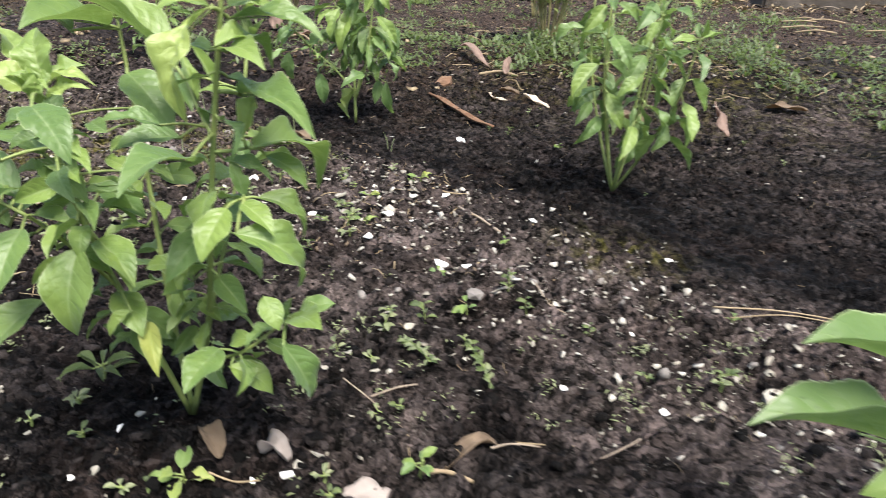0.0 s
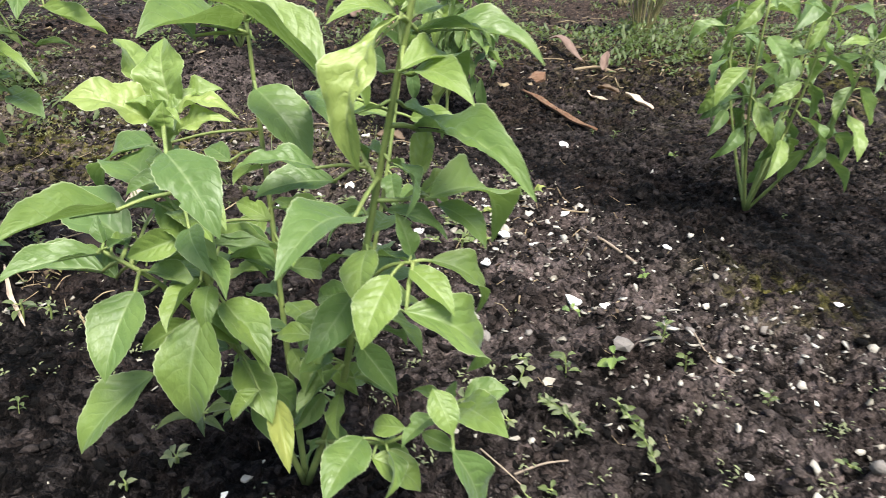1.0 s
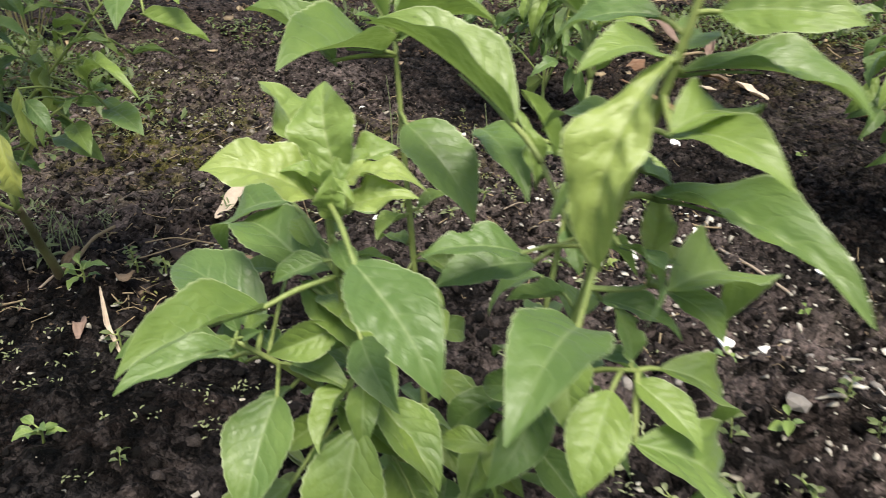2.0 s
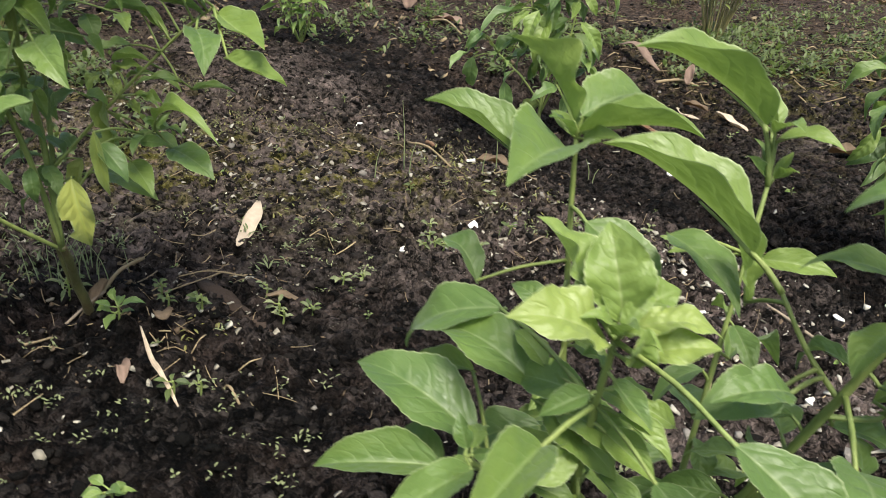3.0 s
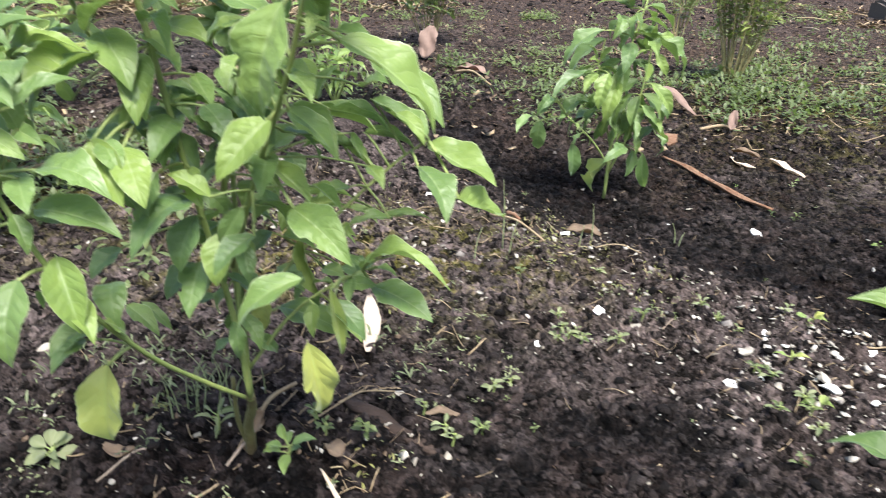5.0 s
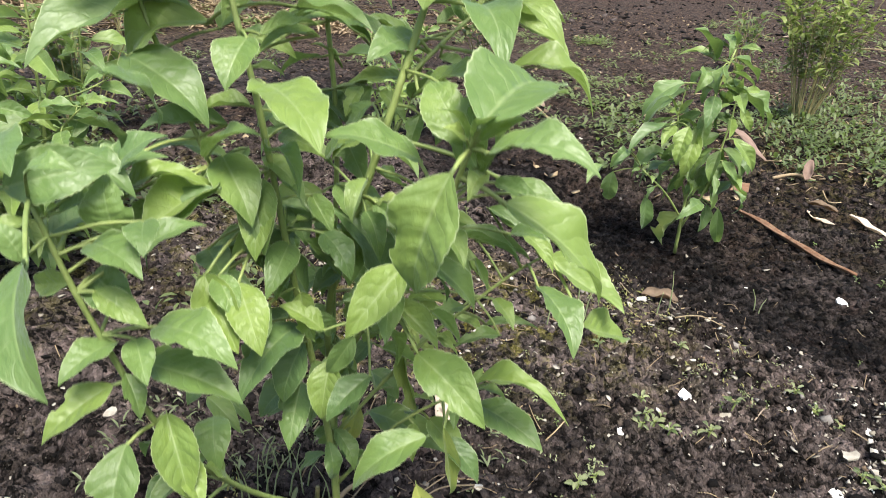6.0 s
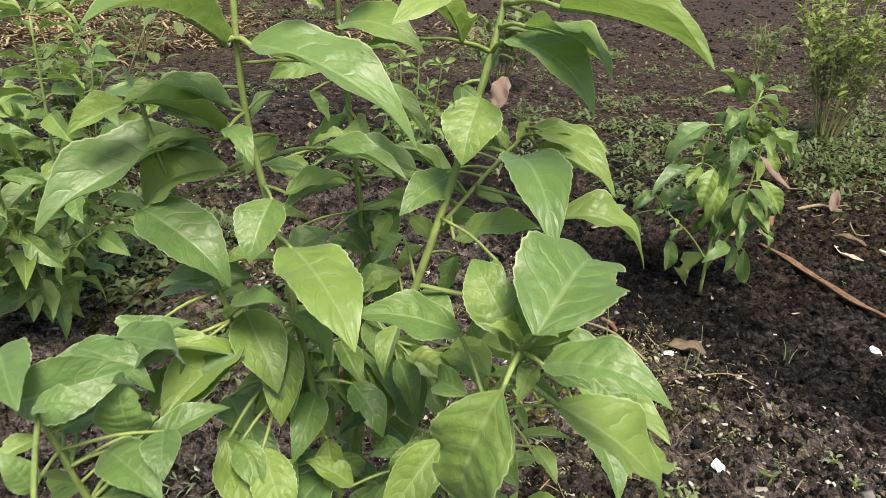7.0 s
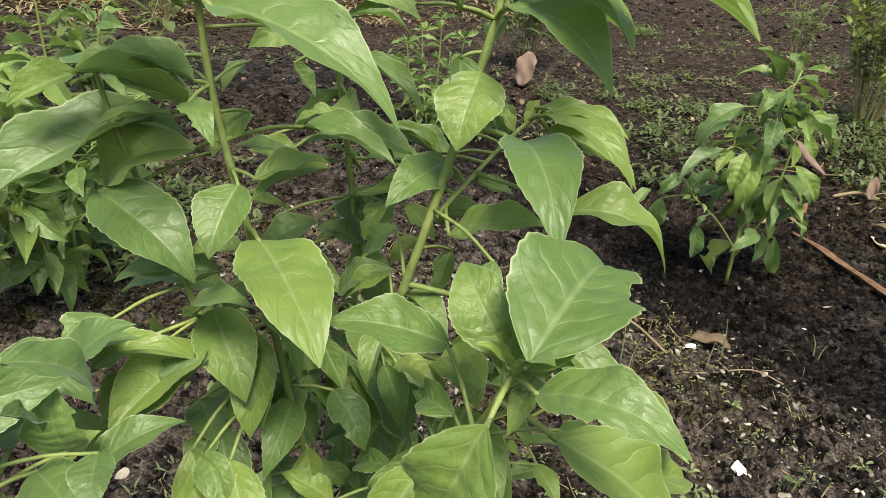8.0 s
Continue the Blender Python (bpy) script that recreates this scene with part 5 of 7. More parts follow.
leaf(small_basil, (-0.161, 1.866, 0.184), (-0.133, 1.843, 0.211), 0.40, 15, 22)
leaf(small_basil, (-0.062, 1.850, 0.140), (-0.048, 1.841, 0.091), 0.40, -20, 23)
leaf(small_basil, (-0.070, 1.873, 0.179), (-0.101, 1.887, 0.167), 0.50, -20, 20)
leaf(small_basil, (-0.147, 1.883, 0.394), (-0.221, 1.898, 0.402), 0.42, 0, 1)
leaf(small_basil, (-0.104, 1.901, 0.400), (-0.041, 1.920, 0.356), 0.40, 0, 22)
leaf(small_basil, (-0.146, 1.882, 0.443), (-0.132, 1.844, 0.409), 0.50, 0, 23)
leaf(small_basil, (-0.188, 1.901, 0.328), (-0.258, 1.919, 0.246), 0.45, 0, 20)
leaf(small_basil, (-0.137, 1.905, 0.351), (-0.155, 1.895, 0.303), 0.45, 15, 21)
leaf(small_basil, (-0.126, 1.886, 0.363), (-0.102, 1.851, 0.326), 0.45, 15, 0)
leaf(small_basil, (-0.088, 1.898, 0.329), (-0.003, 1.888, 0.262), 0.42, 15, 23)
leaf(small_basil, (-0.220, 1.843, 0.267), (-0.307, 1.798, 0.221), 0.32, 15, 20)
leaf(small_basil, (-0.187, 1.900, 0.172), (-0.248, 1.920, 0.115), 0.50, 15, 21)
leaf(small_basil, (-0.291, 1.824, 0.212), (-0.329, 1.830, 0.172), 0.50, -20, 22)
leaf(small_basil, (-0.161, 1.856, 0.253), (-0.185, 1.817, 0.165), 0.42, 0, 1)
leaf(small_basil, (-0.127, 1.844, 0.226), (-0.157, 1.848, 0.154), 0.45, 15, 20)
leaf(small_basil, (-0.061, 1.902, 0.219), (-0.039, 1.855, 0.178), 0.50, 15, 21)
leaf(small_basil, (-0.149, 1.876, 0.395), (-0.213, 1.830, 0.459), 0.30, 15, 22)
leaf(small_basil, (-0.161, 1.887, 0.405), (-0.145, 1.860, 0.437), 0.35, -20, 23)
r31 = random.Random(31)
for line in ([(-0.151, 1.865, 0.15), (-0.150, 1.870, 0.26), (-0.120, 1.865, 0.42)], [(-0.118, 1.850, 0.15), (-0.105, 1.850, 0.26), (-0.100, 1.850, 0.34)], [(-0.170, 1.875, 0.15), (-0.200, 1.880, 0.28)], [(-0.110, 1.885, 0.14), (-0.080, 1.880, 0.17)]):
    leafy(small_basil, r31, line, 0.066, 0.030, 0.1, (1.2, 0.6), True, 0.42)
leafy(small_basil, r31, [(-0.200, 1.850, 0.12), (-0.260, 1.850, 0.17)], 0.036, 0.03, 0.3, (0.8, 0.3), True, 0.45)
basil((0.400, 1.335), 0.38, 0.125, 7, 0.068, 32, "young basil plant with thin stems and drooping leaves in the furrow", (0.02, 0.0), (1.25, 0.7), 0.042, 0.42, 0, 0.47)
basil((-1.34, 1.52), 0.52, 0.17, 6, 0.075, 33, "leafy basil plant at the weedy edge of the bed", (0.03, -0.05), (0.8, 0.0), 0.030, 0.46, 2)

side_basil = thing("basil_plant", (0.42, 0.42, gz(0.42, 0.42)), "low basil plant with broad arching leaves at the bed's edge", "basil plant", "basil plants of the bed")
stem(side_basil, [(0.42, 0.42, -0.02), (0.415, 0.415, 0.10), (0.42, 0.41, 0.24)], 0.0029, 0.0018)
leaf(side_basil, (0.345, 0.405, 0.185), (0.252, 0.400, 0.223), 0.42, 25, 2)
leaf(side_basil, (0.345, 0.400, 0.140), (0.232, 0.400, 0.167), 0.36, 30, 2)
leaf(side_basil, (0.370, 0.400, 0.105), (0.318, 0.400, 0.112), 0.8, 0, 1)
leafy(side_basil, random.Random(8), [(0.42, 0.42, 0.02), (0.425, 0.42, 0.12), (0.43, 0.415, 0.24)], 0.05, 0.05, 0.3, (0.4, -0.2), True)
for line, size in (([(-0.214, 0.548, 0.21), (-0.220, 0.528, 0.30)], 0.030), ([(-0.115, 0.545, 0.29), (-0.094, 0.531, 0.40)], 0.040)):
    leafy(front_basil, rs, line, size, 0.020, 0.1, (0.5, 0.0), False)
leafy(front_basil, rs, [(-0.222, 0.570, 0.165), (-0.246, 0.545, 0.215), (-0.270, 0.536, 0.240)], 0.034, 0.022, 0.2, (0.7, 0.2), True)
leafy(front_basil, rs, [(-0.140, 0.570, 0.085), (-0.105, 0.540, 0.115), (-0.070, 0.535, 0.148)], 0.030, 0.026, 0.2, (0.8, 0.3), True)
leafy(front_basil, rs, [(-0.165, 0.620, 0.04), (-0.160, 0.600, 0.14)], 0.036, 0.022, 0.1, (0.8, 0.4), False)
basil((-0.86, 2.44), 0.34, 0.12, 6, 0.050, 34, "thin upright weedy plant with narrow leaves behind the bed", (0.0, 0.0), (0.6, -0.2), 0.04, 0.34, 1)


def shrub(x, y, height, spread_, stems, leaves, seed, label, size=0.035, material=WEED):
    """A leggy weed: many thin stems and a loose head of small leaves."""
    rs = random.Random(seed)
    z = gz(x, y)
    plant = thing("weed_bush", (x, y, z), label, "weed", "weeds behind the bed")
    verts, faces, uvs = [], [], []
    for k in range(stems):
        a = rs.random() * 6.28
        r = spread_ * rs.uniform(0.2, 1.0)
        h = height * rs.uniform(0.6, 1.0)
        top = Vector((x + r * math.cos(a), y + r * math.sin(a), z + h))
        foot = Vector((x + 0.02 * math.cos(a), y + 0.02 * math.sin(a), z - 0.01))
        line = [foot, foot.lerp(top, 0.5) + Vector((0, 0, 0.03)), top]
        stem(plant, line, 0.0028, 0.0010, "stem", STRAW_STEM, 5)
        pts = curve_points(line, 8)
        for m in range(leaves // stems):
            c = pts[int(rs.uniform(0.35, 1.0) * (len(pts) - 1))] + Vector((rs.uniform(-1, 1), rs.uniform(-1, 1), rs.uniform(-0.5, 1))) * size * 0.7
            small_leaf(verts, faces, uvs, rs, c, size * rs.uniform(0.6, 1.3), rs.uniform(-0.3, 0.9))
    ob = mesh_object("foliage", [v - Vector((x, y, z)) for v in verts], faces, material, None, "", True, uvs)
    ob.parent = plant
    return plant


def small_leaf(verts, faces, uvs, rs, at, size, up, wide=0.42):
    """Adds one small bent leaf to a mesh."""
    a = rs.random() * 6.283
    d = Vector((math.cos(a) * math.cos(up), math.sin(a) * math.cos(up), math.sin(up)))
    side = d.cross(Vector((0, 0, 1))).normalized() * size * wide * 0.5
    rise = side.cross(d).normalized() * size
    k = len(verts)
    verts += [at, at + d * size * 0.35 + side * 0.9 + rise * 0.06, at + d * size * 0.38 + rise * 0.0, at + d * size * 0.35 - side * 0.9 + rise * 0.06,
              at + d * size * 0.72 + side * 0.75 + rise * 0.0, at + d * size * 0.72 - rise * 0.05, at + d * size * 0.72 - side * 0.75 + rise * 0.0, at + d * size - rise * 0.16]
    uvs += [(0.5, 0), (1, 0.35), (0.5, 0.38), (0, 0.35), (0.95, 0.7), (0.5, 0.72), (0.05, 0.7), (0.5, 1)]
    faces += [(k, k + 2, k + 1), (k, k + 3, k + 2), (k + 1, k + 2, k + 5, k + 4), (k + 2, k + 3, k + 6, k + 5), (k + 4, k + 5, k + 7), (k + 5, k + 6, k + 7)]


STRAW_STEM = stem_material("dry_green_stem", rgb(0.34, 0.29, 0.13), rgb(0.20, 0.19, 0.08))
shrub(0.52, 2.96, 0.60, 0.21, 30, 1300, 51, "leggy green weed bush with many thin stems", 0.036, BUSH)
shrub(-2.35, 3.75, 0.30, 0.16, 14, 120, 52, "sparse upright weed clump in dark soil", 0.05)
shrub(0.62, 4.0, 0.32, 0.14, 12, 90, 53, "thin half-dry weed clump in the weedy soil", 0.05)
shrub(-0.62, 3.5, 0.35, 0.25, 12, 260, 54, "low leafy weed bush far behind the bed", 0.06)
shrub(-1.65, 2.15, 0.38, 0.22, 14, 260, 55, "leafy green weed bush at the edge of the bed", 0.055)


WHITE_GRIT = mottled("white_grit", rgb(0.64, 0.61, 0.54), rgb(0.42, 0.39, 0.33), 160.0, 0.75, 0.6, 0.001, rgb(0.17, 0.15, 0.12))


# ---- what lies about on the soil ----
def weed_place(rs):
    """A random place where seedlings grow."""
    while True:
        x, y = rs.uniform(-1.7, 1.3), rs.uniform(0.38, 3.2)
        s, f = float(near_line(np.array(x), np.array(y), STRIP)), float(near_line(np.array(x), np.array(y), FURROW))
        patch = float(lattice(np.array(x * 5.0 + 3), np.array(y * 5.0 + 8)))
        p = 0.25 - 0.3 * math.exp(-(f / 0.16) ** 2) + 0.5 * (y > 1.2 and s < 0.25) + 0.4 * (x < -0.35 and y < 1.3)
        if rs.random() < p * (0.35 + 1.1 * patch):
            return x, y


ICO = [Vector(v).normalized() for v in [(0, 0, 1), (0.9, 0, 0.45), (0.28, 0.85, 0.45), (-0.72, 0.53, 0.45), (-0.72, -0.53, 0.45), (0.28, -0.85, 0.45),
                                       (0.72, 0.53, -0.45), (-0.28, 0.85, -0.45), (-0.9, 0, -0.45), (-0.28, -0.85, -0.45), (0.72, -0.53, -0.45), (0, 0, -1)]]
ICO_FACES = [(0, 1, 2), (0, 2, 3), (0, 3, 4), (0, 4, 5), (0, 5, 1), (1, 6, 2), (2, 7, 3), (3, 8, 4), (4, 9, 5), (5, 10, 1),
             (2, 6, 7), (3, 7, 8), (4, 8, 9), (5, 9, 10), (1, 10, 6), (6, 11, 7), (7, 11, 8), (8, 11, 9), (9, 11, 10), (10, 11, 6)]


def lump(rs, x, y, size, flat=0.7, sink=0.25):
    z = gz(x, y)
    turn = Euler((rs.uniform(-0.5, 0.5), rs.uniform(-0.5, 0.5), rs.random() * 6.3)).to_matrix()
    long_ = rs.uniform(0.7, 1.4)
    verts = []
    for v in ICO:
        q = turn @ Vector((v.x * long_, v.y, v.z * flat)) * size * rs.uniform(0.7, 1.2)
        verts.append((x + q.x, y + q.y, z + q.z + size * (flat - sink) * 0.6))
    return verts, ICO_FACES


def flake(rs, x, y, size, thick=0.16, tilt=0.4, sides=7):
    """A thin broken flake lying on the soil."""
    z = gz(x, y)
    turn = Euler((rs.uniform(-tilt, tilt), rs.uniform(-tilt, tilt), rs.random() * 6.3)).to_matrix()
    long_ = rs.uniform(0.55, 1.0)
    radii = [rs.uniform(0.5, 1.2) for _ in range(sides)]
    verts = []
    for h, k in ((-0.5, 0.92), (0.5, 1.0)):
        for i, r in enumerate(radii):
            a = 6.283 * i / sides
            q = turn @ Vector((math.cos(a) * r * k, math.sin(a) * r * k * long_, h * thick + 0.12 * math.cos(a) ** 2)) * size
            verts.append((x + q.x, y + q.y, z + q.z + size * 0.22))
    faces = [tuple(range(sides))[::-1], tuple(range(sides, 2 * sides))]
    faces += [(i, (i + 1) % sides, sides + (i + 1) % sides, sides + i) for i in range(sides)]
    return verts, faces


def straw_bit(rs, x, y, length, r):
    z = gz(x, y) + r
    a = rs.random() * 6.283
    d = Vector((math.cos(a), math.sin(a), 0)) * length * 0.5
    m = Vector((rs.uniform(-1, 1), rs.uniform(-1, 1), rs.uniform(0.1, 0.5))) * length * 0.06
    c = Vector((x, y, z))
    e0, e1 = c - d, c + d
    e0.z, e1.z = gz(e0.x, e0.y) + r, gz(e1.x, e1.y) + r + rs.uniform(0, 0.004)
    return tube([e0, c + m, e1], r, r * 0.8, 4, 2, 0.6)


def places(seed, count, kind, low=(-1.7, 0.38), high=(1.3, 3.2)):
    """Random places in the bed, thicker where bits of that kind lie."""
    r = np.random.RandomState(seed)
    xs, ys, have = [], [], 0
    while have < count:
        x, y = r.uniform(low[0], high[0], 20000), r.uniform(low[1], high[1], 20000)
        s_, f_ = near_line(x, y, STRIP), near_line(x, y, FURROW)
        patch = lattice(x * 5.0 + 3, y * 5.0 + 8) * 0.6 + lattice(x * 14.0 + 31, y * 14.0 + 5) * 0.4
        if kind == "chip":
            p = 0.07 + 0.95 * np.exp(-(s_ / 0.15) ** 2) - 0.06 * np.exp(-(f_ / 0.15) ** 2) + 0.25 * ((x > 0.2) & (y < 0.9))
        elif kind == "clod":
            p = 1.0 - 0.35 * np.exp(-(s_ / 0.12) ** 2)
        else:
            p = 0.3 + 0.4 * np.exp(-(s_ / 0.25) ** 2)
        keep = r.rand(20000) < p * np.clip(2.2 * patch - 0.35, 0.05, 1.6)
        xs.append(x[keep])
        ys.append(y[keep])
        have += int(keep.sum())
    return np.concatenate(xs)[:count], np.concatenate(ys)[:count]


def turns(r, n, tilt):
    """n random rotations, tilted so far at most and turned any way."""
    a, b, c = r.uniform(-tilt, tilt, n), r.uniform(-tilt, tilt, n), r.uniform(0, 6.283, n)
    one, nil = np.ones(n), np.zeros(n)
    rx = np.array([[one, nil, nil], [nil, np.cos(a), -np.sin(a)], [nil, np.sin(a), np.cos(a)]]).transpose(2, 0, 1)
    ry = np.array([[np.cos(b), nil, np.sin(b)], [nil, one, nil], [-np.sin(b), nil, np.cos(b)]]).transpose(2, 0, 1)
    rz = np.array([[np.cos(c), -np.sin(c), nil], [np.sin(c), np.cos(c), nil], [nil, nil, one]]).transpose(2, 0, 1)
    return rz @ ry @ rx


def mass(name, pieces, faces, material, label, category, damp=None):
    """Many small pieces of one build, n by k by 3, as one mesh."""
    n, k = pieces.shape[:2]
    loops = np.concatenate([np.array(q) for q in faces])
    sizes = np.array([len(q) for q in faces])
    all_loops = (loops[None, :] + (np.arange(n) * k)[:, None]).ravel()
    starts = np.concatenate([[0], np.cumsum(np.tile(sizes, n))[:-1]])
    mesh = bpy.data.meshes.new(name)
    mesh.vertices.add(n * k)
    mesh.vertices.foreach_set("co", pieces.astype(np.float32).ravel())
    mesh.loops.add(len(all_loops))
    mesh.loops.foreach_set("vertex_index", all_loops.astype(np.int32))
    mesh.polygons.add(len(starts))
    mesh.polygons.foreach_set("loop_start", starts.astype(np.int32))
    mesh.update(calc_edges=True)
    if damp is not None:
        layer = mesh.attributes.new("damp_shade", "FLOAT", "POINT")
        layer.data.foreach_set("value", np.repeat(np.clip(damp, 0, 1), k).astype(np.float32))
    mesh.materials.append(material)
    return tagged(new(name, mesh), label, category, kind="stuff")


def many_lumps(seed, x, y, size, flat=0.7, sink=0.25):
    """Jagged crumbs half sunk in the soil."""
    r = np.random.RandomState(seed)
    n = len(x)
    shape = np.array([tuple(v) for v in ICO])[None] * np.stack([r.uniform(0.7, 1.5, n), np.ones(n), np.full(n, flat)], -1)[:, None, :]
    shape = shape * r.uniform(0.5, 1.3, (n, 12, 1))
    shape = np.einsum("nij,nkj->nki", turns(r, n, 0.6), shape) * size[:, None, None]
    centre = np.stack([x, y, ground_z(x, y) + size * (flat - sink) * 0.6], -1)
    return shape + centre[:, None, :]


def many_flakes(seed, x, y, size, thick=0.2, tilt=0.6, sides=6):
    """Broken flakes with ragged outlines."""
    r = np.random.RandomState(seed)
    n = len(x)
    a = 6.283 * np.arange(sides) / sides + r.uniform(-0.35, 0.35, (n, sides))
    radius = r.uniform(0.45, 1.25, (n, sides))
    long_ = r.uniform(0.4, 1.0, n)[:, None]
    px, py = np.cos(a) * radius, np.sin(a) * radius * long_
    bend = r.uniform(-0.3, 0.3, (n, 1)) * px * px
    low = np.stack([px * 0.9, py * 0.9, bend - thick / 2], -1)
    top = np.stack([px, py, bend + thick / 2], -1)
    shape = np.einsum("nij,nkj->nki", turns(r, n, tilt), np.concatenate([low, top], 1)) * size[:, None, None]
    return shape + np.stack([x, y, ground_z(x, y) + size * 0.35 + 0.0012], -1)[:, None, :]


def flake_faces(sides=6):
    return [tuple(range(sides))[::-1], tuple(range(sides, 2 * sides))] + [(i, (i + 1) % sides, sides + (i + 1) % sides, sides + i) for i in range(sides)]


def sizes(seed, n, low, high, lean=2.0):
    """Many small ones and few large ones."""
    return low * (high / low) ** (np.random.RandomState(seed).rand(n) ** lean)


x, y = places(77, 17000, "clod", (-1.25, 0.40), (0.95, 2.3))
mass("soil_clods", many_lumps(1, x, y, sizes(2, len(x), 0.0016, 0.0095, 1.8), 0.58, 0.5), ICO_FACES, CLOD, "dark crumbs and clods of damp soil", "soil", damp_shade(x, y))
x, y = places(78, 3800, "chip")
mass("shell_grit", many_flakes(3, x, y, sizes(4, len(x), 0.0012, 0.0075, 2.2)), flake_faces(), CHIP, "pale crushed shell grit strewn over the soil", "grit")
r78 = np.random.RandomState(78)
q = r78.uniform(-0.20, 0.30, 560)
x, y = 0.06 + r78.normal(0, 0.085, 560) + q, 1.06 + r78.normal(0, 0.085, 560) - q
mass("shell_grit", many_flakes(5, x, y, sizes(6, len(x), 0.0012, 0.0085, 2.0), 0.3, 0.8), flake_faces(), WHITE_GRIT, "white broken shell bits on the dry crest of the bed", "grit")
rs = random.Random(77)
x, y = places(79, 520, "straw")
v, f = join([straw_bit(rs, a, b, rs.uniform(0.005, 0.020), rs.uniform(0.0003, 0.0006)) for a, b in zip(x, y)])
tagged(mesh_object("straw_litter", v, f, STRAW), "short dry straw and rootlets on the soil", "straw", kind="stuff")
x, y = places(80, 150, "chip")
mass("gravel", many_lumps(7, x, y, sizes(8, len(x), 0.003, 0.009, 1.5), 0.75, 0.5), ICO_FACES, STONE, "small grey pebbles in the soil", "gravel")


def carpet(name, spots, label, material, seed, size=(0.010, 0.026), up=(-0.2, 0.9), wide=0.45, low=0.03, clump=0.016):
    """A mat of small leaves in clumps: spots are x, y, radius, how many."""
    r = random.Random(seed)
    verts, faces, uvs = [], [], []
    for x, y, rad, count in spots:
        for _ in range(count // 9):
            a, d = r.random() * 6.283, rad * math.sqrt(r.random())
            cx, cy = x + d * math.cos(a), y + d * math.sin(a)
            if r.random() > 2.6 * (float(lattice(np.array(cx * 6), np.array(cy * 6))) - 0.38):
                continue
            cz, tall = gz(cx, cy), low * r.uniform(0.3, 1.3)
            for _ in range(9):
                p = Vector((cx + r.gauss(0, clump), cy + r.gauss(0, clump), cz + tall * r.random()))
                small_leaf(verts, faces, uvs, r, p, r.uniform(*size), r.uniform(*up), wide)
    return tagged(mesh_object(name, verts, faces, material, smooth=True, uvs=uvs), label, "weeds", kind="stuff")


carpet("ground_weeds", [(0.95, 2.75, 0.62, 5200), (1.5, 2.3, 0.55, 3800), (0.35, 2.75, 0.42, 2400), (1.9, 3.6, 1.0, 5000), (0.75, 3.7, 0.6, 2400), (-0.5, 2.75, 0.35, 1500),
                        (-1.38, 1.72, 0.26, 2600), (-1.75, 1.95, 0.4, 2200), (-1.0, 1.45, 0.20, 350), (-0.15, 2.45, 0.25, 900), (-1.0, 3.0, 0.6, 1500)],
       "low mat of small-leaved green weeds", WEED, 61, (0.008, 0.030), (-0.2, 1.2), 0.45, 0.06)
carpet("ground_weeds", [(-0.72, 1.05, 0.16, 560), (-0.60, 1.15, 0.20, 500), (-0.45, 1.42, 0.24, 900), (-0.72, 1.42, 0.22, 760), (-0.20, 1.22, 0.18, 420), (-0.30, 0.66, 0.14, 480), (-0.55, 0.85, 0.2, 500), (0.02, 0.66, 0.2, 420), (-0.85, 0.85, 0.2, 420), (0.35, 0.62, 0.14, 420), (-0.1, 1.0, 0.15, 260)],
       "scattered tiny weed sprouts on the bed", PALE_WEED, 62, (0.003, 0.0075), (-0.1, 0.9), 0.4, 0.010, 0.006)
far = np.random.RandomState(81)
x, y = far.uniform(-3.0, 3.0, 3400), 2.3 + 5.0 * far.rand(3400) ** 1.5
mass("leaf_litter", many_flakes(9, x, y, far.uniform(0.004, 0.013, 3400), 0.12, 0.8), flake_faces(), DRY_LEAF, "scraps of brown dry leaf litter over the far soil", "litter")
x, y = far.uniform(-3.0, 3.0, 5500), 2.3 + 5.0 * far.rand(5500) ** 1.6
mass("soil_clods", many_lumps(10, x, y, far.uniform(0.003, 0.012, 5500), 0.55, 0.5), ICO_FACES, CLOD, "coarse clods of dry brown soil behind the bed", "soil", np.clip(damp_shade(x, y), 0, 0.5))
carpet("ground_weeds", [(rs.uniform(-3.5, 3.5), rs.uniform(2.7, 6.5), rs.uniform(0.15, 0.5), rs.randrange(150, 700)) for _ in range(26)], "patches of low weeds over the far soil", WEED, 64, (0.012, 0.035), (-0.2, 0.9), 0.4, 0.04)
carpet("ground_weeds", [(-0.1, 2.9, 0.35, 900), (0.15, 3.3, 0.4, 900), (-0.4, 3.7, 0.5, 800), (0.4, 4.1, 0.5, 700), (0.1, 2.45, 0.25, 500), (-1.3, 2.5, 0.4, 900), (-1.9, 2.9, 0.5, 1200)], "thin low weeds on the brown soil behind the bed", WEED, 65, (0.010, 0.026), (-0.2, 0.8), 0.42, 0.025)
x, y = far.uniform(-2.8, 3.2, 1500), 2.15 + 5.5 * far.rand(1500) ** 1.4
mass("husk_litter", many_flakes(15, x, y, 0.004 + 0.016 * far.rand(1500) ** 2.5, 0.1, 0.7), flake_faces(), STRAW, "tan scraps of husk and straw over the far soil", "litter")
x, y = far.uniform(-5.0, 5.0, 3000), 5.0 + 9.0 * far.rand(3000) ** 1.3
mass("soil_clods", many_lumps(16, x, y, far.uniform(0.010, 0.030, 3000), 0.45, 0.35), ICO_FACES, CLOD, "coarse brown clods far behind the bed", "soil", np.zeros(3000))
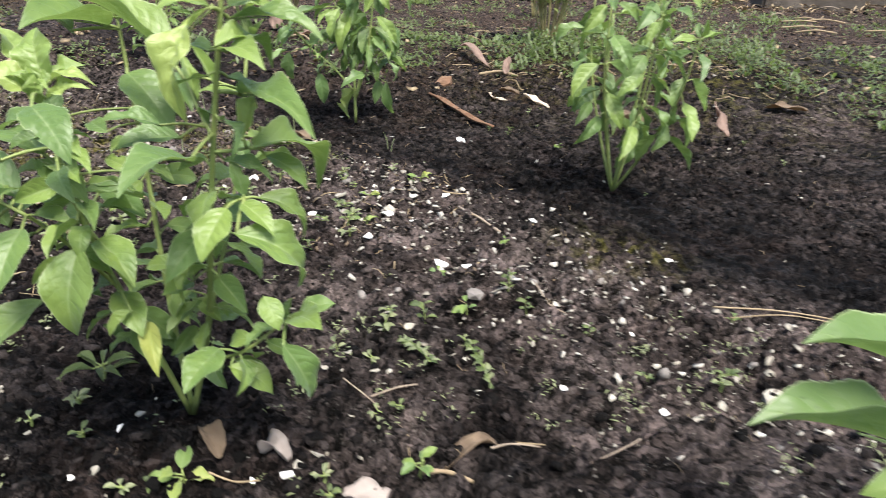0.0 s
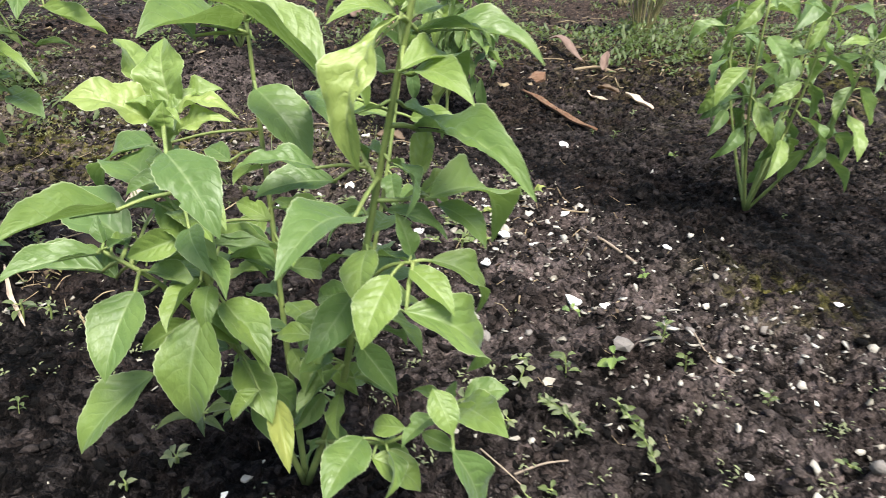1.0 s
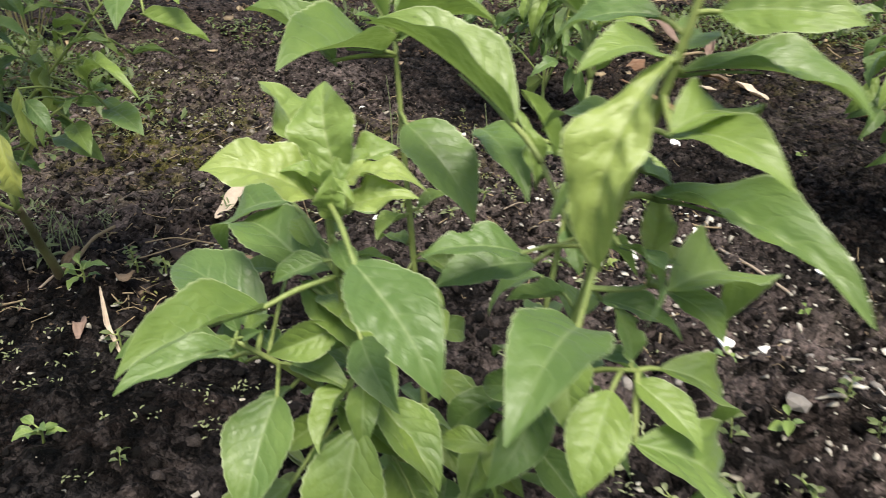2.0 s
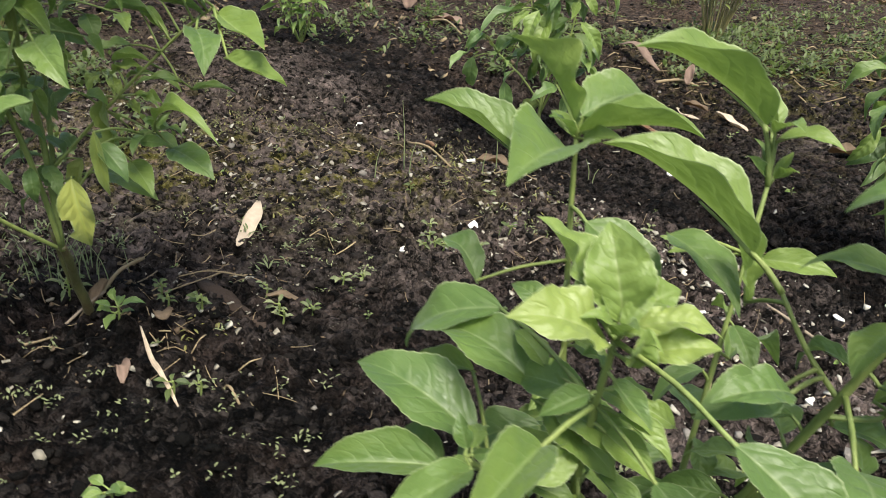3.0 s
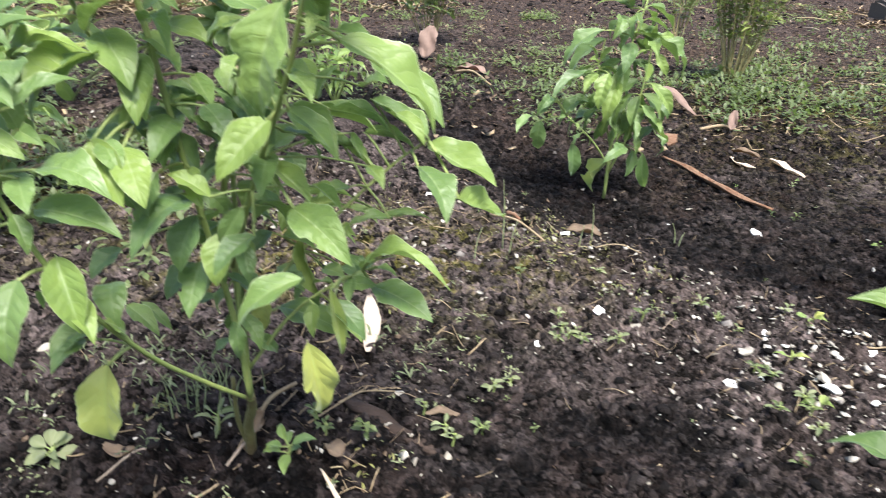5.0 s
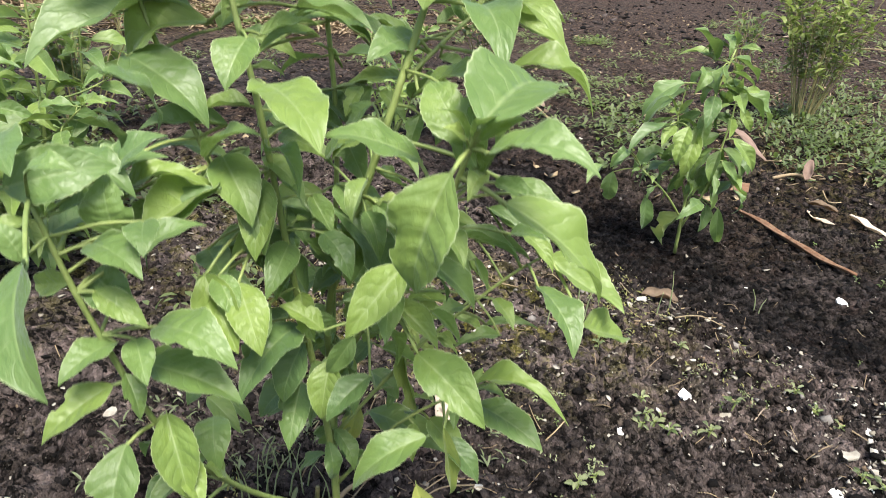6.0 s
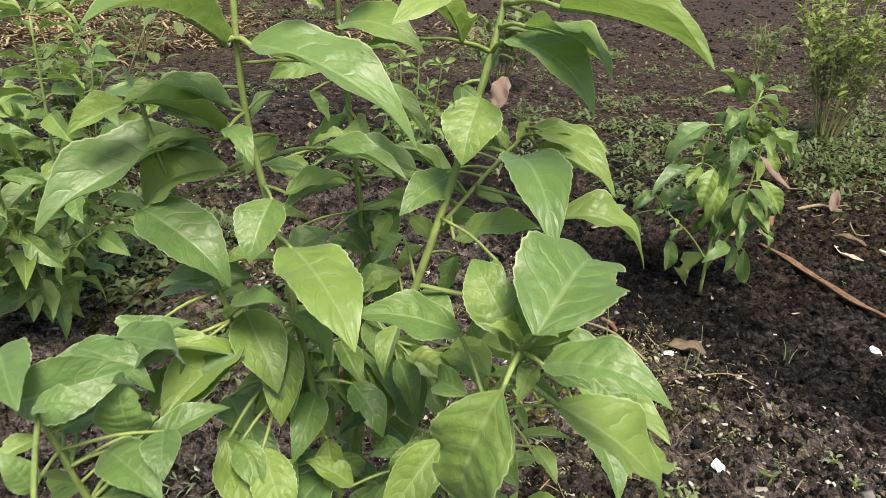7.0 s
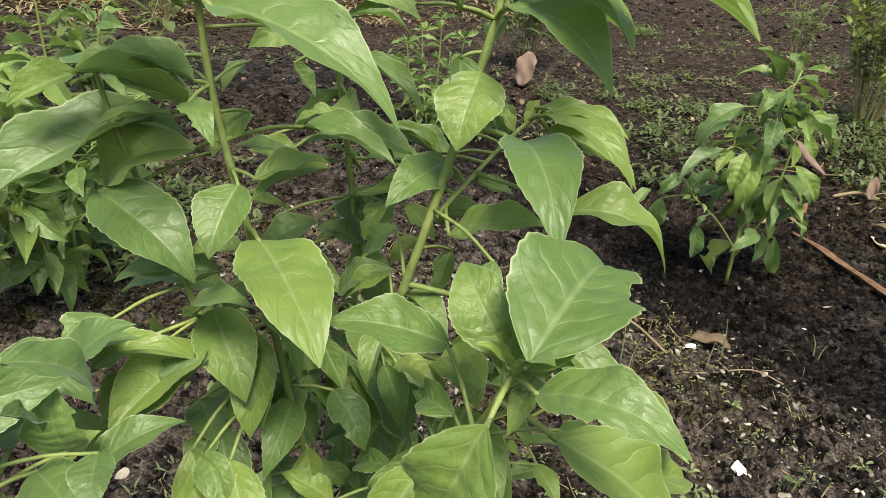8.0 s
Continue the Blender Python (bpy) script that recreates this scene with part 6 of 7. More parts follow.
carpet("dry_straw_mat", [(-3.4, 5.0, 1.3, 5200), (-2.2, 4.6, 0.8, 1600), (-2.7, 4.2, 0.7, 3200), (-1.8, 4.1, 0.5, 1200), (-1.2, 5.0, 0.7, 1000), (2.9, 5.9, 0.9, 1500)], "yellowed straw and dry grass far behind the bed", STRAW, 63, (0.04, 0.12), (-0.1, 0.5), 0.12, 0.03)


carpet("ground_weeds", [(-0.76, 1.02, 0.11, 700), (-0.66, 1.00, 0.07, 300), (-0.88, 1.08, 0.14, 500), (-0.62, 1.14, 0.10, 220)], "tangle of narrow pale weeds at the tall basil's foot", PALE_WEED, 66, (0.006, 0.018), (0.0, 1.2), 0.22, 0.014, 0.010)


# the mossy, littered crest of the bed
crest = [(-0.72, 1.72, 0.10, 240), (-0.55, 1.56, 0.14, 600), (-0.40, 1.62, 0.12, 300), (-0.30, 1.50, 0.10, 220), (-0.62, 1.33, 0.12, 380), (-0.80, 1.50, 0.16, 600),
         (-0.18, 1.33, 0.10, 110), (-0.05, 1.17, 0.09, 90), (-0.02, 1.08, 0.08, 80), (-0.66, 1.02, 0.06, 260), (-0.60, 0.97, 0.05, 200), (-1.0, 1.7, 0.25, 900), (-0.78, 0.98, 0.08, 160)]
carpet("moss_mat", crest, "yellow-green moss and tiny sprouts on the crest of the bed", MOSS, 71, (0.004, 0.010), (-0.2, 1.1), 0.35, 0.009)


def strewn(seed, count):
    r = np.random.RandomState(seed)
    spot = np.array([c[:3] for c in crest])[r.randint(0, len(crest), count)]
    return spot[:, 0] + r.normal(0, 1, count) * (spot[:, 2] + 0.04), spot[:, 1] + r.normal(0, 1, count) * (spot[:, 2] + 0.04)


x, y = strewn(82, 800)
mass("leaf_litter", many_flakes(11, x, y, sizes(12, 800, 0.0015, 0.0065, 1.4), 0.14, 0.8), flake_faces(), DRY_LEAF, "scraps of rotted brown leaf on the crest of the bed", "litter")
v, f = join([straw_bit(rs, x, y, rs.uniform(0.010, 0.045), rs.uniform(0.0005, 0.0012)) for x, y in zip(*strewn(83, 420))])
tagged(mesh_object("straw_litter", v, f, STRAW), "bits of dry straw on the crest of the bed", "straw", kind="stuff")
x, y = strewn(84, 420)
mass("shell_grit", many_flakes(13, x, y, sizes(14, 420, 0.0016, 0.0075, 1.8), 0.3, 0.7), flake_faces(), CHIP, "pale shell grit on the mossy crest of the bed", "grit")
v, f = join([straw_bit(rs, rs.uniform(0.1, 1.4), rs.uniform(2.15, 3.6), rs.uniform(0.03, 0.10), rs.uniform(0.0012, 0.003)) for _ in range(160)])
tagged(mesh_object("straw_litter", v, f, STRAW), "dry stalks lying among the low weeds", "straw", kind="stuff")


def sprout(look_, seed, pairs, size, height):
    """One small weed: a thin stem and pairs of leaves."""
    r = random.Random(seed)
    plant = thing("weed_seedling", (0, 0, 0), "tiny green weed seedling in the soil", "seedling", "weed seedlings")
    bend = Vector((r.uniform(-0.3, 0.3) * height, r.uniform(-0.3, 0.3) * height, height))
    stem(plant, [(0, 0, -0.006), bend * 0.5, bend], 0.0009, 0.0006, "stem", None, 4)
    for k in range(pairs * 2):
        a, d = 1.57 * (k // 2) + 3.14 * (k % 2) + r.uniform(-0.5, 0.5), r.uniform(-0.5, 0.2)
        out = Vector((math.cos(a) * math.cos(d), math.sin(a) * math.cos(d), -math.sin(d)))
        q = bend * ((k // 2 + 1) / pairs)
        ob = leaf(plant, q + out * size * 0.15, q + out * size * r.uniform(0.7, 1.25), 0.6, r.uniform(-25, 25))
        ob.data = TINY[look_]
    return plant


kinds = [sprout(0, 1, 2, 0.012, 0.010), sprout(0, 2, 3, 0.013, 0.018), sprout(1, 3, 3, 0.015, 0.026), sprout(2, 4, 2, 0.018, 0.016), sprout(1, 5, 4, 0.010, 0.026)]
for k, ob in enumerate(kinds):
    x, y = (-0.06 + 0.05 * k, 0.74 + 0.02 * k)
    ob.matrix_basis = pose(x, y, gz(x, y))
for _ in range(190):
    x, y = weed_place(rs)
    s = rs.uniform(0.3, 0.72)
    copy_thing(kinds[rs.randrange(5)], pose(x, y, gz(x, y), 0, 0, rs.uniform(0, 360)) @ Matrix.Diagonal((s, s, s, 1)))


def seedling(x, y, label, leaves, size, seed, height=0.02, old=False, wide=0.62, tiny=None):
    """A larger weed with leaves of its own."""
    r = random.Random(seed)
    z = gz(x, y)
    plant = thing("weed_seedling", (x, y, z), label, "seedling")
    stem(plant, [(x, y, z - 0.01), (x + 0.003, y, z + height * 0.5), (x + 0.004, y - 0.003, z + height)], 0.0014, 0.0010)
    for k in range(leaves):
        a = 2.4 * k + r.random()
        d = r.uniform(-0.5, 0.3)
        out = Vector((math.cos(a) * math.cos(d), math.sin(a) * math.cos(d), -math.sin(d)))
        b = Vector((x, y, z + height * (0.4 + 0.6 * k / leaves))) + out * size * 0.25
        ob = leaf(plant, b, b + out * size * r.uniform(0.7, 1.1), wide, r.uniform(-20, 20), r.randrange(6), old and k % 2 == 0)
        if tiny is not None:
            ob.data = TINY[tiny]


seedling(-0.168, 0.530, "young yellow-green weed with rounded leaves beside the basil", 5, 0.024, 1, 0.014, True)
seedling(-0.668, 0.930, "young basil seedling beside the dry stalk", 7, 0.024, 2, 0.022, False, 0.5)
seedling(-0.592, 0.978, "small bushy weed beside the rotting wood", 8, 0.013, 3, 0.028, False, 0.5, 1)
seedling(-0.917, 0.930, "pale-green rosette weed on the soil", 12, 0.022, 5, 0.018, False, 0.58, 0)
seedling(-0.310, 0.703, "narrow-leaved weed under the basil", 9, 0.036, 6, 0.022, False, 0.26, 1)
seedling(-0.314, 0.652, "small weed with pale leaves under the basil", 9, 0.013, 7, 0.014, False, 0.5, 0)
seedling(0.035, 0.545, "small weed beside a dry stick", 6, 0.016, 8, 0.02)
seedling(0.055, 0.890, "tiny two-leaved weed beside white shells", 4, 0.012, 9, 0.01)
seedling(-0.560, 0.826, "small green weed against the dry stalk", 6, 0.015, 10, 0.022, False, 0.45, 1)
seedling(-0.495, 0.985, "thin weed beside the pale curled leaf", 5, 0.011, 11, 0.02, False, 0.45, 0)
seedling(-0.560, 0.700, "small clump of round weed leaves on dark soil", 7, 0.018, 12, 0.02)


def trailing(x, y, x2, y2, label, seed):
    """A creeping weed lying on the soil."""
    r = random.Random(seed)
    z = gz(x, y)
    plant = thing("creeping_weed", (x, y, z), label, "weed")
    line = [(x, y, gz(x, y) + 0.006), ((x + x2) / 2 + 0.004, (y + y2) / 2, gz((x + x2) / 2, (y + y2) / 2) + 0.012), (x2, y2, gz(x2, y2) + 0.008)]
    stem(plant, line, 0.0013, 0.0009)
    for q in curve_points(line, 7):
        for _ in range(2):
            a, d = r.random() * 6.28, r.uniform(-0.6, 0.2)
            out = Vector((math.cos(a) * math.cos(d), math.sin(a) * math.cos(d), -math.sin(d)))
            leaf(plant, q, q + out * r.uniform(0.007, 0.014), 0.45, r.uniform(-30, 30)).data = TINY[r.randrange(2)]


trailing(0.082, 0.735, 0.108, 0.672, "creeping green weed sprig on the soil", 1)
trailing(0.010, 0.745, 0.045, 0.690, "creeping weed sprig with small leaves", 2)


def strip(name, points, width, label, category, material, curl=0.4, thick=0.0012, taper=0.3):
    """A dry curled ribbon: bark, husk or leaf."""
    line = curve_points(points, 6)
    n, m = len(line), 7
    verts, faces = [], []
    for layer in (0, 1):
        for i, c in enumerate(line):
            way = (line[min(i + 1, n - 1)] - line[max(i - 1, 0)]).normalized()
            x = way.cross(Vector((0, 0, 1))).normalized()
            up = x.cross(way)
            k = i / (n - 1)
            w = width * (0.25 * taper + (1 - 0.25 * taper) * math.sin(math.pi * min(1, max(0, 0.03 + 0.94 * k))) ** 0.7) * (1 + 0.05 * math.sin(i * 2.3 + points[0][1] * 70) + 0.03 * math.sin(i * 5.1))
            for j in range(m):
                u = j / (m - 1) * 2 - 1
                verts.append(c + x * (u * w / 2) + up * (0.6 * curl * w * (u * u - 0.3) + 0.09 * w * math.sin(i * 0.9 + j * 1.3 + points[0][0] * 90) * (0.4 + abs(u)) - layer * thick))
    half = n * m
    for i in range(n - 1):
        for j in range(m - 1):
            a = i * m + j
            faces.append((a, a + 1, a + m + 1, a + m))
            faces.append((half + a, half + a + m, half + a + m + 1, half + a + 1))
    rim = [j for j in range(m)] + [i * m + m - 1 for i in range(1, n)] + [half - 1 - j for j in range(1, m)] + [i * m for i in range(n - 2, 0, -1)]
    for a, b in zip(rim, rim[1:] + rim[:1]):
        faces.append((a, half + a, half + b, b))
    o = Vector(points[0])
    ob = mesh_object(name, [q - o for q in verts], faces, material)
    ob.matrix_basis = Matrix.Translation(o)
    return tagged(ob, label, category)


def on(x, y, lift=0.004):
    return (x, y, gz(x, y) + lift)


def stick(points, r0, r1, label, material=TWIG, name="stick"):
    o = Vector(points[0])
    v, f = tube([Vector(p) - o for p in points], r0, r1, 7, 5, 0.8, 0.12)
    ob = mesh_object(name, v, f, material)
    ob.matrix_basis = Matrix.Translation(o)
    return tagged(ob, label, "stick")


def lone(name, kind, x, y, size, label, category, material, seed, **more):
    v, f = kind(random.Random(seed), x, y, size, **more)
    o = Vector((x, y, gz(x, y)))
    ob = mesh_object(name, [Vector(q) - o for q in v], f, material, smooth=False)
    ob.matrix_basis = Matrix.Translation(o)
    return tagged(ob, label, category)


lone("shell_piece", flake, 0.060, 0.918, 0.015, "white broken shell piece on dry soil", "shell", WHITE, 1, thick=0.2, tilt=0.2, sides=9)
lone("shell_piece", flake, 0.096, 0.902, 0.012, "white broken shell piece on dry soil", "shell", WHITE, 2, thick=0.2, tilt=0.2, sides=9)
lone("shell_piece", flake, 0.212, 1.103, 0.009, "white shell fragment beside the furrow", "shell", WHITE, 3, thick=0.2, tilt=0.2)
lone("shell_piece", flake, 0.118, 1.665, 0.016, "white crumpled scrap in the dark furrow", "scrap", WHITE, 4, thick=0.3, tilt=0.4, sides=9)
lone("shell_piece", flake, -0.545, 1.765, 0.013, "white scrap on the soil behind the bed", "scrap", WHITE, 5, thick=0.3, tilt=0.4)
lone("shell_piece", flake, -0.294, 1.530, 0.011, "white scrap beside the dry leaf", "scrap", WHITE, 6, thick=0.3, tilt=0.4)
lone("shell_piece", flake, -0.081, 1.137, 0.012, "pale shell fragment on the bed", "shell", CHIP, 7, thick=0.2, tilt=0.3)
lone("shell_piece", flake, -0.050, 1.165, 0.010, "white shell fragment on the bed", "shell", WHITE, 8, thick=0.2, tilt=0.3)
lone("shell_piece", flake, -0.020, 1.085, 0.013, "pale shell fragment on the bed", "shell", WHITE, 9, thick=0.2, tilt=0.3)
lone("shell_piece", flake, 0.020, 1.06, 0.009, "white shell fragment on the bed", "shell", WHITE, 10, thick=0.2, tilt=0.3)
lone("shell_piece", flake, -0.045, 0.99, 0.010, "white shell fragment on the bed", "shell", WHITE, 13, thick=0.2, tilt=0.3)
lone("shell_piece", flake, 0.390, 0.965, 0.007, "white shell fragment in the furrow", "shell", WHITE, 14, thick=0.2, tilt=0.3)
lone("stone", lump, 0.100, 0.818, 0.0125, "grey angular stone on the dry soil", "stone", STONE, 11, flat=0.6, sink=0.3)
lone("stone", flake, 0.386, 0.626, 0.020, "flat pale round stone on grey soil", "stone", CHIP, 12, thick=0.3, tilt=0.1, sides=10)
lone("stone", lump, 0.09, 2.21, 0.028, "reddish-brown stone beside the bark strip", "stone", BARK, 15, flat=0.8, sink=0.3)
lone("stone", lump, -2.226, 6.5, 0.09, "round pale stone in far dry grass", "stone", CHIP, 16, flat=0.8, sink=0.3)
strip("shell_strip", [on(0.120, 0.832, 0.002), on(0.140, 0.826, 0.004), on(0.158, 0.815, 0.002)], 0.005, "white curled shell strip on the soil", "shell", CHIP, 0.3)

stick([on(0.091, 1.118, 0.005), on(0.120, 1.075, 0.007), on(0.158, 1.028, 0.004)], 0.0026, 0.0022, "straight pale dry stick on the bed")
stick([on(-0.425, 1.628, 0.005), on(-0.378, 1.575, 0.010), on(-0.328, 1.522, 0.005)], 0.0030, 0.0024, "straight pale dry stick on the bed", STRAW)
stick([on(0.175, 0.832, 0.004), on(0.190, 0.808, 0.004), on(0.206, 0.785, 0.004)], 0.0011, 0.0009, "short thin twig on the soil")
stick([on(-0.045, 0.670, 0.012), on(-0.015, 0.648, 0.006), on(0.018, 0.620, 0.004)], 0.0010, 0.0007, "thin wiry twig beside the basil")
stick([on(-0.015, 0.650, 0.004), on(0.010, 0.664, 0.006), on(0.032, 0.668, 0.004)], 0.0013, 0.0010, "thin grey twig on the soil")
stick([on(0.398, 0.818, 0.004), on(0.50, 0.812, 0.008), on(0.66, 0.803, 0.004)], 0.0013, 0.0010, "long pale straw stalk on the soil", STRAW)
stick([on(0.41, 0.806, 0.003), on(0.50, 0.803, 0.006), on(0.64, 0.796, 0.004)], 0.0011, 0.0008, "long pale straw stalk on the soil", STRAW)
stick([on(0.037, 0.548, 0.004), on(0.060, 0.548, 0.005), on(0.084, 0.546, 0.004)], 0.0026, 0.0022, "short pale dry stick on the soil", STRAW)
stick([on(-0.722, 0.985, 0.003), on(-0.705, 1.010, 0.020), on(-0.676, 1.020, 0.050)], 0.0028, 0.0022, "dry pale stick leaning beside the basil's stem", STRAW)
stick([on(-0.525, 0.868, 0.004), on(-0.512, 0.855, 0.005), on(-0.498, 0.842, 0.004)], 0.0022, 0.0018, "short pale dry stick on dark soil", STRAW)
stick([on(-0.860, 0.905, 0.003), on(-0.82, 0.93, 0.006), on(-0.79, 0.925, 0.004)], 0.0014, 0.0011, "thin bent twig on dark soil")
stick([on(-1.40, 1.655, 0.02), on(-1.34, 1.70, 0.025), on(-1.29, 1.76, 0.02)], 0.0042, 0.0032, "dry pale stick among low weeds", STRAW)
stick([on(0.20, 2.30, 0.01), on(0.27, 2.33, 0.012), on(0.33, 2.34, 0.01)], 0.005, 0.004, "pale dry stalk among weeds", STRAW)
stick([on(-0.50, 2.85, 0.02), on(-0.44, 2.80, 0.03), on(-0.38, 2.70, 0.02)], 0.005, 0.004, "pale dry stalk among weeds", STRAW)
strip("dry_stalk", [on(-0.628, 0.905, 0.030), on(-0.598, 0.865, 0.028), on(-0.574, 0.835, 0.024), on(-0.548, 0.812, 0.012)], 0.0055, "dry pale folded husk lying on dark soil", "husk", PALE_LEAF, 0.9)
strip("wood_piece", [on(-0.632, 1.065, 0.004), on(-0.60, 1.038, 0.010), on(-0.56, 1.015, 0.007), on(-0.505, 0.972, 0.004)], 0.022, "dark rotting strip of wood in the soil", "wood", mottled("rotten_wood", rgb(0.05, 0.034, 0.026), rgb(0.028, 0.02, 0.016), 30.0, 0.9, 0.9, 0.003, None, (0.3, 3, 3)), -0.25, 0.006, 0.6)
strip("bark_strip", [on(0.040, 2.090, 0.010), on(0.090, 1.990, 0.014), on(0.150, 1.880, 0.012), on(0.206, 1.795, 0.008)], 0.017, "long red-brown bark strip in the furrow", "bark", BARK, 0.7, 0.003, 0.9)
strip("dry_leaf", [on(-0.611, 1.160, 0.012), on(-0.612, 1.225, 0.018), on(-0.625, 1.298, 0.014)], 0.026, "bleached dry leaf lying on dark soil", "dry leaf", PALE_LEAF, 0.25, 0.001, 0.15)
strip("dry_leaf", [on(-0.526, 1.022, 0.006), on(-0.505, 1.030, 0.009), on(-0.480, 1.036, 0.006)], 0.013, "small pale curled dry leaf on the soil", "dry leaf", DRY_LEAF, 0.3, 0.001, 0.3)
strip("dry_leaf", [on(-0.628, 0.955, 0.006), on(-0.620, 0.943, 0.016), on(-0.614, 0.930, 0.022)], 0.022, "small brown dry leaf beside the seedling", "dry leaf", DRY_LEAF, 0.3, 0.001, 0.4)
strip("dry_leaf", [on(-0.282, 1.573, 0.006), on(-0.251, 1.567, 0.020), on(-0.219, 1.561, 0.010)], 0.034, "brown crumpled dry leaf standing on the bed", "dry leaf", DRY_LEAF, 0.4, 0.001, 0.4)
strip("dry_leaf", [on(0.15, 2.68, 0.02), on(0.185, 2.58, 0.05), on(0.245, 2.48, 0.015)], 0.034, "large arched pale dry leaf among weeds", "dry leaf", PINK_LEAF, -0.3, 0.001, 0.3)
strip("dry_leaf", [on(0.284, 2.29, 0.004), on(0.287, 2.30, 0.03), on(0.296, 2.317, 0.06)], 0.026, "upright curled pinkish dry leaf among weeds", "dry leaf", PINK_LEAF, 0.6, 0.001, 0.25)
strip("dry_leaf", [(0.776, 1.712, 0.012), (0.758, 1.734, 0.051), (0.741, 1.742, 0.090)], 0.046, "pinkish oval dry leaf beside the young basil", "dry leaf", PINK_LEAF, 0.15, 0.001, 0.2)
strip("dry_leaf", [on(0.217, 2.10, 0.006), on(0.24, 2.08, 0.010), on(0.266, 2.05, 0.006)], 0.018, "pale dry leaf piece beyond the furrow", "dry leaf", PALE_LEAF, 0.4, 0.001, 0.4)
strip("dry_leaf", [on(0.255, 2.19, 0.006), on(0.285, 2.17, 0.012), on(0.31, 2.14, 0.006)], 0.022, "pale dry husk beyond the furrow", "husk", DRY_LEAF, 0.6, 0.002, 0.5)
strip("dry_leaf", [on(0.322, 2.10, 0.006), on(0.35, 2.07, 0.014), on(0.385, 2.03, 0.006)], 0.024, "pale dry husk beyond the furrow", "husk", PALE_LEAF, 0.5, 0.002, 0.4)
strip("dry_leaf", [on(0.54, 1.92, 0.006), on(0.57, 1.89, 0.02), on(0.61, 1.85, 0.006)], 0.05, "pale crumpled dry leaf at the furrow's side", "dry leaf", DRY_LEAF, 0.5, 0.002, 0.4)
strip("dry_leaf", [on(1.02, 2.05, 0.01), on(1.06, 2.02, 0.02), on(1.12, 2.0, 0.01)], 0.05, "yellowing fallen leaf among weeds", "dry leaf", DRY_LEAF, 0.3, 0.001, 0.3)
strip("dry_leaf", [on(-0.62, 3.15, 0.01), on(-0.61, 3.17, 0.06), on(-0.60, 3.20, 0.12)], 0.08, "pinkish dry leaf standing in weeds", "dry leaf", PINK_LEAF, 0.3, 0.001, 0.3)
strip("dry_leaf", [on(-0.50, 2.92, 0.01), on(-0.44, 2.91, 0.025), on(-0.39, 2.89, 0.01)], 0.06, "brown dry leaf among weeds", "dry leaf", PINK_LEAF, 0.3, 0.001, 0.3)
strip("dry_leaf", [on(-0.030, 0.530, 0.004), on(-0.008, 0.526, 0.014), on(0.018, 0.520, 0.006)], 0.026, "crumpled pale dry leaf on dark soil", "dry leaf", GREY_LEAF, 0.5, 0.001, 0.5)
strip("dry_leaf", [on(0.060, 0.565, 0.004), on(0.085, 0.576, 0.010), on(0.110, 0.590, 0.006)], 0.016, "narrow brown dry leaf on the soil", "dry leaf", DRY_LEAF, 0.5, 0.001, 0.3)
strip("dry_leaf", [on(-0.165, 0.590, 0.004), on(-0.152, 0.574, 0.014), on(-0.142, 0.556, 0.008)], 0.020, "brown curled dry leaf under the basil", "dry leaf", DRY_LEAF, 0.7, 0.001, 0.4)
strip("dry_leaf", [on(-0.108, 0.572, 0.006), on(-0.095, 0.566, 0.010), on(-0.082, 0.560, 0.008)], 0.016, "rolled pale dry leaf on the soil", "dry leaf", GREY_LEAF, 1.2, 0.001, 0.6)


strip("dry_leaf", [on(-0.875, 0.955, 0.003), on(-0.856, 0.945, 0.009), on(-0.838, 0.948, 0.004)], 0.016, "brown scrap of dry leaf beside the tall basil", "dry leaf", DRY_LEAF, 0.4, 0.001, 0.5)
strip("dry_leaf", [on(-0.640, 0.870, 0.004), on(-0.628, 0.862, 0.012), on(-0.622, 0.845, 0.006)], 0.014, "red-brown curled dry leaf beside the husk", "dry leaf", PINK_LEAF, 0.6, 0.001, 0.4)
strip("dry_leaf", [on(-0.722, 0.960, 0.004), on(-0.712, 0.975, 0.020), on(-0.706, 0.985, 0.030)], 0.016, "brown dry husk against the basil's woody stem", "husk", DRY_LEAF, 0.7, 0.001, 0.5)
stick([on(-0.749, 0.882, 0.003), on(-0.742, 0.895, 0.006), on(-0.736, 0.910, 0.004)], 0.0020, 0.0015, "short pale dry stick on dark soil", STRAW)
stick([on(-0.735, 0.935, 0.003), on(-0.722, 0.955, 0.012), on(-0.706, 0.975, 0.022)], 0.0018, 0.0014, "short dry stick at the basil's foot", TWIG)
stick([on(-0.819, 0.951, 0.003), on(-0.801, 0.959, 0.007), on(-0.778, 0.950, 0.004)], 0.0010, 0.0008, "thin curved rootlet on dark soil", STRAW)
stick([on(-0.565, 1.060, 0.003), on(-0.60, 1.03, 0.030), on(-0.625, 1.00, 0.045)], 0.0012, 0.0009, "thin dry stalk leaning over the rotting wood", STRAW)
stick([on(-0.660, 1.000, 0.004), on(-0.640, 1.030, 0.020), on(-0.600, 1.075, 0.006)], 0.0013, 0.0010, "thin dry stalk at the basil's foot", STRAW)
for x, y, size, seed in ((-1.035, 1.130, 0.010, 41), (-0.897, 1.106, 0.009, 42), (-0.966, 1.021, 0.008, 43), (-0.839, 0.899, 0.006, 44), (-0.760, 0.865, 0.006, 45), (-0.30, 1.20, 0.006, 46), (-0.474, 1.211, 0.005, 47)):
    lone("shell_piece", flake, x, y, size, "pale broken shell bit on dark soil", "shell", CHIP, seed, thick=0.25, tilt=0.4, sides=8)
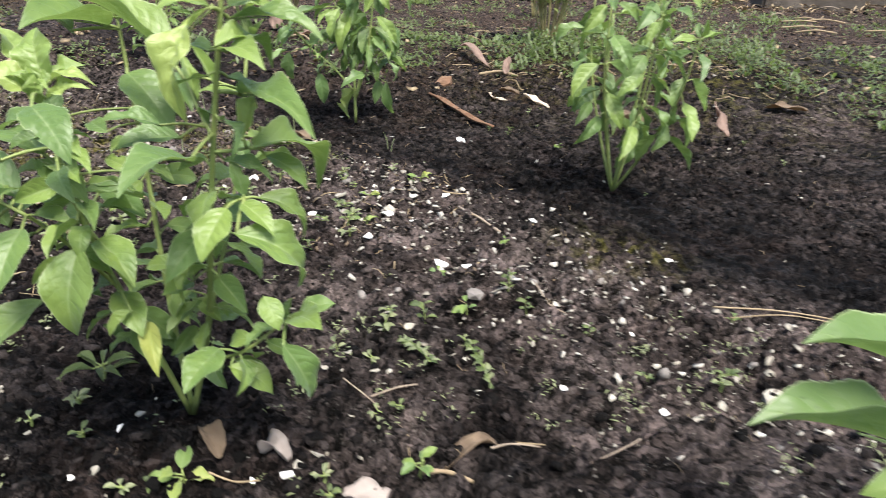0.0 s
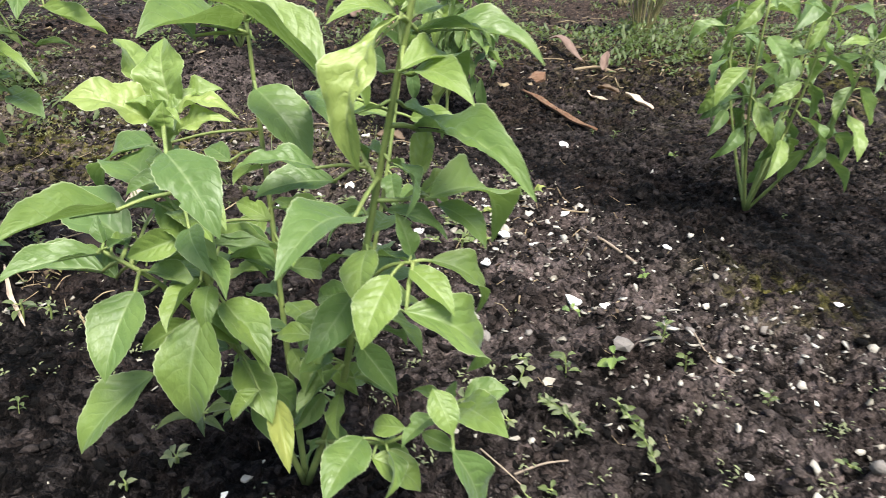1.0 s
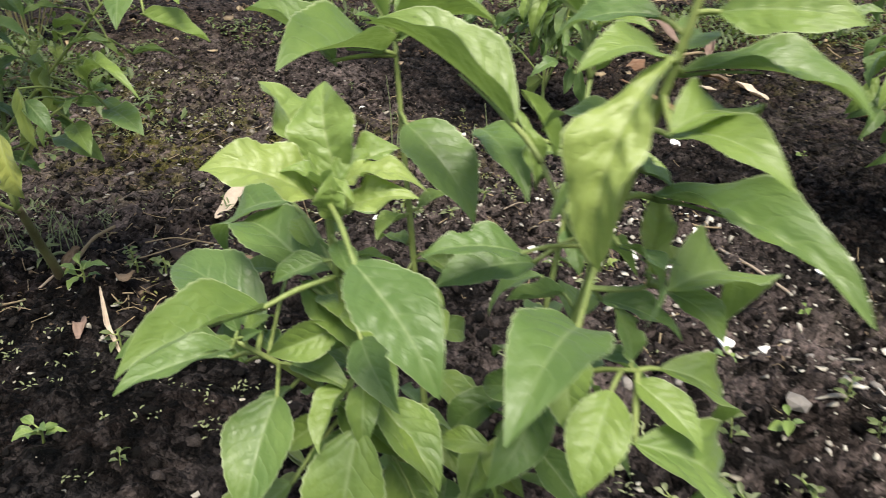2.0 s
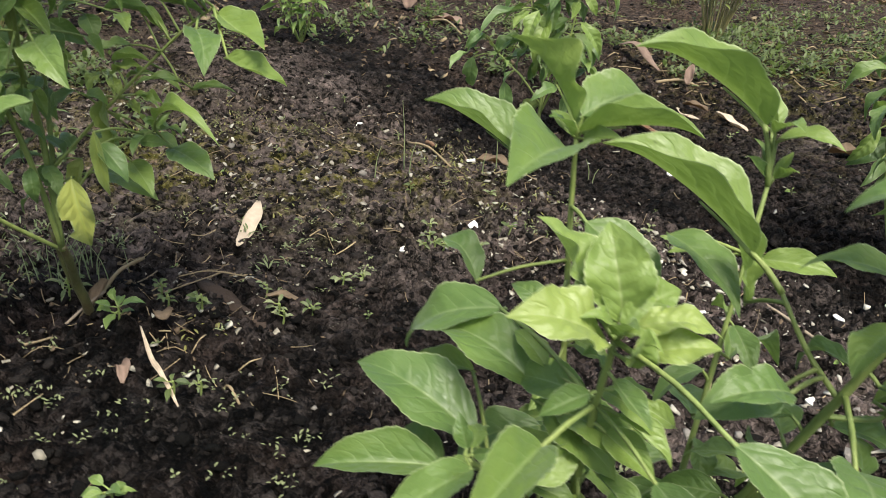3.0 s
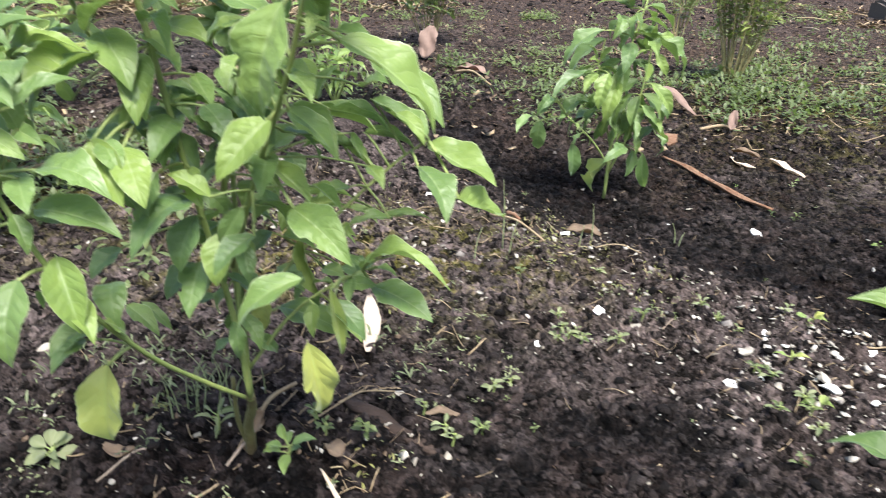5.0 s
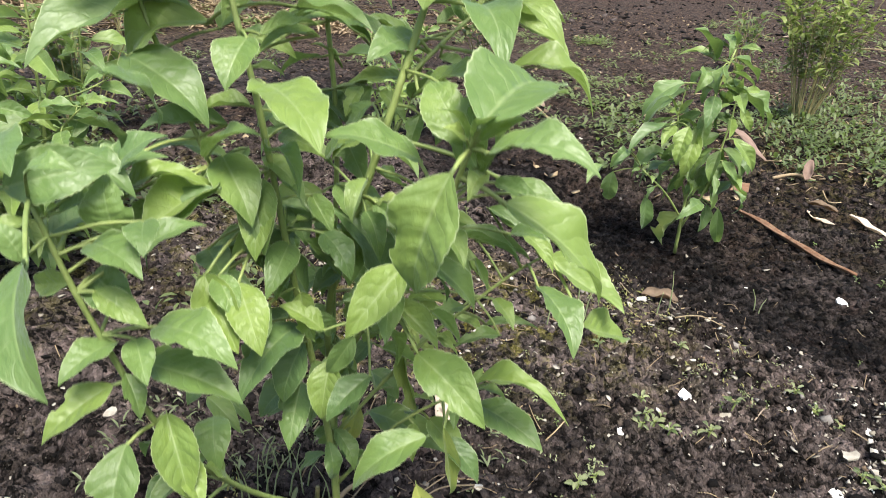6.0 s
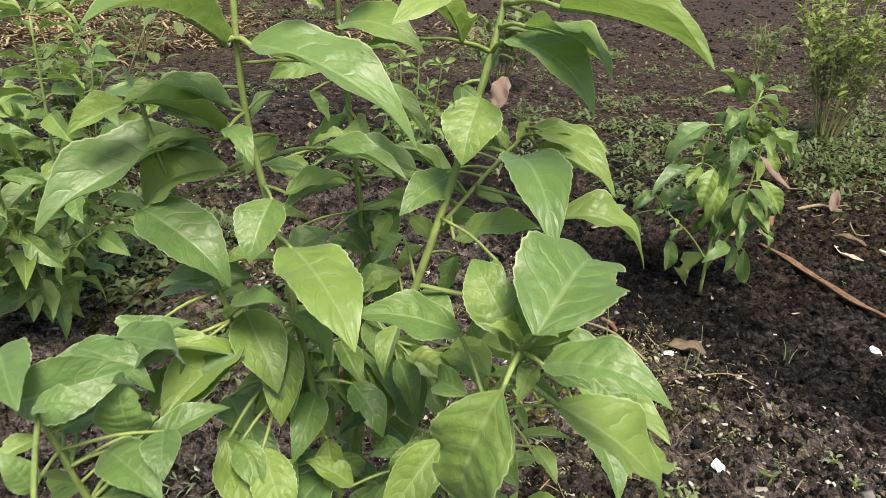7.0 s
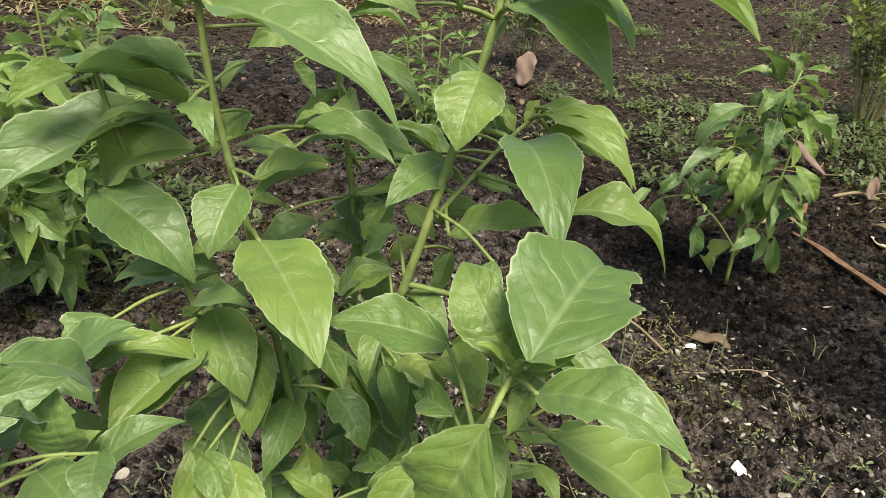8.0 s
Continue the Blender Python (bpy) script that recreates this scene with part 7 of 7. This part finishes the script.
seedling(-0.444, 1.087, "small pale weed on the dark bed", 7, 0.012, 21, 0.015, False, 0.5, 0)
seedling(-0.422, 1.107, "small pale weed on the dark bed", 6, 0.011, 22, 0.02, False, 0.5, 0)
seedling(-0.530, 1.031, "small pale weed beside the curled leaf", 5, 0.010, 23, 0.02, False, 0.5, 0)
seedling(-0.540, 0.843, "tiny weed beside the dry husk", 6, 0.010, 24, 0.02, False, 0.5, 0)
seedling(-0.640, 0.992, "low mossy green sprout by the basil's foot", 9, 0.010, 25, 0.015, False, 0.5, 1)
seedling(-0.655, 1.008, "low mossy green sprout by the basil's foot", 9, 0.011, 26, 0.018, False, 0.5, 1)
seedling(-0.760, 0.985, "narrow pale weed at the basil's foot", 9, 0.022, 27, 0.03, False, 0.25, 0)


for k in range(22):
    x, y, a = rs.uniform(1.2, 3.2), rs.uniform(3.6, 6.0), rs.uniform(0, 3.14)
    l = rs.uniform(0.04, 0.14)
    dx, dy = l * math.cos(a), l * math.sin(a) * 0.5
    stick([on(x - dx, y - dy, 0.02), on(x, y, 0.03), on(x + dx, y + dy, 0.02)], 0.005, 0.004, "pale dry stalk on far weedy soil", STRAW if k % 2 else TWIG)


def blade(x, y, height, lean, label, material=WEED):
    """A single upright blade of grass."""
    z = gz(x, y)
    pts = [(x, y, z - 0.004), (x + lean * 0.3, y, z + height * 0.55), (x + lean, y, z + height)]
    o = Vector(pts[0])
    v, f = tube([Vector(p) - o for p in pts], 0.0014, 0.0004, 4, 5, 0.35)
    ob = mesh_object("grass_blade", v, f, material)
    ob.matrix_basis = Matrix.Translation(o)
    tagged(ob, label, "grass", "grass blades on the bed")


for x, y, h, lean in ((-0.411, 1.462, 0.125, -0.008), (-0.40, 1.45, 0.06, 0.01), (-0.052, 1.632, 0.045, -0.012), (-0.045, 1.628, 0.03, 0.008), (-0.27, 1.50, 0.05, 0.004), (-0.46, 1.44, 0.06, 0.01), (-0.245, 1.52, 0.07, -0.006)):
    blade(x, y, h, lean, "single upright grass blade on the bed")
for k in range(16):
    x, y = -0.765 + rs.uniform(-0.05, 0.05), 1.03 + rs.uniform(-0.06, 0.05)
    blade(x, y, rs.uniform(0.03, 0.075), rs.uniform(-0.03, 0.03), "thin grass blade behind the tall basil's stem")


def timber(x, y, l, w, h, turn, label):
    bm = bmesh.new()
    bmesh.ops.create_cube(bm, size=1.0)
    bmesh.ops.scale(bm, vec=(l, w, h), verts=bm.verts)
    bmesh.ops.bevel(bm, geom=bm.edges[:], offset=0.02, segments=2, affect="EDGES")
    bmesh.ops.subdivide_edges(bm, edges=[e for e in bm.edges if e.calc_length() > 0.2], cuts=6)
    for q in bm.verts:
        q.co += Vector((0, 1, 1)) * 0.02 * noise.noise(q.co * 6)
    mesh = bpy.data.meshes.new("timber_block")
    bm.to_mesh(mesh)
    bm.free()
    mesh.materials.append(TIMBER)
    ob = new("timber_block", mesh)
    ob.matrix_basis = pose(x, y, gz(x, y) + h / 2 - 0.02, 0, 0, turn)
    tagged(ob, label, "timber")


timber(3.0, 5.75, 0.75, 0.35, 0.16, -8, "weathered grey timber block lying on the ground")
# added block: fills the dark shaded gap behind the first timber
timber(4.1, 6.2, 1.2, 0.5, 0.4, -12, "dark timber block standing in for the shaded space beyond the weeds")


# ---- bits beside the front basil ----
for k, (x, y) in enumerate([(-0.337, 0.603), (-0.339, 0.568), (-0.260, 0.623), (-0.246, 0.641), (-0.402, 0.673), (-0.268, 0.542), (-0.240, 0.532), (-0.133, 0.553), (-0.111, 0.543), (-0.073, 0.559), (-0.058, 0.574), (-0.081, 0.537), (-0.032, 0.627), (-0.068, 0.698), (0.275, 0.618), (0.307, 0.606), (0.333, 0.611), (0.183, 0.659), (0.236, 0.642), (0.367, 0.671), (0.285, 0.772), (-0.014, 0.693), (0.021, 0.765), (0.352, 0.577), (0.323, 0.679)]):
    lone("shell_piece", flake, x, y, 0.0042 + 0.0012 * (k % 4), "pale scrap of shell on dark soil", "shell", WHITE if k % 3 == 2 else CHIP, 60 + k, thick=0.25, tilt=0.5, sides=7)
for k, (x, y) in enumerate([(-0.339, 0.611), (-0.289, 0.605), (-0.214, 0.518), (-0.190, 0.523), (-0.048, 0.535), (-0.042, 0.527), (-0.007, 0.624), (0.014, 0.634), (-0.006, 0.796), (0.276, 0.682), (0.337, 0.642), (0.351, 0.661), (-0.021, 0.716)]):
    seedling(x, y, "tiny pale-green sprout on dark soil", 4 + k % 3, 0.0105, 90 + k, 0.008, False, 0.55, k % 2)
stick([on(0.125, 0.593, 0.003), on(0.152, 0.586, 0.006), on(0.178, 0.574, 0.003)], 0.0011, 0.0007, "thin curling root on the soil", STRAW)
stick([on(0.247, 0.590, 0.003), on(0.222, 0.558, 0.006), on(0.188, 0.551, 0.003)], 0.0012, 0.0008, "thin bent root on the soil", TWIG)
stick([on(0.100, 0.561, 0.003), on(0.120, 0.574, 0.006), on(0.149, 0.583, 0.003)], 0.0014, 0.0009, "thin grey root on the soil", TWIG)
stick([on(-0.146, 0.537, 0.003), on(-0.124, 0.535, 0.006), on(-0.102, 0.534, 0.003)], 0.0013, 0.001, "short pale straw on dark soil", STRAW)


# ---- bits along the edge of the pale strip ----
for k, (x, y) in enumerate([(-0.389, 1.190), (-0.276, 1.262), (-0.234, 1.224), (-0.053, 1.215), (-0.021, 1.105), (-0.101, 1.105), (0.000, 1.090), (0.069, 1.163), (0.032, 1.270), (0.075, 1.220), (-0.031, 1.175), (0.127, 1.255), (-0.022, 1.065), (-0.141, 1.096), (-0.105, 1.155), (-0.598, 1.359), (-0.290, 1.456)]):
    lone("shell_piece", flake, x, y, 0.0055 + 0.0016 * (k % 5), "broken white shell bit on the pale strip", "shell", WHITE if k % 2 else CHIP, 120 + k, thick=0.22, tilt=0.5, sides=9)
for k, (x, y) in enumerate([(-0.347, 1.211), (-0.318, 1.187), (-0.266, 1.189), (-0.116, 1.027), (-0.117, 1.297), (-0.110, 1.248), (-0.088, 1.220), (-0.105, 1.123), (-0.093, 1.100), (-0.080, 1.024), (-0.076, 1.005), (-0.462, 0.996), (-0.504, 0.998), (-0.223, 1.238), (-0.075, 1.051)]):
    seedling(x, y, "tiny pale-green sprout on crumbly soil", 5 + k % 3, 0.0125, 150 + k, 0.012, False, 0.45, k % 2)
for k, (x, y) in enumerate([(-0.056, 1.133), (-0.055, 1.049), (0.025, 1.245)]):
    seedling(x, y, "yellow-green seedling with two broad leaves", 3, 0.020, 170 + k, 0.008, True, 0.5)
stick([on(-0.132, 1.304, 0.004), on(-0.091, 1.235, 0.008), on(-0.033, 1.161, 0.004)], 0.0016, 0.001, "thin pale root along the strip", STRAW)
stick([on(-0.191, 1.233, 0.004), on(-0.171, 1.259, 0.008), on(-0.158, 1.276, 0.004)], 0.0014, 0.001, "short forked root on the soil", TWIG)
stick([on(-0.287, 1.472, 0.004), on(-0.219, 1.464, 0.008), on(-0.173, 1.447, 0.004)], 0.0013, 0.001, "thin straw on the mossy crest", STRAW)
stick([on(0.048, 1.168, 0.004), on(0.076, 1.177, 0.008), on(0.109, 1.194, 0.004)], 0.0018, 0.0014, "short pale stick on the strip", STRAW)
for k, (x, y) in enumerate([(-0.309, 1.530), (-0.288, 1.526), (-0.294, 1.548), (-0.275, 1.275), (-0.261, 1.271), (-0.315, 1.201), (-0.376, 1.191), (-0.228, 1.236), (-0.262, 1.193), (-0.342, 1.329), (-0.301, 1.734), (0.025, 1.800), (-0.046, 1.705), (0.055, 1.420), (-0.243, 1.376)]):
    lone("shell_piece", flake, x, y, 0.0046 + 0.0014 * (k % 4), "pale broken shell bit beside the furrow", "shell", CHIP if k % 3 else WHITE, 190 + k, thick=0.25, tilt=0.5, sides=8)
for k, (x, y) in enumerate([(-0.344, 1.246), (-0.342, 1.218), (-0.332, 1.209), (-0.254, 1.401)]):
    seedling(x, y, "tiny pale-green sprout on crumbly soil", 6, 0.012, 220 + k, 0.012, False, 0.45, 0)
stick([on(-0.389, 1.652, 0.004), on(-0.375, 1.632, 0.008), on(-0.361, 1.613, 0.004)], 0.0055, 0.005, "short thick brown stick at the bed", BARK)
stick([on(-0.313, 1.472, 0.004), on(-0.289, 1.472, 0.008), on(-0.247, 1.469, 0.004)], 0.0015, 0.0011, "thin pale straw on the soil", STRAW)
stick([on(-0.314, 1.615, 0.004), on(-0.297, 1.591, 0.008), on(-0.269, 1.603, 0.004)], 0.0012, 0.0009, "thin curling root on dark soil", TWIG)
